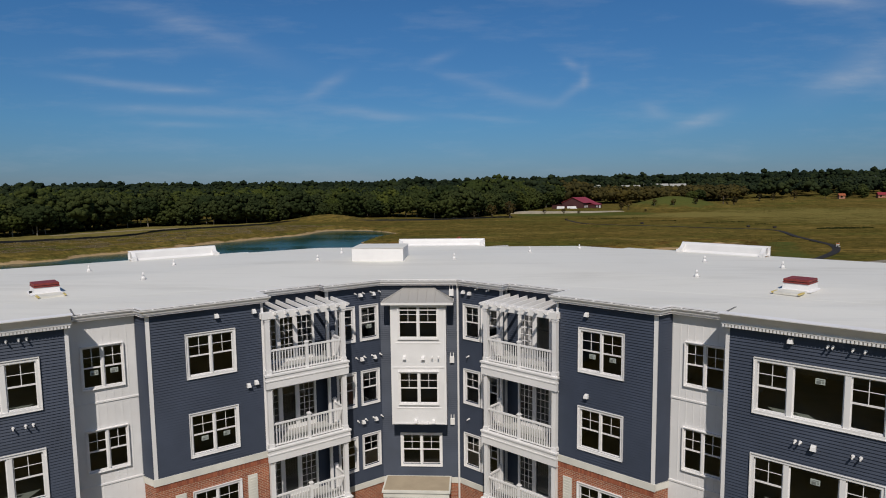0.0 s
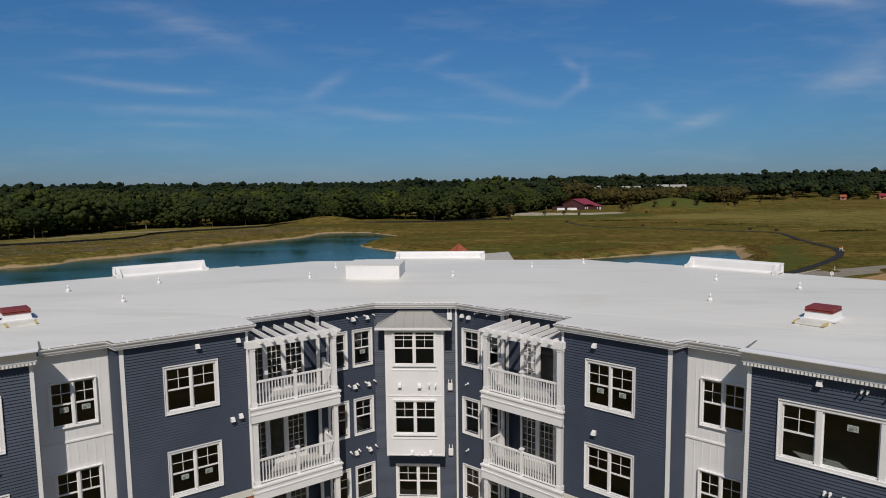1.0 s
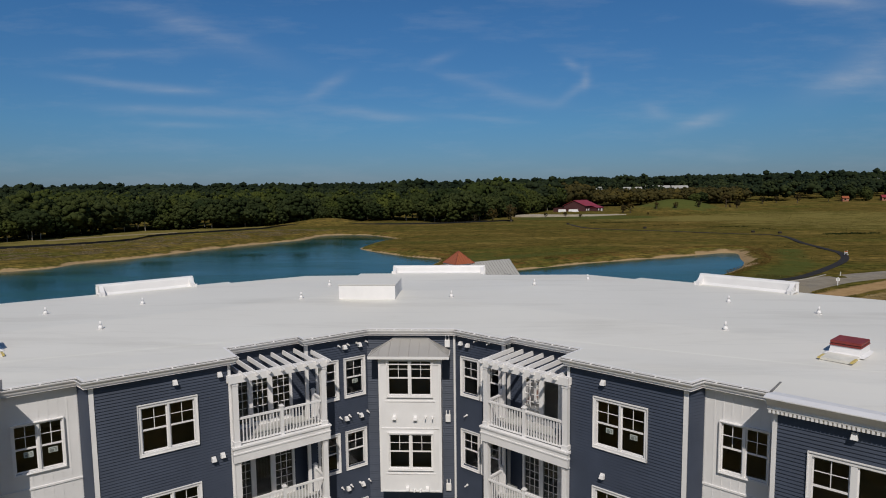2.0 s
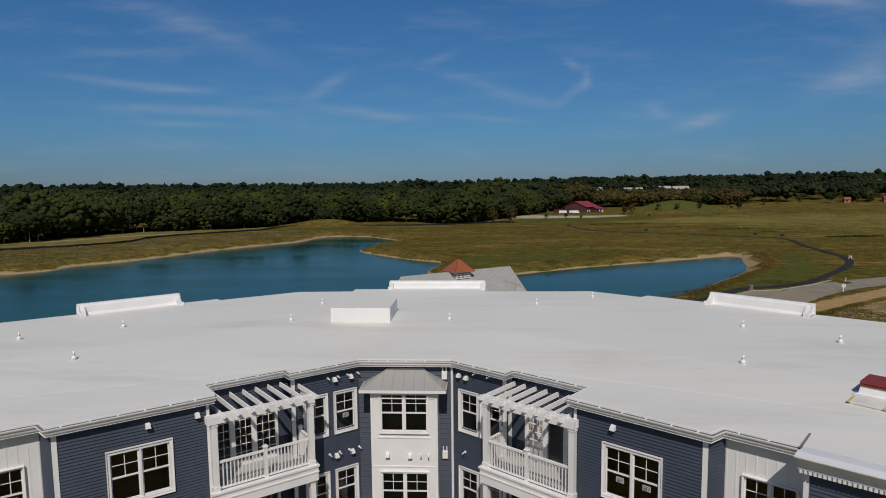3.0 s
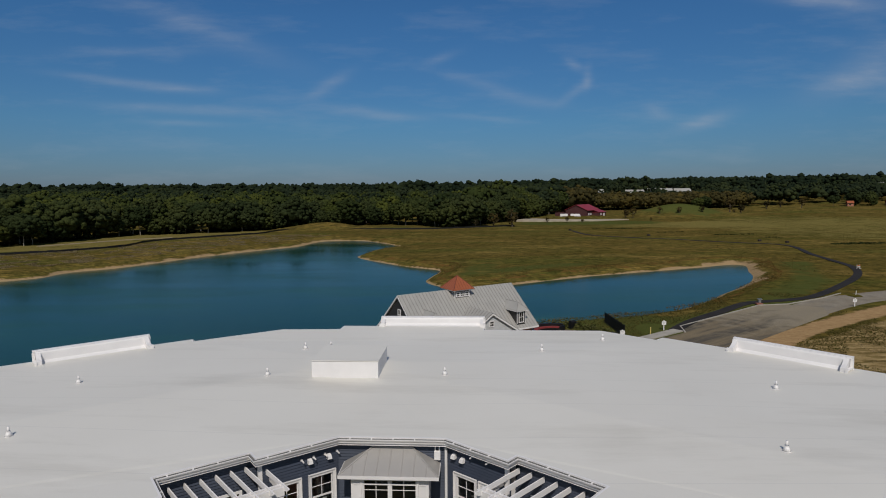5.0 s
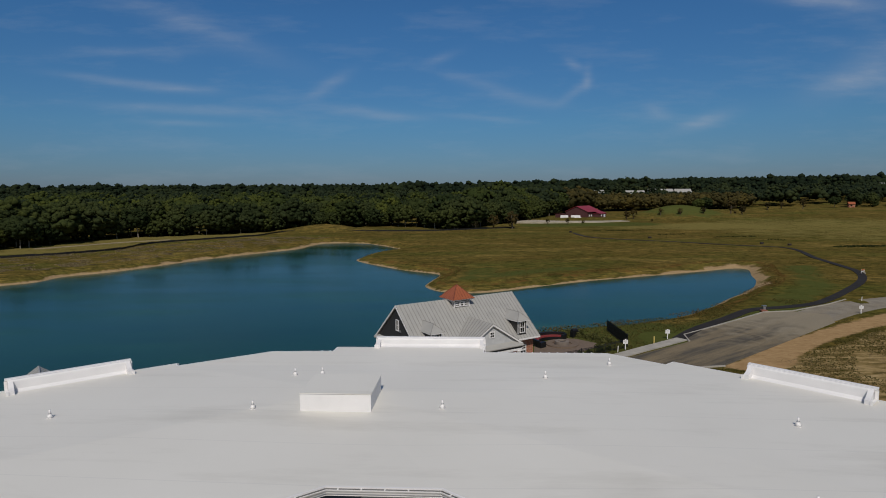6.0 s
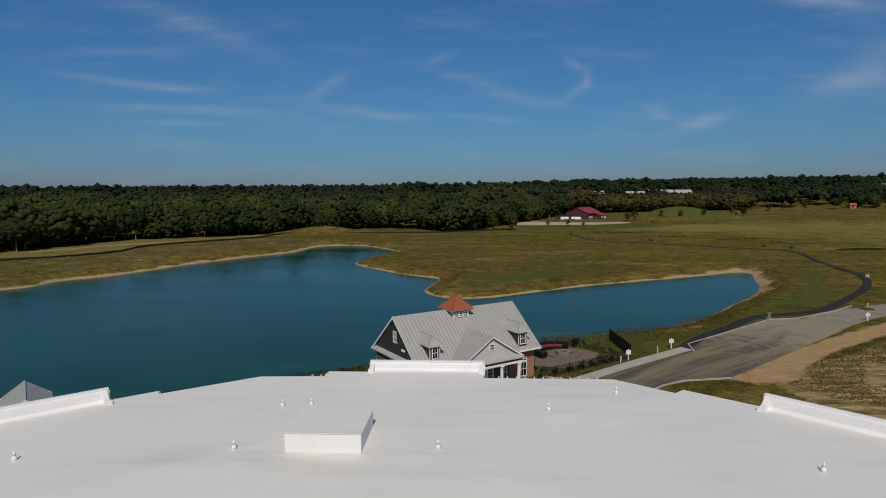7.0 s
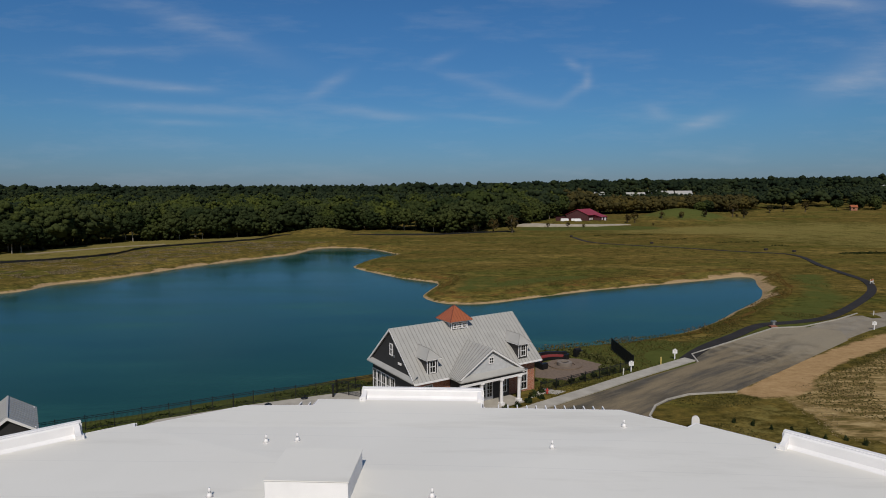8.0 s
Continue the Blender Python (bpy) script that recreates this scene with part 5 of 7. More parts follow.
# ---- clubhouse ----
def seams(roof, a, b, c, d, n, r=0.045):
    """Raised seams from the edge a-b up to the edge d-c, each a piece of its own."""
    for i in range(n + 1):
        k = i / n
        p, q = Vector(a).lerp(Vector(b), k), Vector(d).lerp(Vector(c), k)
        bm = bmesh.new()
        tube(bm, p, q, r, n=4)
        part("seam", bm, SEAM_CAP, roof)


def gable_roof(bm, x0, x1, y0, y1, z0, z1, over=0.3, thick=0.14):
    """Two slabs that meet in a ridge; gives back their top corners."""
    ym = (y0 + y1) / 2
    k = (z1 - z0) / (ym - y0)
    slopes = []
    for ya, s in ((y0, -1), (y1, 1)):
        ye, ze = ya + s * over, z0 - k * over
        top = [(x0, ye, ze), (x1, ye, ze), (x1, ym, z1), (x0, ym, z1)]
        low = [(p[0], p[1], p[2] - thick) for p in top]
        face(bm, top)
        face(bm, low)
        for i in range(4):
            j = (i + 1) % 4
            face(bm, [top[i], top[j], low[j], low[i]])
        slopes.append(top)
    bmesh.ops.remove_doubles(bm, verts=bm.verts, dist=0.001)
    return slopes


def rake_board(parent, p, depth):
    """One sloping white board, four corners of its face pushed back by depth."""
    bm = bmesh.new()
    vs = [bm.verts.new(v) for v in p] + [bm.verts.new(Vector(v) + Vector(depth)) for v in p]
    for f in ((0, 1, 2, 3), (7, 6, 5, 4), (0, 4, 5, 1), (1, 5, 6, 2), (2, 6, 7, 3), (3, 7, 4, 0)):
        bm.faces.new([vs[i] for i in f])
    part("rake_board", bm, WHITE, parent)


def clubhouse():
    h = thing("clubhouse", "brick clubhouse with grey metal gable roof and copper cupola", "clubhouse", pose(-0.17, 47.56, 0, 0, 0, 31.4))
    L, D, E, R = 17.0, 11.0, 4.04, 8.49
    bm = bmesh.new()
    slopes = gable_roof(bm, -0.1, L + 0.1, 0.25, D - 0.25, E, R, 0.35)
    main_roof = part("roof", bm, CLUB_ROOF, h, "grey standing seam metal roof")
    for slope in slopes:
        seams(main_roof, *slope, 36)
    bm = bmesh.new()
    wall_cells(bm, 0.4, L - 0.4, 0, E + 0.1, [(1.4, 2.4, 1.5, 3.0)], 0.6, 0.8, Matrix())
    box(bm, 0.4, L - 0.4, D - 0.8, D - 0.6, 0, E + 0.1)
    box(bm, L - 0.6, L - 0.4, 0.8, D - 0.8, 0, E + 0.2)
    part("brick_wall", bm, BRICK, h, "red brick wall")
    for x0, mat, name in ((0.06, DARK, "gable_wall"), (L - 0.55, DARK, "gable_wall")):
        bm = bmesh.new()
        pts = [(0.6, E - 0.2), (D - 0.6, E - 0.2), (D - 0.6, E + 0.05), (D / 2, R - 0.35), (0.6, E + 0.05)]
        a = [bm.verts.new((x0, y, z)) for y, z in pts]
        b = [bm.verts.new((x0 + 0.15, y, z)) for y, z in pts]
        bm.faces.new(a)
        bm.faces.new(b[::-1])
        for i in range(5):
            bm.faces.new((a[i], b[i], b[(i + 1) % 5], a[(i + 1) % 5]))
        part(name, bm, mat, h, "charcoal gable wall")
    bm = bmesh.new()
    wall_cells(bm, 0.8, D - 0.4, 0, E - 0.1, [(5.05, D - 0.5, 0.4, 2.75)], -0.5, -0.3, pose(0, 0, 0, 0, 0, 90) @ Matrix.Diagonal((1, 1, 1, 1)))
    part("end_wall", bm, DARK, h, "charcoal end wall with tall windows")
    # pent roof over the end wall
    bm = bmesh.new()
    face(bm, [(-0.35, 0.1, E - 0.25), (-0.35, D - 0.1, E - 0.25), (0.42, D - 0.1, E + 0.45), (0.42, 0.1, E + 0.45)])
    box(bm, -0.35, 0.42, 0.1, D - 0.1, E - 0.36, E - 0.26)
    part("pent_roof", bm, CLUB_ROOF, h)
    # white rake boards
    for x in (-0.16, L + 0.1):
        for y in (-0.1, D + 0.1):
            a, b = Vector((x, y, E - 0.3)), Vector((x, D / 2, R - 0.02))
            rake_board(h, [a, b, b - Vector((0, 0, 0.24)), a - Vector((0, 0, 0.22))], (0.06, 0, 0))
    bm = bmesh.new()
    box(bm, -0.1, L + 0.1, -0.2, -0.08, E - 0.5, E - 0.33)
    part("gutter", bm, WHITE, h)
    for i in range(5):
        club_window(h, pose(0.3, 5.58 + i * 1.12, 2.75, 0, 0, -90), 0.82, 2.3, 2)
    club_window(h, pose(0.05, 5.35, 6.72, 0, 0, -90), 0.55, 1.15, 2)
    club_window(h, pose(1.9, 0.58, 3.0), 0.95, 1.5, 2)
    club_window(h, pose(14.97, 0.58, 2.0), 0.8, 1.65, 2)
    club_window(h, pose(14.97, 0.58, 2.62), 0.8, 0.42, 2)
    # small fixtures high on the gable
    for y, z in ((3.55, 5.0), (3.15, 5.0), (4.6, 5.55)):
        bm = bmesh.new()
        box(bm, -0.06, 0.06, y - 0.11, y + 0.11, z - 0.11, z + 0.11)
        part("gable_fixture", bm, WHITE if y < 4 else STEEL, h)
    # dormers
    for x, y in ((2.41, 0.52), (14.58, 0.30)):
        d = part("dormer", bmesh.new(), WHITE, h, "small dormer with hipped metal roof", at=pose(x, y, 0))
        z0, z1, w, o = 3.9, 5.82, 0.66, 0.95
        bm = bmesh.new()
        box(bm, -w, w, 0, 2.0, z0, z1)
        part("body", bm, DARK, d, "charcoal dormer cheeks")
        bm = bmesh.new()
        for a in (-w - 0.012, w - 0.07):
            box(bm, a, a + 0.082, -0.02, 0.03, z0 + 0.3, z1)
        box(bm, -o, o, -0.30, 2.0, z1 - 0.02, z1 + 0.07)
        part("trim", bm, WHITE, d)
        bm = bmesh.new()
        e = z1 + 0.075
        a = [(-o - 0.02, -0.32, e), (o + 0.02, -0.32, e), (o + 0.02, 2.2, e), (-o - 0.02, 2.2, e)]
        r0, r1 = (0, 0.62, e + 0.92), (0, 3.1, e + 0.92)
        face(bm, [a[0], a[1], r0])
        face(bm, [a[1], a[2], r1, r0])
        face(bm, [a[3], a[0], r0, r1])
        part("roof", bm, CLUB_ROOF, d)
        bm = bmesh.new()
        for p, q in ((a[0], r0), (a[1], r0), (r0, r1)):
            tube(bm, p, q, 0.035, n=5)
        part("ridge_cap", bm, SEAM_CAP, d)
        club_window(d, pose(0, -0.012, z1 - 0.2), 0.60, 1.2, 2)
    # entrance porch
    gx0, gx1, gy, ga = 4.35, 12.65, -1.7, 6.6
    gm = (gx0 + gx1) / 2
    bm = bmesh.new()
    k = (ga - 3.96) / (gm - gx0)
    back = 4.0
    for s in (-1, 1):
        xe = gm + s * (gm - gx0 + 0.3)
        ze = 3.96 - k * 0.3
        a, b, c, d = (xe, gy - 0.25, ze), (xe, 0.15, ze), (gm, back - 0.6, ga), (gm, gy - 0.25, ga)
        face(bm, [a, b, c, d])
        face(bm, [(p[0], p[1], p[2] - 0.12) for p in (d, c, b, a)])
        face(bm, [a, d, (d[0], d[1], d[2] - 0.12), (a[0], a[1], a[2] - 0.12)])
        slopes.append((a, b, c, d))
    bmesh.ops.remove_doubles(bm, verts=bm.verts, dist=0.001)
    porch_roof = part("porch_roof", bm, CLUB_ROOF, h)
    for slope in slopes[2:]:
        seams(porch_roof, *slope, 9)
    bm = bmesh.new()
    face(bm, [(gx0 + 0.4, gy, 3.95), (gx1 - 0.4, gy, 3.95), (gm, gy, ga - 0.22)])
    face(bm, [(gx0 + 0.4, gy + 0.1, 3.95), (gm, gy + 0.1, ga - 0.22), (gx1 - 0.4, gy + 0.1, 3.95)])
    part("pediment", bm, GREY_WALL, h, "pale grey boarded pediment")
    bm = bmesh.new()
    face(bm, [(gx0 - 0.2, gy - 0.55, 3.66), (gx1 + 0.2, gy - 0.55, 3.66), (gx1 - 0.5, gy, 4.12), (gx0 + 0.5, gy, 4.12)])
    box(bm, gx0 - 0.2, gx1 + 0.2, gy - 0.55, gy + 0.1, 3.56, 3.65)
    part("porch_skirt", bm, CLUB_ROOF, h)
    bm = bmesh.new()
    box(bm, gx0, gx1, gy - 0.35, gy - 0.05, 3.0, 3.26)
    part("porch_beam", bm, WHITE, h)
    bm = bmesh.new()
    box(bm, gx0 + 0.03, gx1 - 0.03, gy - 0.31, gy - 0.09, 3.26, 3.56)
    part("porch_frieze", bm, DARK, h, "charcoal frieze above the porch beam")
    for s in (-1, 1):
        a, b = Vector((gm + s * (gm - gx0 + 0.25), gy - 0.28, 3.80)), Vector((gm, gy - 0.28, ga + 0.01))
        rake_board(h, [a, b, b - Vector((0, 0, 0.26)), a - Vector((s * 0.3, 0, 0.05))], (0, 0.06, 0))
    club_window(h, pose(gm, gy - 0.01, 5.55), 0.5, 0.55, 2)
    bm = bmesh.new()
    wall_cells(bm, gx0 + 0.2, gx1 - 0.2, 0, 3.6, [(11.45, 12.05, 0.7, 2.15)], 0.2, 0.4, Matrix())
    part("porch_wall", bm, DARK, h)
    club_window(h, pose(11.75, 0.2, 2.15), 0.6, 1.45, 2)
    club_window(h, pose(6.2, 0.19, 2.3), 0.8, 1.7, 2)
    club_door(h, pose(9.2, 0.16, 2.28))
    for x in (4.65, 7.1, 9.75, 12.2):
        bm = bmesh.new()
        box(bm, x - 0.26, x + 0.26, gy - 0.44, gy + 0.08, 0.1, 0.4)
        tube(bm, (x, gy - 0.2, 0.4), (x, gy - 0.2, 2.88), 0.20, 0.165, 16)
        box(bm, x - 0.22, x + 0.22, gy - 0.42, gy + 0.02, 2.88, 3.0)
        part("column", bm, WHITE, h)
    bm = bmesh.new()
    box(bm, gx0, gx1, gy - 0.7, 0.2, 0.02, 0.12)
    part("porch_floor", bm, CONCRETE, h)
    # cupola
    c = part("cupola", bmesh.new(), WHITE, h, "charcoal cupola with copper red pyramid roof", at=pose(8.45, D / 2, -0.2) @ Matrix.Diagonal((1.12, 1.12, 1, 1)))
    bm = bmesh.new()
    box(bm, -1.0, 1.0, -1.0, 1.0, 6.9, 8.66)
    part("body", bm, DARK, c)
    bm = bmesh.new()
    for x in (-1.02, 0.92):
        for y in (-1.02, 0.92):
            box(bm, x, x + 0.1, y, y + 0.1, 6.9, 8.66)
    box(bm, -1.34, 1.34, -1.34, 1.34, 8.64, 8.755)
    part("trim", bm, WHITE, c)
    bm = bmesh.new()
    e = [(-1.42, -1.42, 8.76), (1.42, -1.42, 8.76), (1.42, 1.42, 8.76), (-1.42, 1.42, 8.76)]
    top = Vector((0, 0, 10.4))
    ribs = []
    for i in range(4):
        a, b = Vector(e[i]), Vector(e[(i + 1) % 4])
        face(bm, [a, b, top])
        ribs.append((a, top, 0.04))
        for j in range(1, 8):
            p = a.lerp(b, j / 8)
            ribs.append((p, p + (top - (a + b) / 2) * (1 - abs(j / 8 - 0.5) * 2), 0.022))
    face(bm, e)
    bmesh.ops.remove_doubles(bm, verts=bm.verts, dist=0.001)
    cap = part("cupola_roof", bm, COPPER, h, "copper red standing seam pyramid", at=c.matrix_basis.copy())
    for a, b, r in ribs:
        bm = bmesh.new()
        tube(bm, a, b, r, n=4)
        part("seam", bm, COPPER_SEAM, cap)
    for x in (-0.58, 0, 0.58):
        club_window(c, pose(x, -1.01, 8.38), 0.34, 0.46, 2)
    for y in (-0.5, 0.5):
        club_window(c, pose(-1.01, y, 8.38, 0, 0, -90), 0.34, 0.46, 2)
    return h


def club_window(parent, at, w, h, cols):
    top = part("window", bmesh.new(), WHITE, parent, at=at)
    bm = bmesh.new()
    c = 0.09
    box(bm, -w / 2 - c, w / 2 + c, -0.05, 0.02, 0, c)
    box(bm, -w / 2 - c, w / 2 + c, -0.06, 0.02, -h - c, -h)
    box(bm, -w / 2 - c, -w / 2, -0.05, 0.02, -h, 0)
    box(bm, w / 2, w / 2 + c, -0.05, 0.02, -h, 0)
    for i in range(1, cols):
        x = -w / 2 + w * i / cols
        box(bm, x - 0.015, x + 0.015, -0.03, 0.0, -h, 0)
    box(bm, -w / 2, w / 2, -0.035, 0.005, -h / 2 - 0.03, -h / 2 + 0.03)
    dark = bmesh.new()
    face(dark, [(-w / 2, -0.006, -h), (w / 2, -0.006, -h), (w / 2, -0.006, 0), (-w / 2, -0.006, 0)])
    if parent.parent is not None:
        top.data = mesh_of(bm, "window", WHITE)
        pane = mesh_of(dark, "pane", DARK_GLASS)
        part("window_pane", pane, None, parent, at=at)
    else:
        part("frame", bm, WHITE, top)
        part("pane", dark, DARK_GLASS, top)


def club_door(parent, at):
    top = part("door", bmesh.new(), WHITE, parent, at=at)
    bm = bmesh.new()
    for x in (-0.9, 0.0):
        box(bm, x, x + 0.12, -0.04, 0.03, -2.1, 0)
        box(bm, x + 0.78, x + 0.9, -0.04, 0.03, -2.1, 0)
        box(bm, x + 0.12, x + 0.78, -0.04, 0.03, -0.14, 0)
        box(bm, x + 0.12, x + 0.78, -0.04, 0.03, -2.1, -1.8)
        for k in (1, 2, 3):
            z = -0.14 - 1.66 * k / 4
            box(bm, x + 0.12, x + 0.78, -0.02, 0.0, z - 0.015, z + 0.015)
        box(bm, x + 0.435, x + 0.465, -0.019, 0.001, -1.8, -0.14)
    part("leaf", bm, WHITE, top)
    bm = bmesh.new()
    face(bm, [(-0.9, 0.01, -2.1), (0.9, 0.01, -2.1), (0.9, 0.01, 0), (-0.9, 0.01, 0)])
    part("pane", bm, DARK_GLASS, top)


DARK_GLASS = simple("dark_glazing", (0.012, 0.014, 0.015), 0.06, 0, 0.1, spec=0.6)
clubhouse()


# ---- woods ----
def crown_shape(d, seed):
    """Uneven swelling of a crown in the directions d: rounded boughs with hollows between them."""
    f = np.ones(d.shape[:-1])
    for k, (a, s) in enumerate(((0.12, 2.3), (0.10, 4.3), (0.06, 7.9))):
        f = f + a * np.sin(d[..., 0] * s + seed * (1.3 + k)) * np.sin(d[..., 1] * s + seed * (2.1 + k)) + a * 0.7 * np.sin(d[..., 2] * s * 1.4 + seed * (0.7 + k) + 2 * d[..., 0])
    return f


def ball(level):
    """Corners and triangles of a unit ball."""
    bm = bmesh.new()
    bmesh.ops.create_icosphere(bm, subdivisions=level, radius=1.0)
    v = np.array([p.co for p in bm.verts])
    f = np.array([[p.index for p in q.verts] for q in bm.faces], np.int32)
    bm.free()
    return v, f


BALLS = {k: ball(k) for k in (1, 2)}


def foliage(name, clumps, radii, level, quads, size, material, gen, outward, plant=None):
    """A mesh of uneven leaf clumps with small leaf tufts strewn over them. clumps: places; outward: the way each one faces."""
    n = len(clumps)
    v, f = BALLS[level]
    swell = gen.uniform(0.72, 1.24, (n, len(v), 1))
    V = clumps[:, None, :] + v[None] * radii[:, None, None] * swell * np.array([1.0, 1.0, 0.82])
    F = f[None] + (np.arange(n, dtype=np.int32) * len(v))[:, None, None]
    pick = gen.integers(0, n, quads)
    d = gen.normal(size=(quads, 3)) + outward[pick] * 0.9
    d /= np.linalg.norm(d, axis=1, keepdims=True)
    c = clumps[pick] + d * (radii[pick] * gen.uniform(0.9, 1.16, quads))[:, None] * np.array([1.0, 1.0, 0.82])
    side = np.cross(d + gen.normal(size=d.shape) * 1.2, gen.normal(size=d.shape))
    side /= np.linalg.norm(side, axis=1, keepdims=True) + 1e-9
    up = np.cross(d, side)
    up /= np.linalg.norm(up, axis=1, keepdims=True) + 1e-9
    w = (size * gen.uniform(0.5, 1.4, quads))[:, None]
    Q = np.stack([c - side * w * 0.5, c - up * w * 0.38, c + side * w * 0.5, c + up * w * 0.42], 1)
    co = np.concatenate([V.reshape(-1, 3), Q.reshape(-1, 3)])
    tris = F.reshape(-1, 3)
    base = n * len(v)
    loops = np.concatenate([tris.ravel(), base + np.arange(4 * quads, dtype=np.int32)])
    starts = np.concatenate([np.arange(0, 3 * len(tris), 3), 3 * len(tris) + np.arange(0, 4 * quads, 4)]).astype(np.int32)
    me = bpy.data.meshes.new(name)
    me.vertices.add(len(co))
    me.vertices.foreach_set("co", co.ravel())
    me.loops.add(len(loops))
    me.loops.foreach_set("vertex_index", loops.astype(np.int32))
    me.polygons.add(len(starts))
    me.polygons.foreach_set("loop_start", starts)
    me.update(calc_edges=True)
    me.polygons.foreach_set("use_smooth", np.ones(len(starts), bool))
    if plant is not None:
        values = np.concatenate([np.repeat(plant, len(f)), plant[pick]])
        me.attributes.new("plant", "FLOAT", "FACE").data.foreach_set("value", values.astype(np.float32))
    me.materials.append(material)
    return me


def crown_mesh(name, seed, height, spread, clumps, quads, size, material, foot=0.18):
    """A domed, uneven tree crown of leaf clumps and tufts."""
    gen = np.random.default_rng(seed)
    d = gen.normal(size=(clumps, 3))
    d[:, 2] += 0.3
    d /= np.linalg.norm(d, axis=1, keepdims=True)
    half = height * (1 - foot) / 2
    r = spread * gen.uniform(0.10, 0.20, clumps)
    c = d * np.array([spread, spread, half]) * (crown_shape(d, float(seed)) * gen.uniform(0.78, 0.95, clumps))[:, None]
    heart = np.arange(clumps) % 14 == 0
    c[heart] *= 0.52
    r[heart] = spread * gen.uniform(0.42, 0.52, heart.sum())
    c[:, 2] += height * foot + half
    return foliage(name, c, r, 1, quads, size, material, gen, d)


def trunk_mesh(rng, height, bark):
    bm = bmesh.new()
    lean = Vector((rng.uniform(-0.3, 0.3), rng.uniform(-0.3, 0.3), 0))
    mid = Vector((0, 0, height * 0.45)) + lean
    tube(bm, (0, 0, -0.6), mid, 0.28, 0.19, 6)
    tube(bm, mid, mid + Vector((0.2, 0.1, height * 0.35)), 0.19, 0.06, 6)
    for i in range(4):
        a = rng.uniform(0, 6.28)
        p = Vector((0, 0, height * rng.uniform(0.28, 0.5)))
        tube(bm, p, p + Vector((math.cos(a) * 2.2, math.sin(a) * 2.2, height * 0.2)), 0.10, 0.03, 5)
    return mesh_of(bm, "trunk", bark)


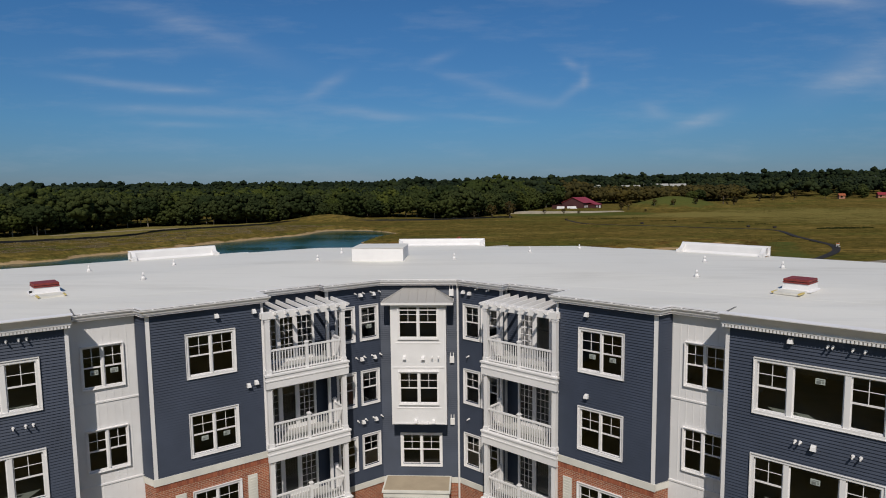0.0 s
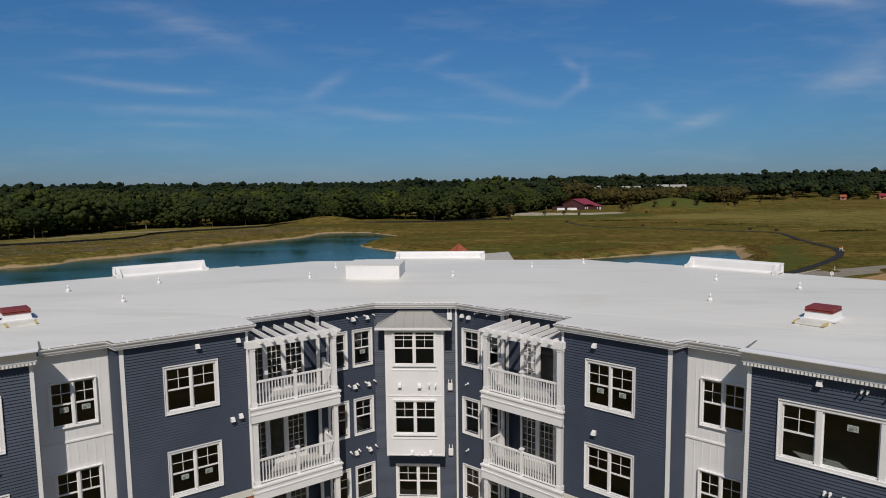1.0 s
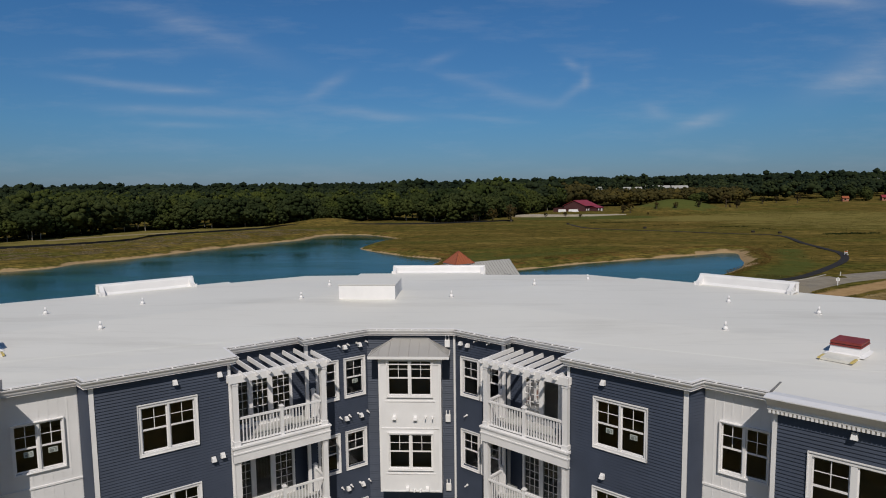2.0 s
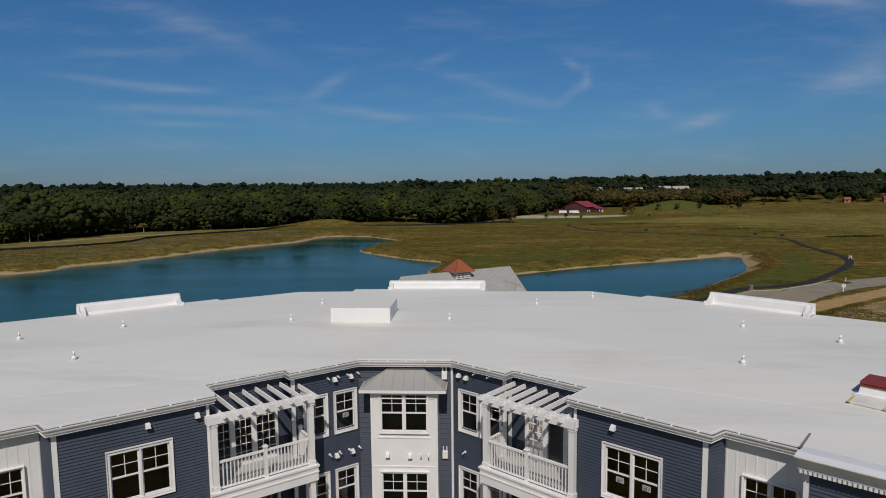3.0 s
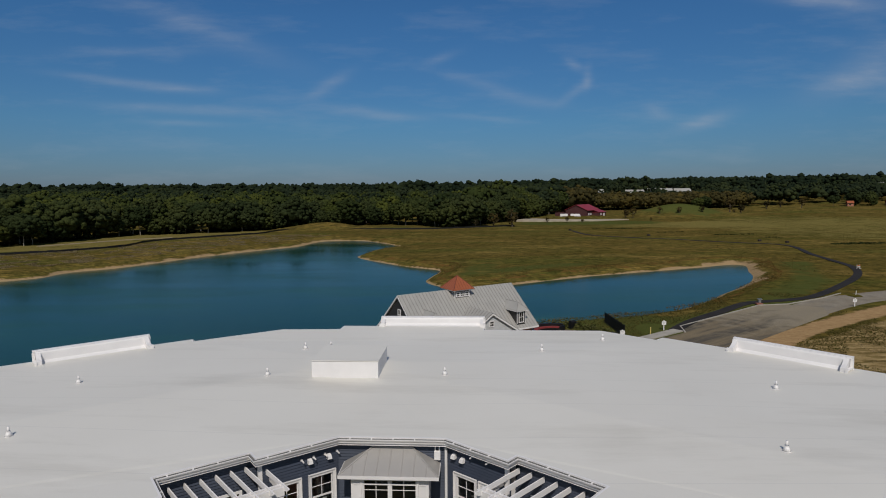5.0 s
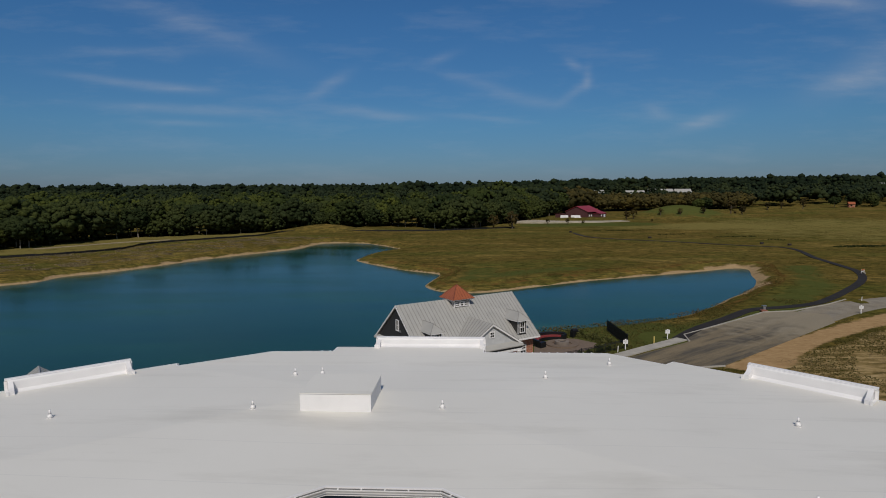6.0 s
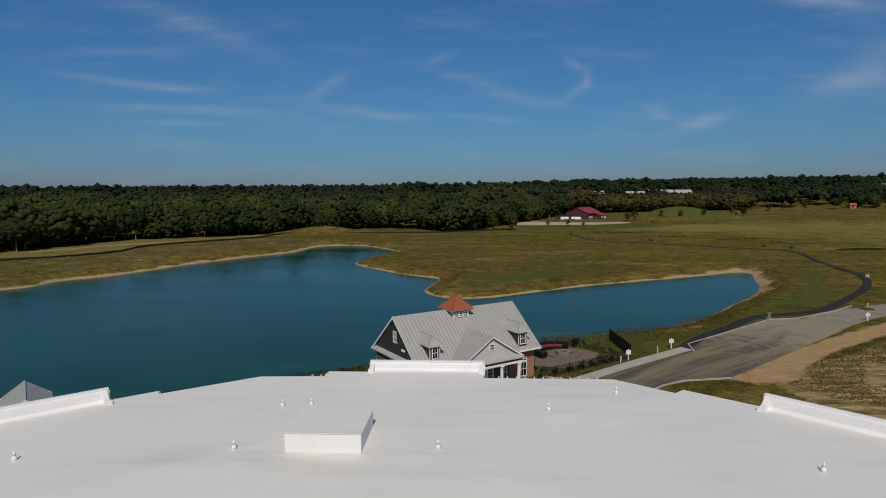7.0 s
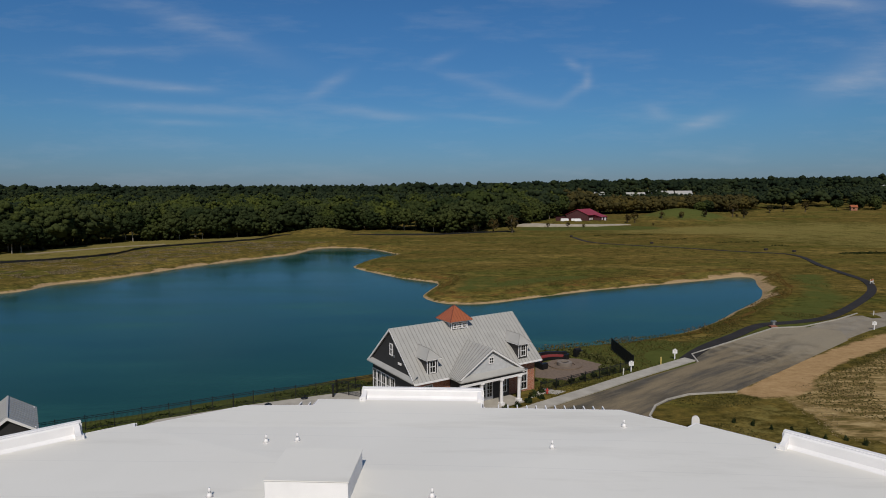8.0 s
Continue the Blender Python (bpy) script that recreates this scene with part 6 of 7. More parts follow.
def build_woods():
    rng = random.Random(11)
    kinds = []
    for i in range(12):
        h = 10.5 + 7.0 * i / 11
        spread = h * rng.uniform(0.42, 0.58)
        kinds.append((h, crown_mesh("crown", i + 1, h, spread, 170, 2000, 0.62, LEAF, 0.28 if i % 2 == 0 else 0.05), trunk_mesh(rng, h, PALE_BARK if i % 2 == 0 else BARK)))
    rust = [(h, crown_mesh("crown", 40 + int(h), h, h * 0.36, 50, 500, 0.36, LEAF_RUST, 0.22), trunk_mesh(rng, h, BARK)) for h in (5.0, 6.5)]
    edge = smooth_line([(-195, 192), (-158, 216), (-148, 254), (-132, 271), (-99, 288), (-77, 308), (-40, 336), (-18, 334), (12, 310), (40, 345), (60, 372), (95, 440)], 10)
    spots = []

    def tree(x, y, kind, scale, label):
        h, crown, trunk = kind
        z = float(land_height(np.array([x]), np.array([y]))[0])
        t = thing("tree", label, "tree", pose(x, y, z, 0, 0, rng.uniform(0, 360)), "trees at the edge of the wood")
        t.scale = (scale,) * 3
        part("trunk", trunk, None, t)
        part("crown", crown, None, t)

    lengths = [0]
    for a, b in zip(edge, edge[1:]):
        lengths.append(lengths[-1] + math.dist(a, b))
    pos = 0
    while pos < lengths[-1] - 1:
        i = max(k for k, v in enumerate(lengths) if v <= pos)
        a, b = edge[i], edge[i + 1]
        k = (pos - lengths[i]) / (lengths[i + 1] - lengths[i])
        d = (Vector(b) - Vector(a)).normalized()
        nrm = Vector((-d.y, d.x))
        for row in range(3):
            off = 2.0 + row * 8.0 + rng.uniform(-2.4, 2.4)
            p = Vector(a).lerp(Vector(b), k) + nrm * off + d * rng.uniform(-2.5, 2.5)
            tree(p.x, p.y, rng.choice(kinds), rng.uniform(0.72, 1.1) * (0.9 if row == 0 else 1.0), "broad leafy green tree at the wood's edge")
        pos += 7.8
    for x, y, s in ((15.2, 322, 1.5), (34, 312, 1.55), (44, 311, 1.9), (24, 313, 0.9), (69, 343, 0.5), (80.5, 342, 0.55), (89.5, 341, 0.5), (124, 368, 1.15), (129, 370, 1.0), (150, 380, 0.7), (162, 378, 0.9), (178, 380, 0.9),
                    (207, 402, 1.5), (214, 400, 1.3), (248, 430, 0.9), (262, 436, 1.0), (284, 446, 1.2), (134, 351, 0.4), (205, 392, 0.5)):
        tree(x, y, rng.choice(rust), s, "small rusty brown tree on the meadow")
    for x, y, s in ((206, 452, 0.8), (214, 458, 0.9), (84, 430, 1.1), (72, 410, 1.2), (60, 398, 1.1), (328, 476, 0.75), (347, 480, 0.85), (358, 474, 0.7), (384, 478, 0.9), (398, 484, 0.9)):
        tree(x, y, rng.choice(kinds), s, "dark green tree standing near the barn")

    def far(name, spots, material, clumps, level, span, quads, size, label, hrange, low=0.25):
        gen = np.random.default_rng(len(spots))
        P = np.array(spots)
        n = len(P)
        h = gen.uniform(*hrange, n) * np.where((P[:, 0] > 35) & (P[:, 0] < 125) & (P[:, 1] > 395) & (P[:, 1] < 490), 1.42, 1.0) * np.where((P[:, 0] > 0.26 * P[:, 1]) & (P[:, 0] < 0.46 * P[:, 1]) & (P[:, 1] > 500) & (P[:, 1] < 702), 0.6, 1.0)
        h = h * (1 + 0.22 * np.array([noise.noise(Vector((x * 0.018, y * 0.018, 5.0))) for x, y in spots]))
        sp = h * gen.uniform(0.46, 0.66, n)
        z0 = land_height(P[:, 0], P[:, 1])
        base = np.stack([P[:, 0], P[:, 1], z0], 1)
        d = gen.normal(size=(n, clumps, 3))
        d[:, :, 2] = np.abs(d[:, :, 2]) - low
        d /= np.linalg.norm(d, axis=2, keepdims=True)
        f = crown_shape(d, gen.uniform(0, 60, n)[:, None]) * gen.uniform(0.80, 0.94, (n, clumps))
        radii = np.stack([sp, sp, h * 0.44], 1)[:, None, :]
        heart = np.arange(clumps) % 8 == 0
        f[:, heart] *= 0.55
        c = d * radii * f[:, :, None] + base[:, None, :] + np.stack([0 * h, 0 * h, h * 0.56], 1)[:, None, :]
        r = sp[:, None] * gen.uniform(*span, (n, clumps))
        r[:, heart] = sp[:, None] * gen.uniform(0.40, 0.50, (n, heart.sum()))
        r = r.ravel()
        me = foliage(name, c.reshape(-1, 3), r, level, int(n * quads), size, material, gen, d.reshape(-1, 3), np.repeat(gen.uniform(0.05, 1.0, n), clumps))
        tagged(new(name, me), label, "woods", kind="stuff")

    near, distant, brown = [], [], []
    poly = edge + [(108, 505), (262, 498), (300, 484), (420, 476), (700, 560), (1500, 1500), (-1500, 1500), (-700, 300)]
    while len(near) < 480:
        x, y = rng.uniform(-320, 130), rng.uniform(170, 560)
        if inside(poly, x, y) and abs(x) < y * 0.86 + 60:
            near.append((x, y))
    while len(distant) < 1100:
        y = rng.uniform(330, 780)
        x = rng.uniform(-0.85, 0.85) * y
        if inside(poly, x, y) and math.hypot(x, y) > 430:
            distant.append((x, y))
    rim = []
    while len(rim) < 2500:
        y = 700 + 1100 * rng.random()
        x = rng.uniform(-0.85, 0.85) * y
        if not (y < 735 and 0.25 * y < x < 0.48 * y):
            rim.append((x, y))
    for i in range(400):
        x = 110 + (i // 5) * 1.9 + rng.uniform(-0.5, 0.5)
        brown.append((x, 468 + 0.10 * (x - 110) + (i % 5) * 5.0 + rng.uniform(-0.6, 0.6)))
    far("woodland", near, LEAF, 84, 1, (0.10, 0.19), 420, 0.75, "dense green woodland behind the lake", (10, 16))
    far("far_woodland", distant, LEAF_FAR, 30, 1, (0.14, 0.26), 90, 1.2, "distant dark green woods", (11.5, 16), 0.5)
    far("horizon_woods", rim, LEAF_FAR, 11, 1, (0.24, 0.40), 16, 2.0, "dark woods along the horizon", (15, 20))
    far("orchard_rows", brown, LEAF_ORCHARD, 26, 1, (0.12, 0.20), 120, 0.6, "rows of brownish young trees", (12.8, 13.4), 0.75)


build_woods()


# ---- barn ----
def barn():
    h = thing("barn", "dark red barn with faded red metal roof", "barn", pose(100.7, 374, 2.0, 0, 0, 50))
    bm = bmesh.new()
    gable_roof(bm, -0.3, 18.5, 0, 16, 4.4, 7.8, 0.4, 0.2)
    part("roof", bm, RED_ROOF, h)
    bm = bmesh.new()
    box(bm, 0.2, 18, 0.3, 15.7, 0, 4.4)
    for x in (0.2, 17.9):
        face(bm, [(x, 0.3, 4.4), (x, 15.7, 4.4), (x, 8, 7.6)])
    part("wall", bm, BARN_WALL, h)
    bm = bmesh.new()
    face(bm, [(8, -4.6, 2.9), (19, -4.6, 2.9), (19, 0.2, 4.3), (8, 0.2, 4.3)])
    box(bm, 8, 19, -4.6, 0.2, 2.7, 2.88)
    part("lean_to_roof", bm, RED_ROOF, h)
    bm = bmesh.new()
    box(bm, 8.3, 18.6, -4.2, 0.25, 0, 2.7)
    part("lean_to_wall", bm, BARN_WALL, h)
    for x in (2, 5, 10.5):
        bm = bmesh.new()
        y = -4.26 if x > 8 else 0.24
        box(bm, x, x + 1.5, y, y + 0.06, 1.0, 2.3)
        part("window", bm, WHITE, h)
    bm = bmesh.new()
    box(bm, 14.5, 17.0, -4.26, -4.2, 0.1, 2.4)
    part("door", bm, WHITE, h)
    bm = bmesh.new()
    box(bm, 1.0, 9, 15.8, 24, 0, 3.0)
    part("shed_wall", bm, BARN_WALL, h)
    bm = bmesh.new()
    face(bm, [(0.4, 15.9, 4.0), (0.4, 24.6, 2.9), (9.5, 24.6, 2.9), (9.5, 15.9, 4.0)])
    box(bm, 0.4, 9.5, 24.4, 24.6, 2.7, 2.88)
    part("shed_roof", bm, COPPER, h, "orange metal shed roof")
    for x, w, hh in ((-19.0, 5.0, 2.6), (-12.5, 6.0, 2.6), (-11.0, 4.4, 1.6)):
        t = thing("parked_van", "white van parked beside the barn", "van", pose(103 + x, 374 - x * 0.25 - 3.0 * (w < 4.5), 1.3, 0, 0, -8), "vehicles by the barn")
        bm = bmesh.new()
        box(bm, 0, w, 0, 2.1, 0.45, hh)
        bmesh.ops.bevel(bm, geom=bm.edges[:], offset=0.2, segments=2, affect="EDGES")
        part("body", bm, WHITE, t)
        for wx in (w * 0.2, w * 0.8):
            bm = bmesh.new()
            tube(bm, (wx, -0.05, 0.35), (wx, 2.15, 0.35), 0.35, n=12)
            part("wheel", bm, BLACK, t)
    flat("barn_yard", [(50, 355), (62, 351), (100, 349), (122, 356), (112, 372), (84, 380), (60, 374)], 1.25, simple("pale_yard_gravel", (0.42, 0.36, 0.27), 0.95, 0, 0.25, 0.3, 2), "pale gravel yard before the barn", "yard", 1.6)


barn()


# ---- small things on the apartment building ----
def wall_lamp(m, x, y, z):
    o = part("wall_lamp", bmesh.new(), WHITE, HOUSE, at=m @ pose(x, y, z) @ Matrix.Scale(0.82, 4))
    bm = bmesh.new()
    box(bm, -0.09, 0.09, -0.03, 0, -0.09, 0.09)
    part("plate", bm, WHITE, o)
    bm = bmesh.new()
    a = [(-0.10, -0.2, -0.10), (0.10, -0.2, -0.10), (0.10, -0.03, -0.12), (-0.10, -0.03, -0.12)]
    b = [(-0.08, -0.17, 0.04), (0.08, -0.17, 0.04), (0.08, -0.03, 0.09), (-0.08, -0.03, 0.09)]
    va, vb = [bm.verts.new(p) for p in a], [bm.verts.new(p) for p in b]
    bm.faces.new(va)
    bm.faces.new(vb)
    for i in range(4):
        bm.faces.new((va[i], va[(i + 1) % 4], vb[(i + 1) % 4], vb[i]))
    part("hood", bm, WHITE, o)


PIPE = None


def pipe_stub(m, x, y, z, tilt=0.0):
    """A white vent pipe that sticks out of the wall."""
    global PIPE
    if PIPE is None:
        bm = bmesh.new()
        tube(bm, (0, 0.02, 0), (0, -0.20, -0.02), 0.027, n=8)
        tube(bm, (0, 0.0, 0), (0, -0.03, 0), 0.048, n=10)
        PIPE = mesh_of(bm, "vent_pipe", WHITE)
    part("vent_pipe", PIPE, None, HOUSE, at=m @ pose(x, y, z))


for side in (-1, 1):
    m = wing(side)
    y = 0.24
    for k in range(3):
        z = 11.98 - k * 3.12
        if side < 0:
            for s in (1.28, 0.85, 0.43, -0.02):
                pipe_stub(m, -s, y, z + 0.03)
            for s in (1.0, 0.30):
                wall_lamp(m, -s, y, z - 0.06)
        elif k == 0:
            wall_lamp(m, 0.23, y, z)
            wall_lamp(m, 0.61, y, z - 0.03)
            for s in (1.05, 1.72):
                pipe_stub(m, s, y, z + 0.22)
        else:
            pipe_stub(m, 0.5, y, z)
    if side < 0:
        for s, z in ((7.9, 11.98), (6.4, 11.98), (6.74, 8.9), (6.42, 8.97)):
            wall_lamp(m, -s, -0.68, z)
        for z in (12.08, 9.1):
            for s in (14.75, 14.40, 14.18):
                pipe_stub(m, -s, -1.01, z)
    else:
        for s, z in ((7.28, 11.94), (7.30, 8.65)):
            wall_lamp(m, s, -0.68, z)
        wall_lamp(m, 14.45, -1.01, 12.1)
        wall_lamp(m, 15.2, -1.01, 8.86)
        for s, z in ((15.45, 12.08), (15.58, 12.08), (16.08, 12.08), (16.38, 12.08), (14.70, 8.93), (14.84, 8.93), (16.22, 8.88), (16.42, 8.88)):
            pipe_stub(m, s, -1.01, z)
for x, z in ((-0.67, 8.95), (0.22, 8.93), (-0.16, 5.82), (0.69, 5.82)):
    wall_lamp(Matrix(), x, -0.62, z)
for x, z in ((0.65, 8.96), (0.95, 8.95), (0.14, 5.74), (0.40, 5.74)):
    pipe_stub(Matrix(), x, -0.62, z)


def service_box(x, z):
    o = part("meter_box", bmesh.new(), WHITE, HOUSE, at=pose(x, 0.24, z))
    bm = bmesh.new()
    box(bm, -0.11, 0.11, -0.12, 0, -0.18, 0.14)
    bmesh.ops.bevel(bm, geom=bm.edges[:], offset=0.015, segments=1, affect="EDGES")
    part("box", bm, WHITE, o)
    for dx in (-0.07, 0.07):
        bm = bmesh.new()
        tube(bm, (dx, -0.06, 0.14), (dx, -0.06, 0.33), 0.022, n=7)
        part("conduit", bm, WHITE, o)


for z in (8.62, 5.5, 11.93):
    service_box(1.56, z)
bm = bmesh.new()
tube(bm, (1.86, 0.20, -0.3), (1.86, 0.20, 12.2), 0.05, n=8)
tube(bm, (1.86, 0.20, 12.2), (1.84, 0.0, 12.42), 0.05, n=8)
part("downspout", bm, WHITE, HOUSE, "white round downspout in the corner")

# rear pergolas whose slats show past the roof edge
for side, u0, u1 in ((1, 4.2, 9.7), (-1, 5.0, 6.6)):
    p = part("pergola", bmesh.new(), WHITE, HOUSE, "white slatted pergola over a rear balcony")
    bm = bmesh.new()
    box(bm, *sorted((side * (u0 - 0.1), side * (u1 + 0.1))), 17.5, 17.62, 11.5, 11.7)
    part("beam", bm, WHITE, p)
    bm = bmesh.new()
    box(bm, -0.03, 0.03, 16.2, 17.62, 12.06, 12.24)
    slat = mesh_of(bm, "slat", WHITE)
    n = round((u1 - u0) / 0.5)
    for i in range(n + 1):
        part("slat", slat, None, p, at=pose(side * (u0 + i * 0.5), 0, 0))
    for u in (u0, u1):
        bm = bmesh.new()
        box(bm, side * u - 0.1, side * u + 0.1, 17.46, 17.66, -0.3, 11.5)
        part("post", bm, WHITE, p)
def arched_sign(x, y, turn):
    """A small white round topped sign that stands on the lawn behind the building."""
    t = thing("arched_sign", "small white round topped sign standing on the lawn", "sign", pose(x, y, 0, 0, 0, turn) @ Matrix.Diagonal((0.9, 1, 0.94, 1)))
    n = 10
    outline = [(-0.4, -0.2), (0.4, -0.2), (0.4, 1.2)] + [(0.4 * math.cos(math.pi * i / n), 1.2 + 0.4 * math.sin(math.pi * i / n)) for i in range(1, n)] + [(-0.4, 1.2)]
    for name, k, y0, y1 in (("board", 1.0, 0.0, 0.14), ("panel", 0.84, -0.02, -0.002)):
        bm = bmesh.new()
        a = [bm.verts.new((u * k, y0, 0.1 + (v - 0.1) * k)) for u, v in outline]
        b = [bm.verts.new((u * k, y1, 0.1 + (v - 0.1) * k)) for u, v in outline]
        bm.faces.new(a)
        bm.faces.new(b[::-1])
        for i in range(len(outline)):
            bm.faces.new((a[i], a[(i + 1) % len(outline)], b[(i + 1) % len(outline)], b[i]))
        part(name, bm, WHITE, t)


arched_sign(27.35, 43.6, -20)


# ---- fences ----
def fence(line, height, label, spacing=2.0, picket=0.11):
    f = thing("fence", label, "fence", group="black iron fences")
    bm = bmesh.new()
    box(bm, -0.035, 0.035, -0.035, 0.035, -0.3, height + 0.06)
    box(bm, -0.05, 0.05, -0.05, 0.05, height + 0.06, height + 0.10)
    post = mesh_of(bm, "post", BLACK)
    pick = bmesh.new()
    for (ax, ay), (bx, by) in zip(line, line[1:]):
        length = math.hypot(bx - ax, by - ay)
        turn = math.degrees(math.atan2(by - ay, bx - ax))
        q = pose(ax, ay, 0.05, 0, 0, turn)
        n = max(1, round(length / spacing))
        for i in range(n + 1):
            part("post", post, None, f, at=q @ pose(length * i / n, 0, 0))
        for z in (height - 0.04, height - 0.22, 0.16):
            bm = bmesh.new()
            box(bm, 0, length, -0.02, 0.02, z - 0.02, z + 0.02, q)
            part("rail", bm, BLACK, f)
        for i in range(1, int(length / picket)):
            x = i * picket
            box(pick, x - 0.009, x + 0.009, -0.009, 0.009, 0.1, height, q)
    tagged(part("infill", pick, BLACK, f, "thin black iron pickets"), kind="stuff")


fence([(-9.7, 55.7), (-18.3, 52.4), (-26, 48.6), (-42, 41)], 1.45, "black iron picket fence along the lake terrace", 2.4)
fence([(-9.6, 55.8), (-6.6, 54.0)], 1.5, "short black iron gate fence on the terrace", 1.5)
fence([(-9.6, 56.0), (-5.6, 58.5)], 1.3, "black iron fence meeting the clubhouse", 2.0)
fence([(14.2, 55.2), (18.3, 57.7), (22.4, 60.2), (27.4, 63.6)], 1.2, "black iron fence round the paved patio", 2.2)
fence([(28.0, 64.2), (27.8, 73.5)], 1.75, "tall black iron fence running to the lake", 1.6, 0.07)


def silt_fence():
    f = thing("silt_fence", "black fabric silt fence on the lake bank", "silt fence")
    line = smooth_line([(-175, 165), (-140, 187), (-127, 196), (-116, 212), (-116, 234), (-104, 250), (-82, 274), (-74, 298), (-35, 298), (0, 298), (14, 304), (46, 318)], 6)
    for i in range(len(line) - 1):
        (ax, ay), (bx, by) = line[i], line[i + 1]
        turn = math.degrees(math.atan2(by - ay, bx - ax))
        bm = bmesh.new()
        box(bm, 0, math.dist(line[i], line[i + 1]) + 0.02, -0.03, 0.03, -0.6, 0.68 + 0.14 * ((i * 7) % 5) / 4)
        part("fabric", bm, BLACK, f, at=pose(ax, ay, 0, 0, 0, turn))
    bm = bmesh.new()
    box(bm, -0.04, 0.04, -0.09, -0.045, -0.3, 1.05)
    stake = mesh_of(bm, "stake", BARK)
    for x, y in line[::2]:
        part("stake", stake, None, f, at=pose(x, y, 0))


silt_fence()
flat("earth_track", ribbon(smooth_line([(-150, 215), (-139, 229), (-130, 242), (-115, 253)], 5), 1.6)[0] + ribbon(smooth_line([(-150, 215), (-139, 229), (-130, 242), (-115, 253)], 5), 1.6)[1][::-1], 0.22,
     simple("pale_bare_earth", (0.30, 0.235, 0.13), 0.95, 0, 0.25, 0.4, 3), "pale bare earth track beside the wood", "track", 0.5)


# ---- signs and small fixtures ----
def signpost(x, y, turn):
    t = thing("signpost", "white wooden post with a small white sign panel", "sign", pose(x, y, 0, 0, 0, turn) @ Matrix.Scale(0.78, 4), "signs along the road")
    bm = bmesh.new()
    box(bm, -0.08, 0.08, -0.08, 0.08, -0.2, 1.25)
    part("post", bm, WHITE, t)
    bm = bmesh.new()
    box(bm, -0.40, 0.40, -0.12, -0.082, 1.05, 1.75)
    box(bm, -0.12, 0.12, -0.12, -0.082, 1.75, 1.9)
    part("panel", bm, WHITE, t)
    bm = bmesh.new()
    for z, w in ((1.6, 0.24), (1.45, 0.28), (1.3, 0.18)):
        box(bm, -w, w, -0.126, -0.121, z, z + 0.05)
    part("lettering", bm, simple("grey_sign_print", (0.35, 0.36, 0.35), 0.8), t)


signpost(27.3, 63.0, -5)
signpost(35.2, 68.6, -8)
signpost(75.0, 84.8, -20)


def single_box(name, dims, at, material, label, category, group=""):
    bm = bmesh.new()
    x, y, z = dims
    box(bm, -x / 2, x / 2, -y / 2, y / 2, 0, z)
    bmesh.ops.bevel(bm, geom=bm.edges[:], offset=min(dims) * 0.12, segments=2, affect="EDGES")
    return single(name, bm, material, label, category, at, group)


bm = bmesh.new()
tube(bm, (0, 0, -0.1), (0, 0, 1.0), 0.09, n=10)
tube(bm, (0, 0, 1.0), (0, 0, 1.08), 0.09, 0.03, n=10)
single("marker_post", bm, YELLOW, "yellow utility marker post in the grass", "marker post", pose(32.3, 66.0, 0))
for x, y in ((25.9, 61.8), (83, 96)):
    bm = bmesh.new()
    tube(bm, (0, 0, -0.1), (0.06, 0, 0.85), 0.07, n=10)
    single("pale_stake", bm, CREAM, "pale leaning stake beside the pavement", "stake", pose(x, y, 0))
t = thing("utility_pedestal", "grey utility pedestal on a reddish pallet", "pedestal", pose(59.6, 87.2, 0.08) @ Matrix.Scale(0.8, 4))
bm = bmesh.new()
box(bm, -1.1, 0.3, -0.7, 0.3, 0, 0.3)
part("pallet", bm, simple("reddish_pallet", (0.26, 0.10, 0.06), 0.9), t)
bm = bmesh.new()
box(bm, -0.2, 0.35, 0.3, 0.75, 0, 1.0)
box(bm, -0.4, 0.55, 0.2, 0.85, 1.0, 1.15)
part("cabinet", bm, STEEL, t)
for x, y in ((132.9, 205), (126.1, 211.6), (94.1, 242), (68.5, 280)):
    single_box("utility_bin", (1.3, 0.8, 0.75), pose(x, y, 0.0, 0, 0, 20), simple("dark_brown_box", (0.03, 0.022, 0.018), 0.8), "dark brown box beside the footpath", "box", "boxes beside the path")
t = thing("road_barrier", "orange and white barrier at the path bend", "barrier", pose(109, 132.5, 0, 0, 0, 35))
for x in (-0.8, 0.8):
    bm = bmesh.new()
    box(bm, x - 0.05, x + 0.05, -0.4, 0.4, 0, 0.1)
    box(bm, x - 0.05, x + 0.05, -0.05, 0.05, 0.1, 1.1)
    part("leg", bm, WHITE, t)
for z, mt in ((0.45, WHITE), (0.8, simple("orange_plastic", (0.55, 0.16, 0.03), 0.6))):
    bm = bmesh.new()
    box(bm, -1.0, 1.0, -0.09, -0.05, z, z + 0.22)
    part("board", bm, mt, t)

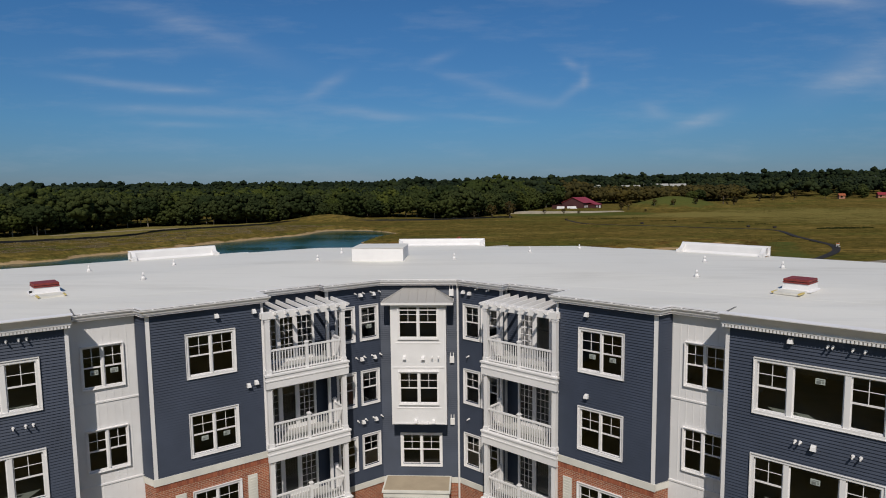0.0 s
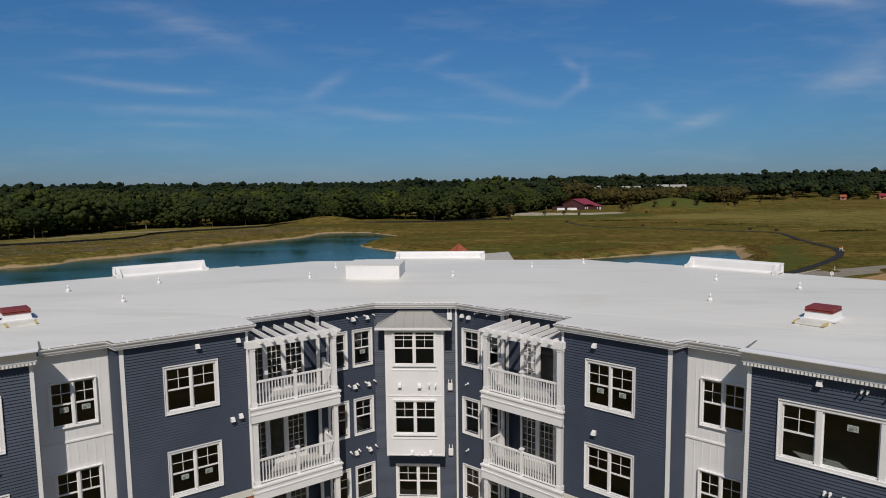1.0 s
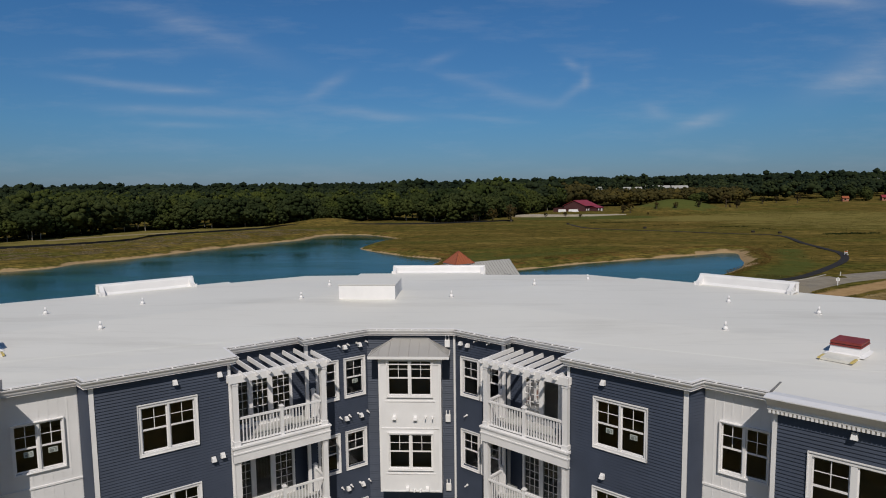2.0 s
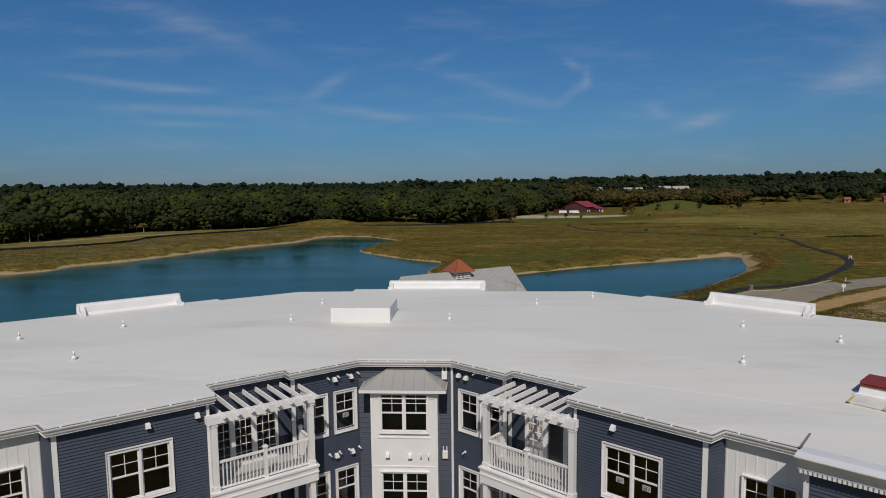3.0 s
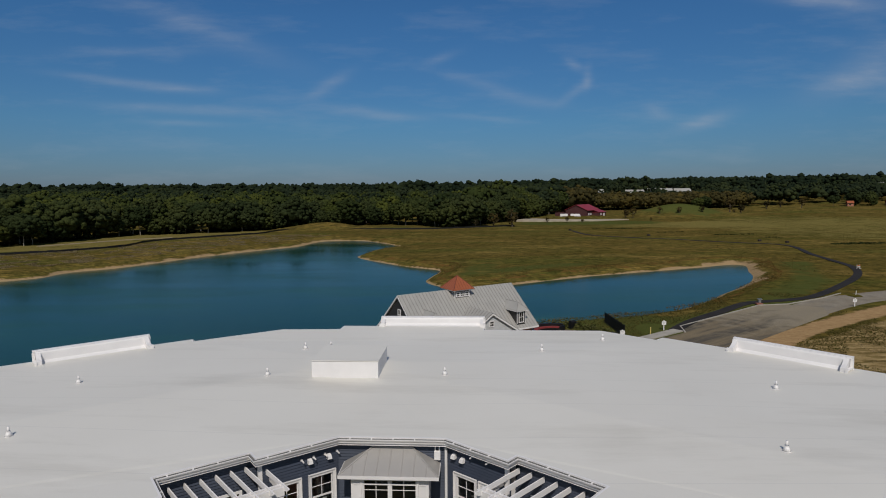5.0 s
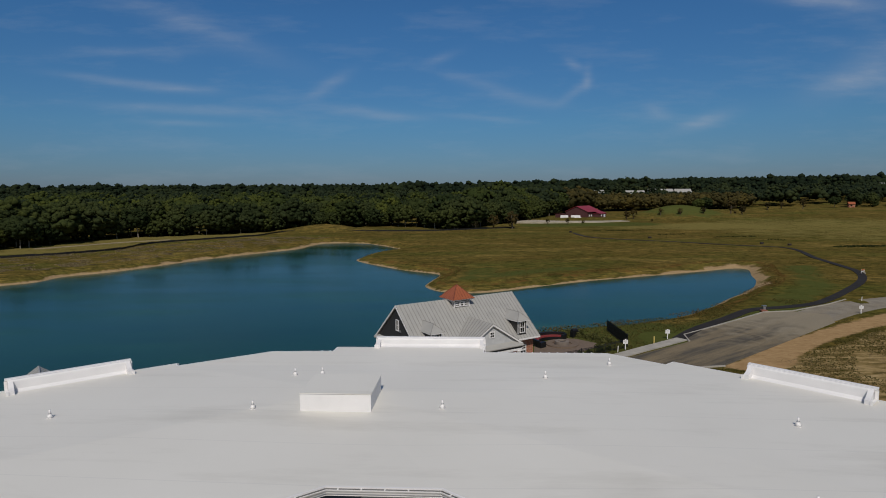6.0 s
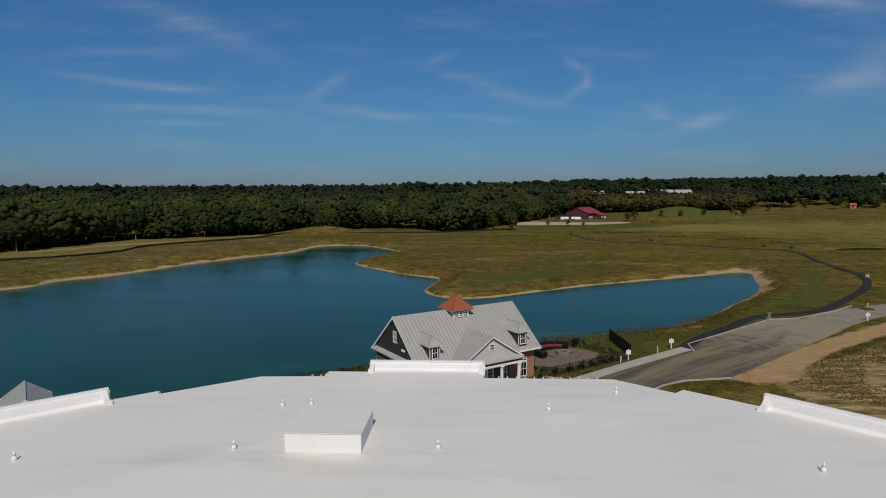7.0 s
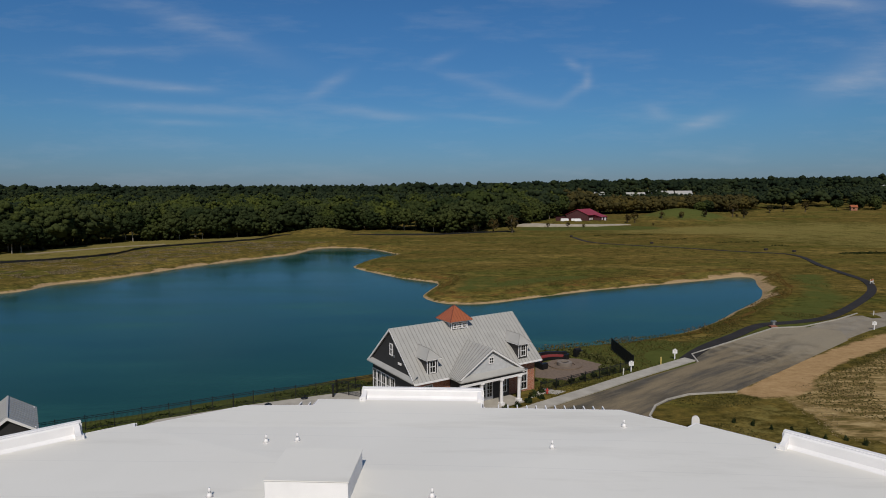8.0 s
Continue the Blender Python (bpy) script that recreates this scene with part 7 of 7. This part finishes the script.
# ---- patio behind the clubhouse ----
flat("patio", PATIO, 0.06, STONE, "buff paved patio with a round fire pit", "patio")
flat("patio_path", [(12.6, 53.2), (14.6, 56.8), (16.0, 56.0), (17.2, 55.6), (16.0, 54.5), (14.8, 55.0)], 0.05, CONCRETE, "narrow concrete path from the pavement", "path")
pit = thing("fire_pit", "round stone fire pit on the patio", "fire pit", pose(19.3, 66.0, 0.06))
for name, r0, r1, h, mt in (("step", 1.35, 2.3, 0.16, STONE), ("wall", 0.55, 1.0, 0.5, simple("brown_pit_stone", (0.21, 0.17, 0.14), 0.9)), ("bowl", 0.05, 0.55, 0.3, BLACK)):
    bm = bmesh.new()
    k = 28
    ring = [[bm.verts.new((r * math.cos(2 * math.pi * i / k), r * math.sin(2 * math.pi * i / k), z)) for i in range(k)] for r, z in ((r1, 0), (r1, h), (r0, h), (r0, 0))]
    for a in range(3):
        for i in range(k):
            bm.faces.new((ring[a][i], ring[a][(i + 1) % k], ring[a + 1][(i + 1) % k], ring[a + 1][i]))
    part(name, bm, mt, pit)


def arc_block(bm, r0, r1, z0, z1, a0, a1, k=14):
    rows = []
    for i in range(k + 1):
        a = math.radians(a0 + (a1 - a0) * i / k)
        rows.append([bm.verts.new((r * math.cos(a), r * math.sin(a), z)) for r, z in ((r0, z0), (r1, z0), (r1, z1), (r0, z1))])
    for p, q in zip(rows, rows[1:]):
        for j in range(4):
            bm.faces.new((p[j], p[(j + 1) % 4], q[(j + 1) % 4], q[j]))
    bm.faces.new(rows[0])
    bm.faces.new(rows[-1][::-1])


sofa = thing("curved_sofa", "curved black outdoor sofa with red cushions", "sofa", pose(18.6, 66.2, 0.06))
for name, mt, args in (("frame", BLACK, (2.5, 3.5, 0.0, 0.42, 60, 215)), ("backrest", BLACK, (3.2, 3.55, 0.42, 0.95, 60, 215)), ("cushion", CUSHION, (2.5, 3.2, 0.42, 0.58, 66, 140)), ("cushion", CUSHION, (2.5, 3.2, 0.42, 0.58, 142, 209))):
    bm = bmesh.new()
    arc_block(bm, *args)
    part(name, bm, mt, sofa)
for a0, a1 in ((55, 64), (211, 222)):
    bm = bmesh.new()
    arc_block(bm, 2.4, 3.55, 0, 0.75, a0, a1, 4)
    part("armrest", bm, BLACK, sofa)
grill = thing("covered_grill", "black covered grill on the lake side lawn", "grill", pose(22.0, 70.3, 0.03, 0, 0, 30))
bm = bmesh.new()
box(bm, -0.5, 0.5, -0.3, 0.3, 0, 0.85)
tube(bm, (-0.45, 0, 0.9), (0.45, 0, 0.9), 0.32, n=12)
part("cover", bm, BLACK, grill)
bm = bmesh.new()
box(bm, 0.5, 0.9, -0.25, 0.25, 0.75, 0.82)
part("side_shelf", bm, BLACK, grill)
bm = bmesh.new()
tube(bm, (0, 0, 0), (0, 0, 0.5), 0.11, 0.10, n=10)
tube(bm, (0, 0, 0.5), (0, 0, 0.66), 0.13, 0.03, n=10)
tube(bm, (-0.2, 0, 0.35), (0.2, 0, 0.35), 0.06, n=8)
single("fire_hydrant", bm, simple("red_hydrant_paint", (0.45, 0.04, 0.03), 0.5), "small red fire hydrant beside the path", "hydrant", pose(14.9, 54.9, 0))

# terrace things
for x, y in ((-16.6, 52.0), (-13.0, 54.0)):
    t = thing("umbrella_stand", "dark round umbrella base on the terrace", "umbrella stand", pose(x, y, 0.05), "umbrella stands on the terrace")
    bm = bmesh.new()
    tube(bm, (0, 0, 0), (0, 0, 0.1), 0.42, 0.36, n=16)
    part("base", bm, BLACK, t)
    bm = bmesh.new()
    tube(bm, (0, 0, 0.1), (0, 0, 0.4), 0.05, n=8)
    part("sleeve", bm, BLACK, t)
t = thing("bollard_lamp", "black bollard lamp on the terrace", "bollard lamp", pose(-9.8, 54.4, 0.05))
bm = bmesh.new()
box(bm, -0.1, 0.1, -0.1, 0.1, 0, 1.2)
part("post", bm, BLACK, t)
bm = bmesh.new()
box(bm, -0.14, 0.14, -0.14, 0.14, 1.2, 1.5)
part("lantern", bm, BLACK, t)


def pavilion():
    h = thing("pavilion", "open pavilion with grey metal gable roof", "pavilion", pose(-35.4, 38.2, 0.0, 0, 0, 33.9))
    W2, D, E, R = 2.24, 6.6, 2.6, 4.2
    slopes = []
    bm = bmesh.new()
    for s in (-1, 1):
        a, b, c, d = (s * W2, -0.2, E), (s * W2, D, E), (0, D, R), (0, -0.2, R)
        face(bm, [a, b, c, d])
        face(bm, [(p[0], p[1], p[2] - 0.12) for p in (d, c, b, a)])
        slopes.append((a, b, c, d))
    box(bm, -0.08, 0.08, -0.2, D, R - 0.03, R + 0.04)
    roof = part("roof", bm, CLUB_ROOF, h)
    for slope in slopes:
        seams(roof, *slope, 10)
    for s in (-1, 1):
        p = [Vector((s * (W2 + 0.03), -0.27, E)), Vector((0, -0.27, R + 0.03)), Vector((0, -0.27, R - 0.25)), Vector((s * (W2 - 0.2), -0.27, E - 0.1))]
        rake_board(h, p, (0, 0.07, 0))
    bm = bmesh.new()
    face(bm, [(-W2 + 0.3, 0.0, E - 0.05), (W2 - 0.3, 0.0, E - 0.05), (0, 0.0, R - 0.15)])
    face(bm, [(-W2 + 0.3, 0.08, E - 0.05), (0, 0.08, R - 0.15), (W2 - 0.3, 0.08, E - 0.05)])
    part("gable_board", bm, DARK, h)
    for x in (-1.95, 1.95):
        for y in (0.2, D - 0.3):
            bm = bmesh.new()
            box(bm, x - 0.12, x + 0.12, y - 0.12, y + 0.12, 0, E + 0.2)
            part("post", bm, WHITE, h)
        bm = bmesh.new()
        box(bm, x - 0.1, x + 0.1, 0, D, E - 0.25, E - 0.02)
        part("beam", bm, WHITE, h)


pavilion()


# ---- planting ----
def shrub_mesh(seed, r, h, material, n=240, size=0.16, grassy=False):
    gen = np.random.default_rng(seed)
    d = gen.normal(size=(n, 3))
    d[:, 2] = np.abs(d[:, 2])
    d /= np.linalg.norm(d, axis=1, keepdims=True)
    c = d * gen.uniform(0.55, 1.0, (n, 1)) * np.array([r, r, h]) * (0.8 + 0.3 * np.sin(d[:, :1] * 5 + seed))
    nrm = d + gen.normal(size=d.shape) * (0.9 if grassy else 0.45)
    return leaf_cloud("shrub", c, nrm, gen.uniform(0.6, 1.4, n) * size, material, gen, 2.6 if grassy else 1.0)


GRASSY = [shrub_mesh(i, 0.8, 0.95, SHRUB, 260, 0.16, True) for i in range(3)]
BUSHY = [shrub_mesh(i + 7, 0.55, 0.8, LEAF, 260, 0.17) for i in range(3)]
rng = random.Random(5)
for x, y, s in ((20.6, 71.2, 1.1), (22.8, 70.2, 1.2), (23.8, 69.0, 1.0), (24.6, 68.0, 1.3), (19.4, 71.8, 0.9), (24.0, 63.9, 1.0), (25.6, 66.9, 1.1), (17.5, 71.2, 1.0), (26.4, 66.6, 0.8), (16.4, 70.4, 1.0), (21.6, 72.6, 0.9)):
    ob = tagged(new("ornamental_grass", rng.choice(GRASSY)), "tawny ornamental grass clump by the patio", "grass clump", "grasses round the patio")
    ob.matrix_basis = pose(x, y, 0.0, 0, 0, rng.uniform(0, 360)) @ Matrix.Scale(s * 0.85, 4)
for x, y, s in ((13.2, 54.0, 1.0), (13.9, 53.2, 0.8), (10.9, 50.9, 0.8), (9.4, 49.9, 0.8), (12.4, 52.2, 1.0), (14.3, 55.4, 0.9), (16.6, 57.8, 0.9), (18.6, 58.8, 1.0), (20.3, 60.0, 1.0), (21.9, 61.1, 0.9), (23.6, 62.2, 1.0), (25.1, 63.0, 0.9), (12.2, 51.9, 0.7), (15.2, 58.6, 0.8), (-6.6, 56.6, 1.0)):
    ob = tagged(new("shrub", rng.choice(BUSHY)), "rounded green shrub in a planting bed", "shrub", "shrubs round the clubhouse")
    ob.matrix_basis = pose(x, y, 0.0, 0, 0, rng.uniform(0, 360)) @ Matrix.Scale(s, 4)
for i in range(14):
    ob = tagged(new("young_shrub", rng.choice(BUSHY)), "dark young shrub in a row on the lawn", "shrub", "shrub row on the lawn")
    ob.matrix_basis = pose(32.2 + i * 1.35 + rng.uniform(-0.2, 0.2), 45.6 - i * 0.82 + rng.uniform(-0.3, 0.3), 0.0, 0, 0, rng.uniform(0, 360)) @ Matrix.Diagonal((0.42, 0.42, rng.uniform(0.55, 0.95), 1))


def scatter(name, count, region, material, size, label, seed, aspect=1.0, lift=0.1, keep=None, flatness=0.6):
    """Small blades or chips strewn over a stretch of ground."""
    gen = np.random.default_rng(seed)
    x0, x1, y0, y1 = region
    X, Y = gen.uniform(x0, x1, count * 6), gen.uniform(y0, y1, count * 6)
    k = keep(X, Y)
    X, Y = X[k][:count], Y[k][:count]
    n = len(X)
    c = np.stack([X, Y, land_height(X, Y) + lift], 1)
    nrm = gen.normal(size=(n, 3)) * flatness
    nrm[:, 2] += 0.5
    me = leaf_cloud(name, c, nrm, gen.uniform(0.5, 1.5, n) * size, material, gen, aspect)
    tagged(new(name, me), label, "ground cover", kind="stuff")


DITCHES = [(111, 262, 7, 1.3), (129.6, 245, 7.5, 1.3), (141, 228.5, 4.5, 1.2), (157, 199.6, 12, 3.2), (97, 289, 16, 1.6), (140, 246, 4, 0.9)]
PAVED = [(5.4, 46.0), (36.6, 69.2), (38, 67.4), (6.8, 44.2)]


def clumpy(X, Y, s, cut):
    return np.array([noise.noise(Vector((x * s, y * s, 3.7))) for x, y in zip(X, Y)]) > cut


def off_ways(X, Y):
    d = poly_distance(SHORE, X, Y)
    return (d > 3.5) & (poly_distance(FOOTPATH, X, Y) > 0.4) & (poly_distance(ROAD, X, Y) > 0.5) & (poly_distance(GRAVEL_EDGE, X, Y) > 0.3)


STRAW = leaf_material("dry_straw", (0.15, 0.117, 0.06), (0.29, 0.225, 0.125))
WEED = leaf_material("meadow_weeds", (0.098, 0.080, 0.022), (0.16, 0.125, 0.036))
RUSTY_WEED = leaf_material("rusty_shore_weeds", (0.09, 0.05, 0.015), (0.17, 0.105, 0.03))
scatter("straw_mulch", 42000, (-165, -45, 120, 268), STRAW, 0.24, "pale straw and stones on the lake bank", 3, 0.8, 0.06,
        lambda X, Y: (poly_distance(BANK, X, Y) < 2) & (poly_distance(SHORE, X, Y) > 5) & clumpy(X, Y, 0.25, 0.08), 0.3)
scatter("dry_stubble", 22000, (40, 130, 28, 96), leaf_material("bleached_stubble", (0.19, 0.14, 0.07), (0.36, 0.27, 0.15)), 0.09, "dry straw stubble on the bare field", 4, 1.2, 0.03,
        lambda X, Y: (poly_distance(DRY_FIELD, X, Y) < 1) & clumpy(X, Y, 0.16, -0.02), 0.35)
scatter("field_weeds", 3000, (40, 130, 28, 96), leaf_material("dark_field_weeds", (0.080, 0.066, 0.022), (0.14, 0.11, 0.038)), 0.06, "dark green weeds on the dry field", 14, 1.2, 0.05,
        lambda X, Y: (poly_distance(DRY_FIELD, X, Y) < 2) & clumpy(X, Y, 0.13, -0.02), 0.4)
scatter("ditch_sedge", 5000, (75, 175, 190, 300), leaf_material("dark_sedge", (0.016, 0.026, 0.008), (0.045, 0.055, 0.016)), 0.45, "dark green sedge in shallow ditches", 15, 1.0, 0.15,
        lambda X, Y: np.minimum.reduce([((X - cx) / rx) ** 2 + ((Y - cy - 0.1 * (X - cx)) / ry) ** 2 for cx, cy, rx, ry in DITCHES]) < 1, 0.4)
scatter("meadow_weeds", 60000, (-60, 330, 118, 380), WEED, 0.17, "tufted olive meadow weeds", 6, 1.3, 0.05,
        lambda X, Y: off_ways(X, Y) & clumpy(X, Y, 0.05, 0.0), 0.3)
scatter("shore_weeds", 22000, (-30, 105, 74, 165), RUSTY_WEED, 0.11, "rusty brown weeds along the shore", 8, 1.6, 0.06,
        lambda X, Y: (np.abs(poly_distance(SHORE, X, Y) - 4.4) < 1.8) & clumpy(X, Y, 0.2, -0.1), 0.4)
scatter("bank_grass", 9000, (-60, 4, 36, 80), leaf_material("bank_grass_blades", (0.035, 0.052, 0.012), (0.095, 0.115, 0.028)), 0.20, "tufted green grass on the bank below the fence", 21, 2.0, 0.05,
        lambda X, Y: (np.abs(poly_distance(SHORE, X, Y) - 8.6) < 2.4) & (poly_distance(TERRACE, X, Y) > 0.5) & clumpy(X, Y, 0.35, -0.12), 0.9)
scatter("lawn_tufts", 30000, (12, 75, 34, 110), leaf_material("lawn_blades", (0.060, 0.057, 0.015), (0.14, 0.115, 0.035)), 0.10, "uneven lawn tufts beside the road", 9, 1.6, 0.03,
        lambda X, Y: off_ways(X, Y) & (poly_distance(DIRT, X, Y) > 0.5) & (poly_distance(PATIO, X, Y) > 0.3) & (poly_distance(PAVED, X, Y) > 0.2) & clumpy(X, Y, 0.1, -0.1), 0.4)


# ---- distant buildings ----
def far_house(x, y, w, d, h, roof, turn, label, wall):
    z = float(land_height(np.array([x]), np.array([y]))[0])
    t = thing("far_house", label, "house", pose(x, y, z, 0, 0, turn), "houses far behind the meadow")
    bm = bmesh.new()
    box(bm, 0.3, w - 0.3, 0.3, d - 0.3, 0, h)
    part("wall", bm, wall, t)
    bm = bmesh.new()
    gable_roof(bm, 0, w, 0, d, h, h + d * 0.3, 0.3, 0.2)
    part("roof", bm, roof, t)
    for k in range(int(w // 4)):
        bm = bmesh.new()
        box(bm, 1.5 + k * 4, 2.7 + k * 4, 0.22, 0.31, 1.0, 2.4)
        part("window", bm, DARK_GLASS, t)


far_house(337, 472, 5, 5, 3, COPPER, -20, "small brick house with orange roof by the woods", BRICK)
far_house(369, 471, 6, 6, 3, RED_ROOF, -20, "small brick house with red roof by the woods", BRICK)
for x, y, w, hh in ((184, 700, 18, 6), (228, 700, 22, 5.0), (262, 722, 30, 5.5), (300, 735, 20, 4.5), (520, 690, 30, 8)):
    far_house(x, y, w, 14, hh, CLUB_ROOF, -8, "pale long building rising among distant trees", GREY_WALL)
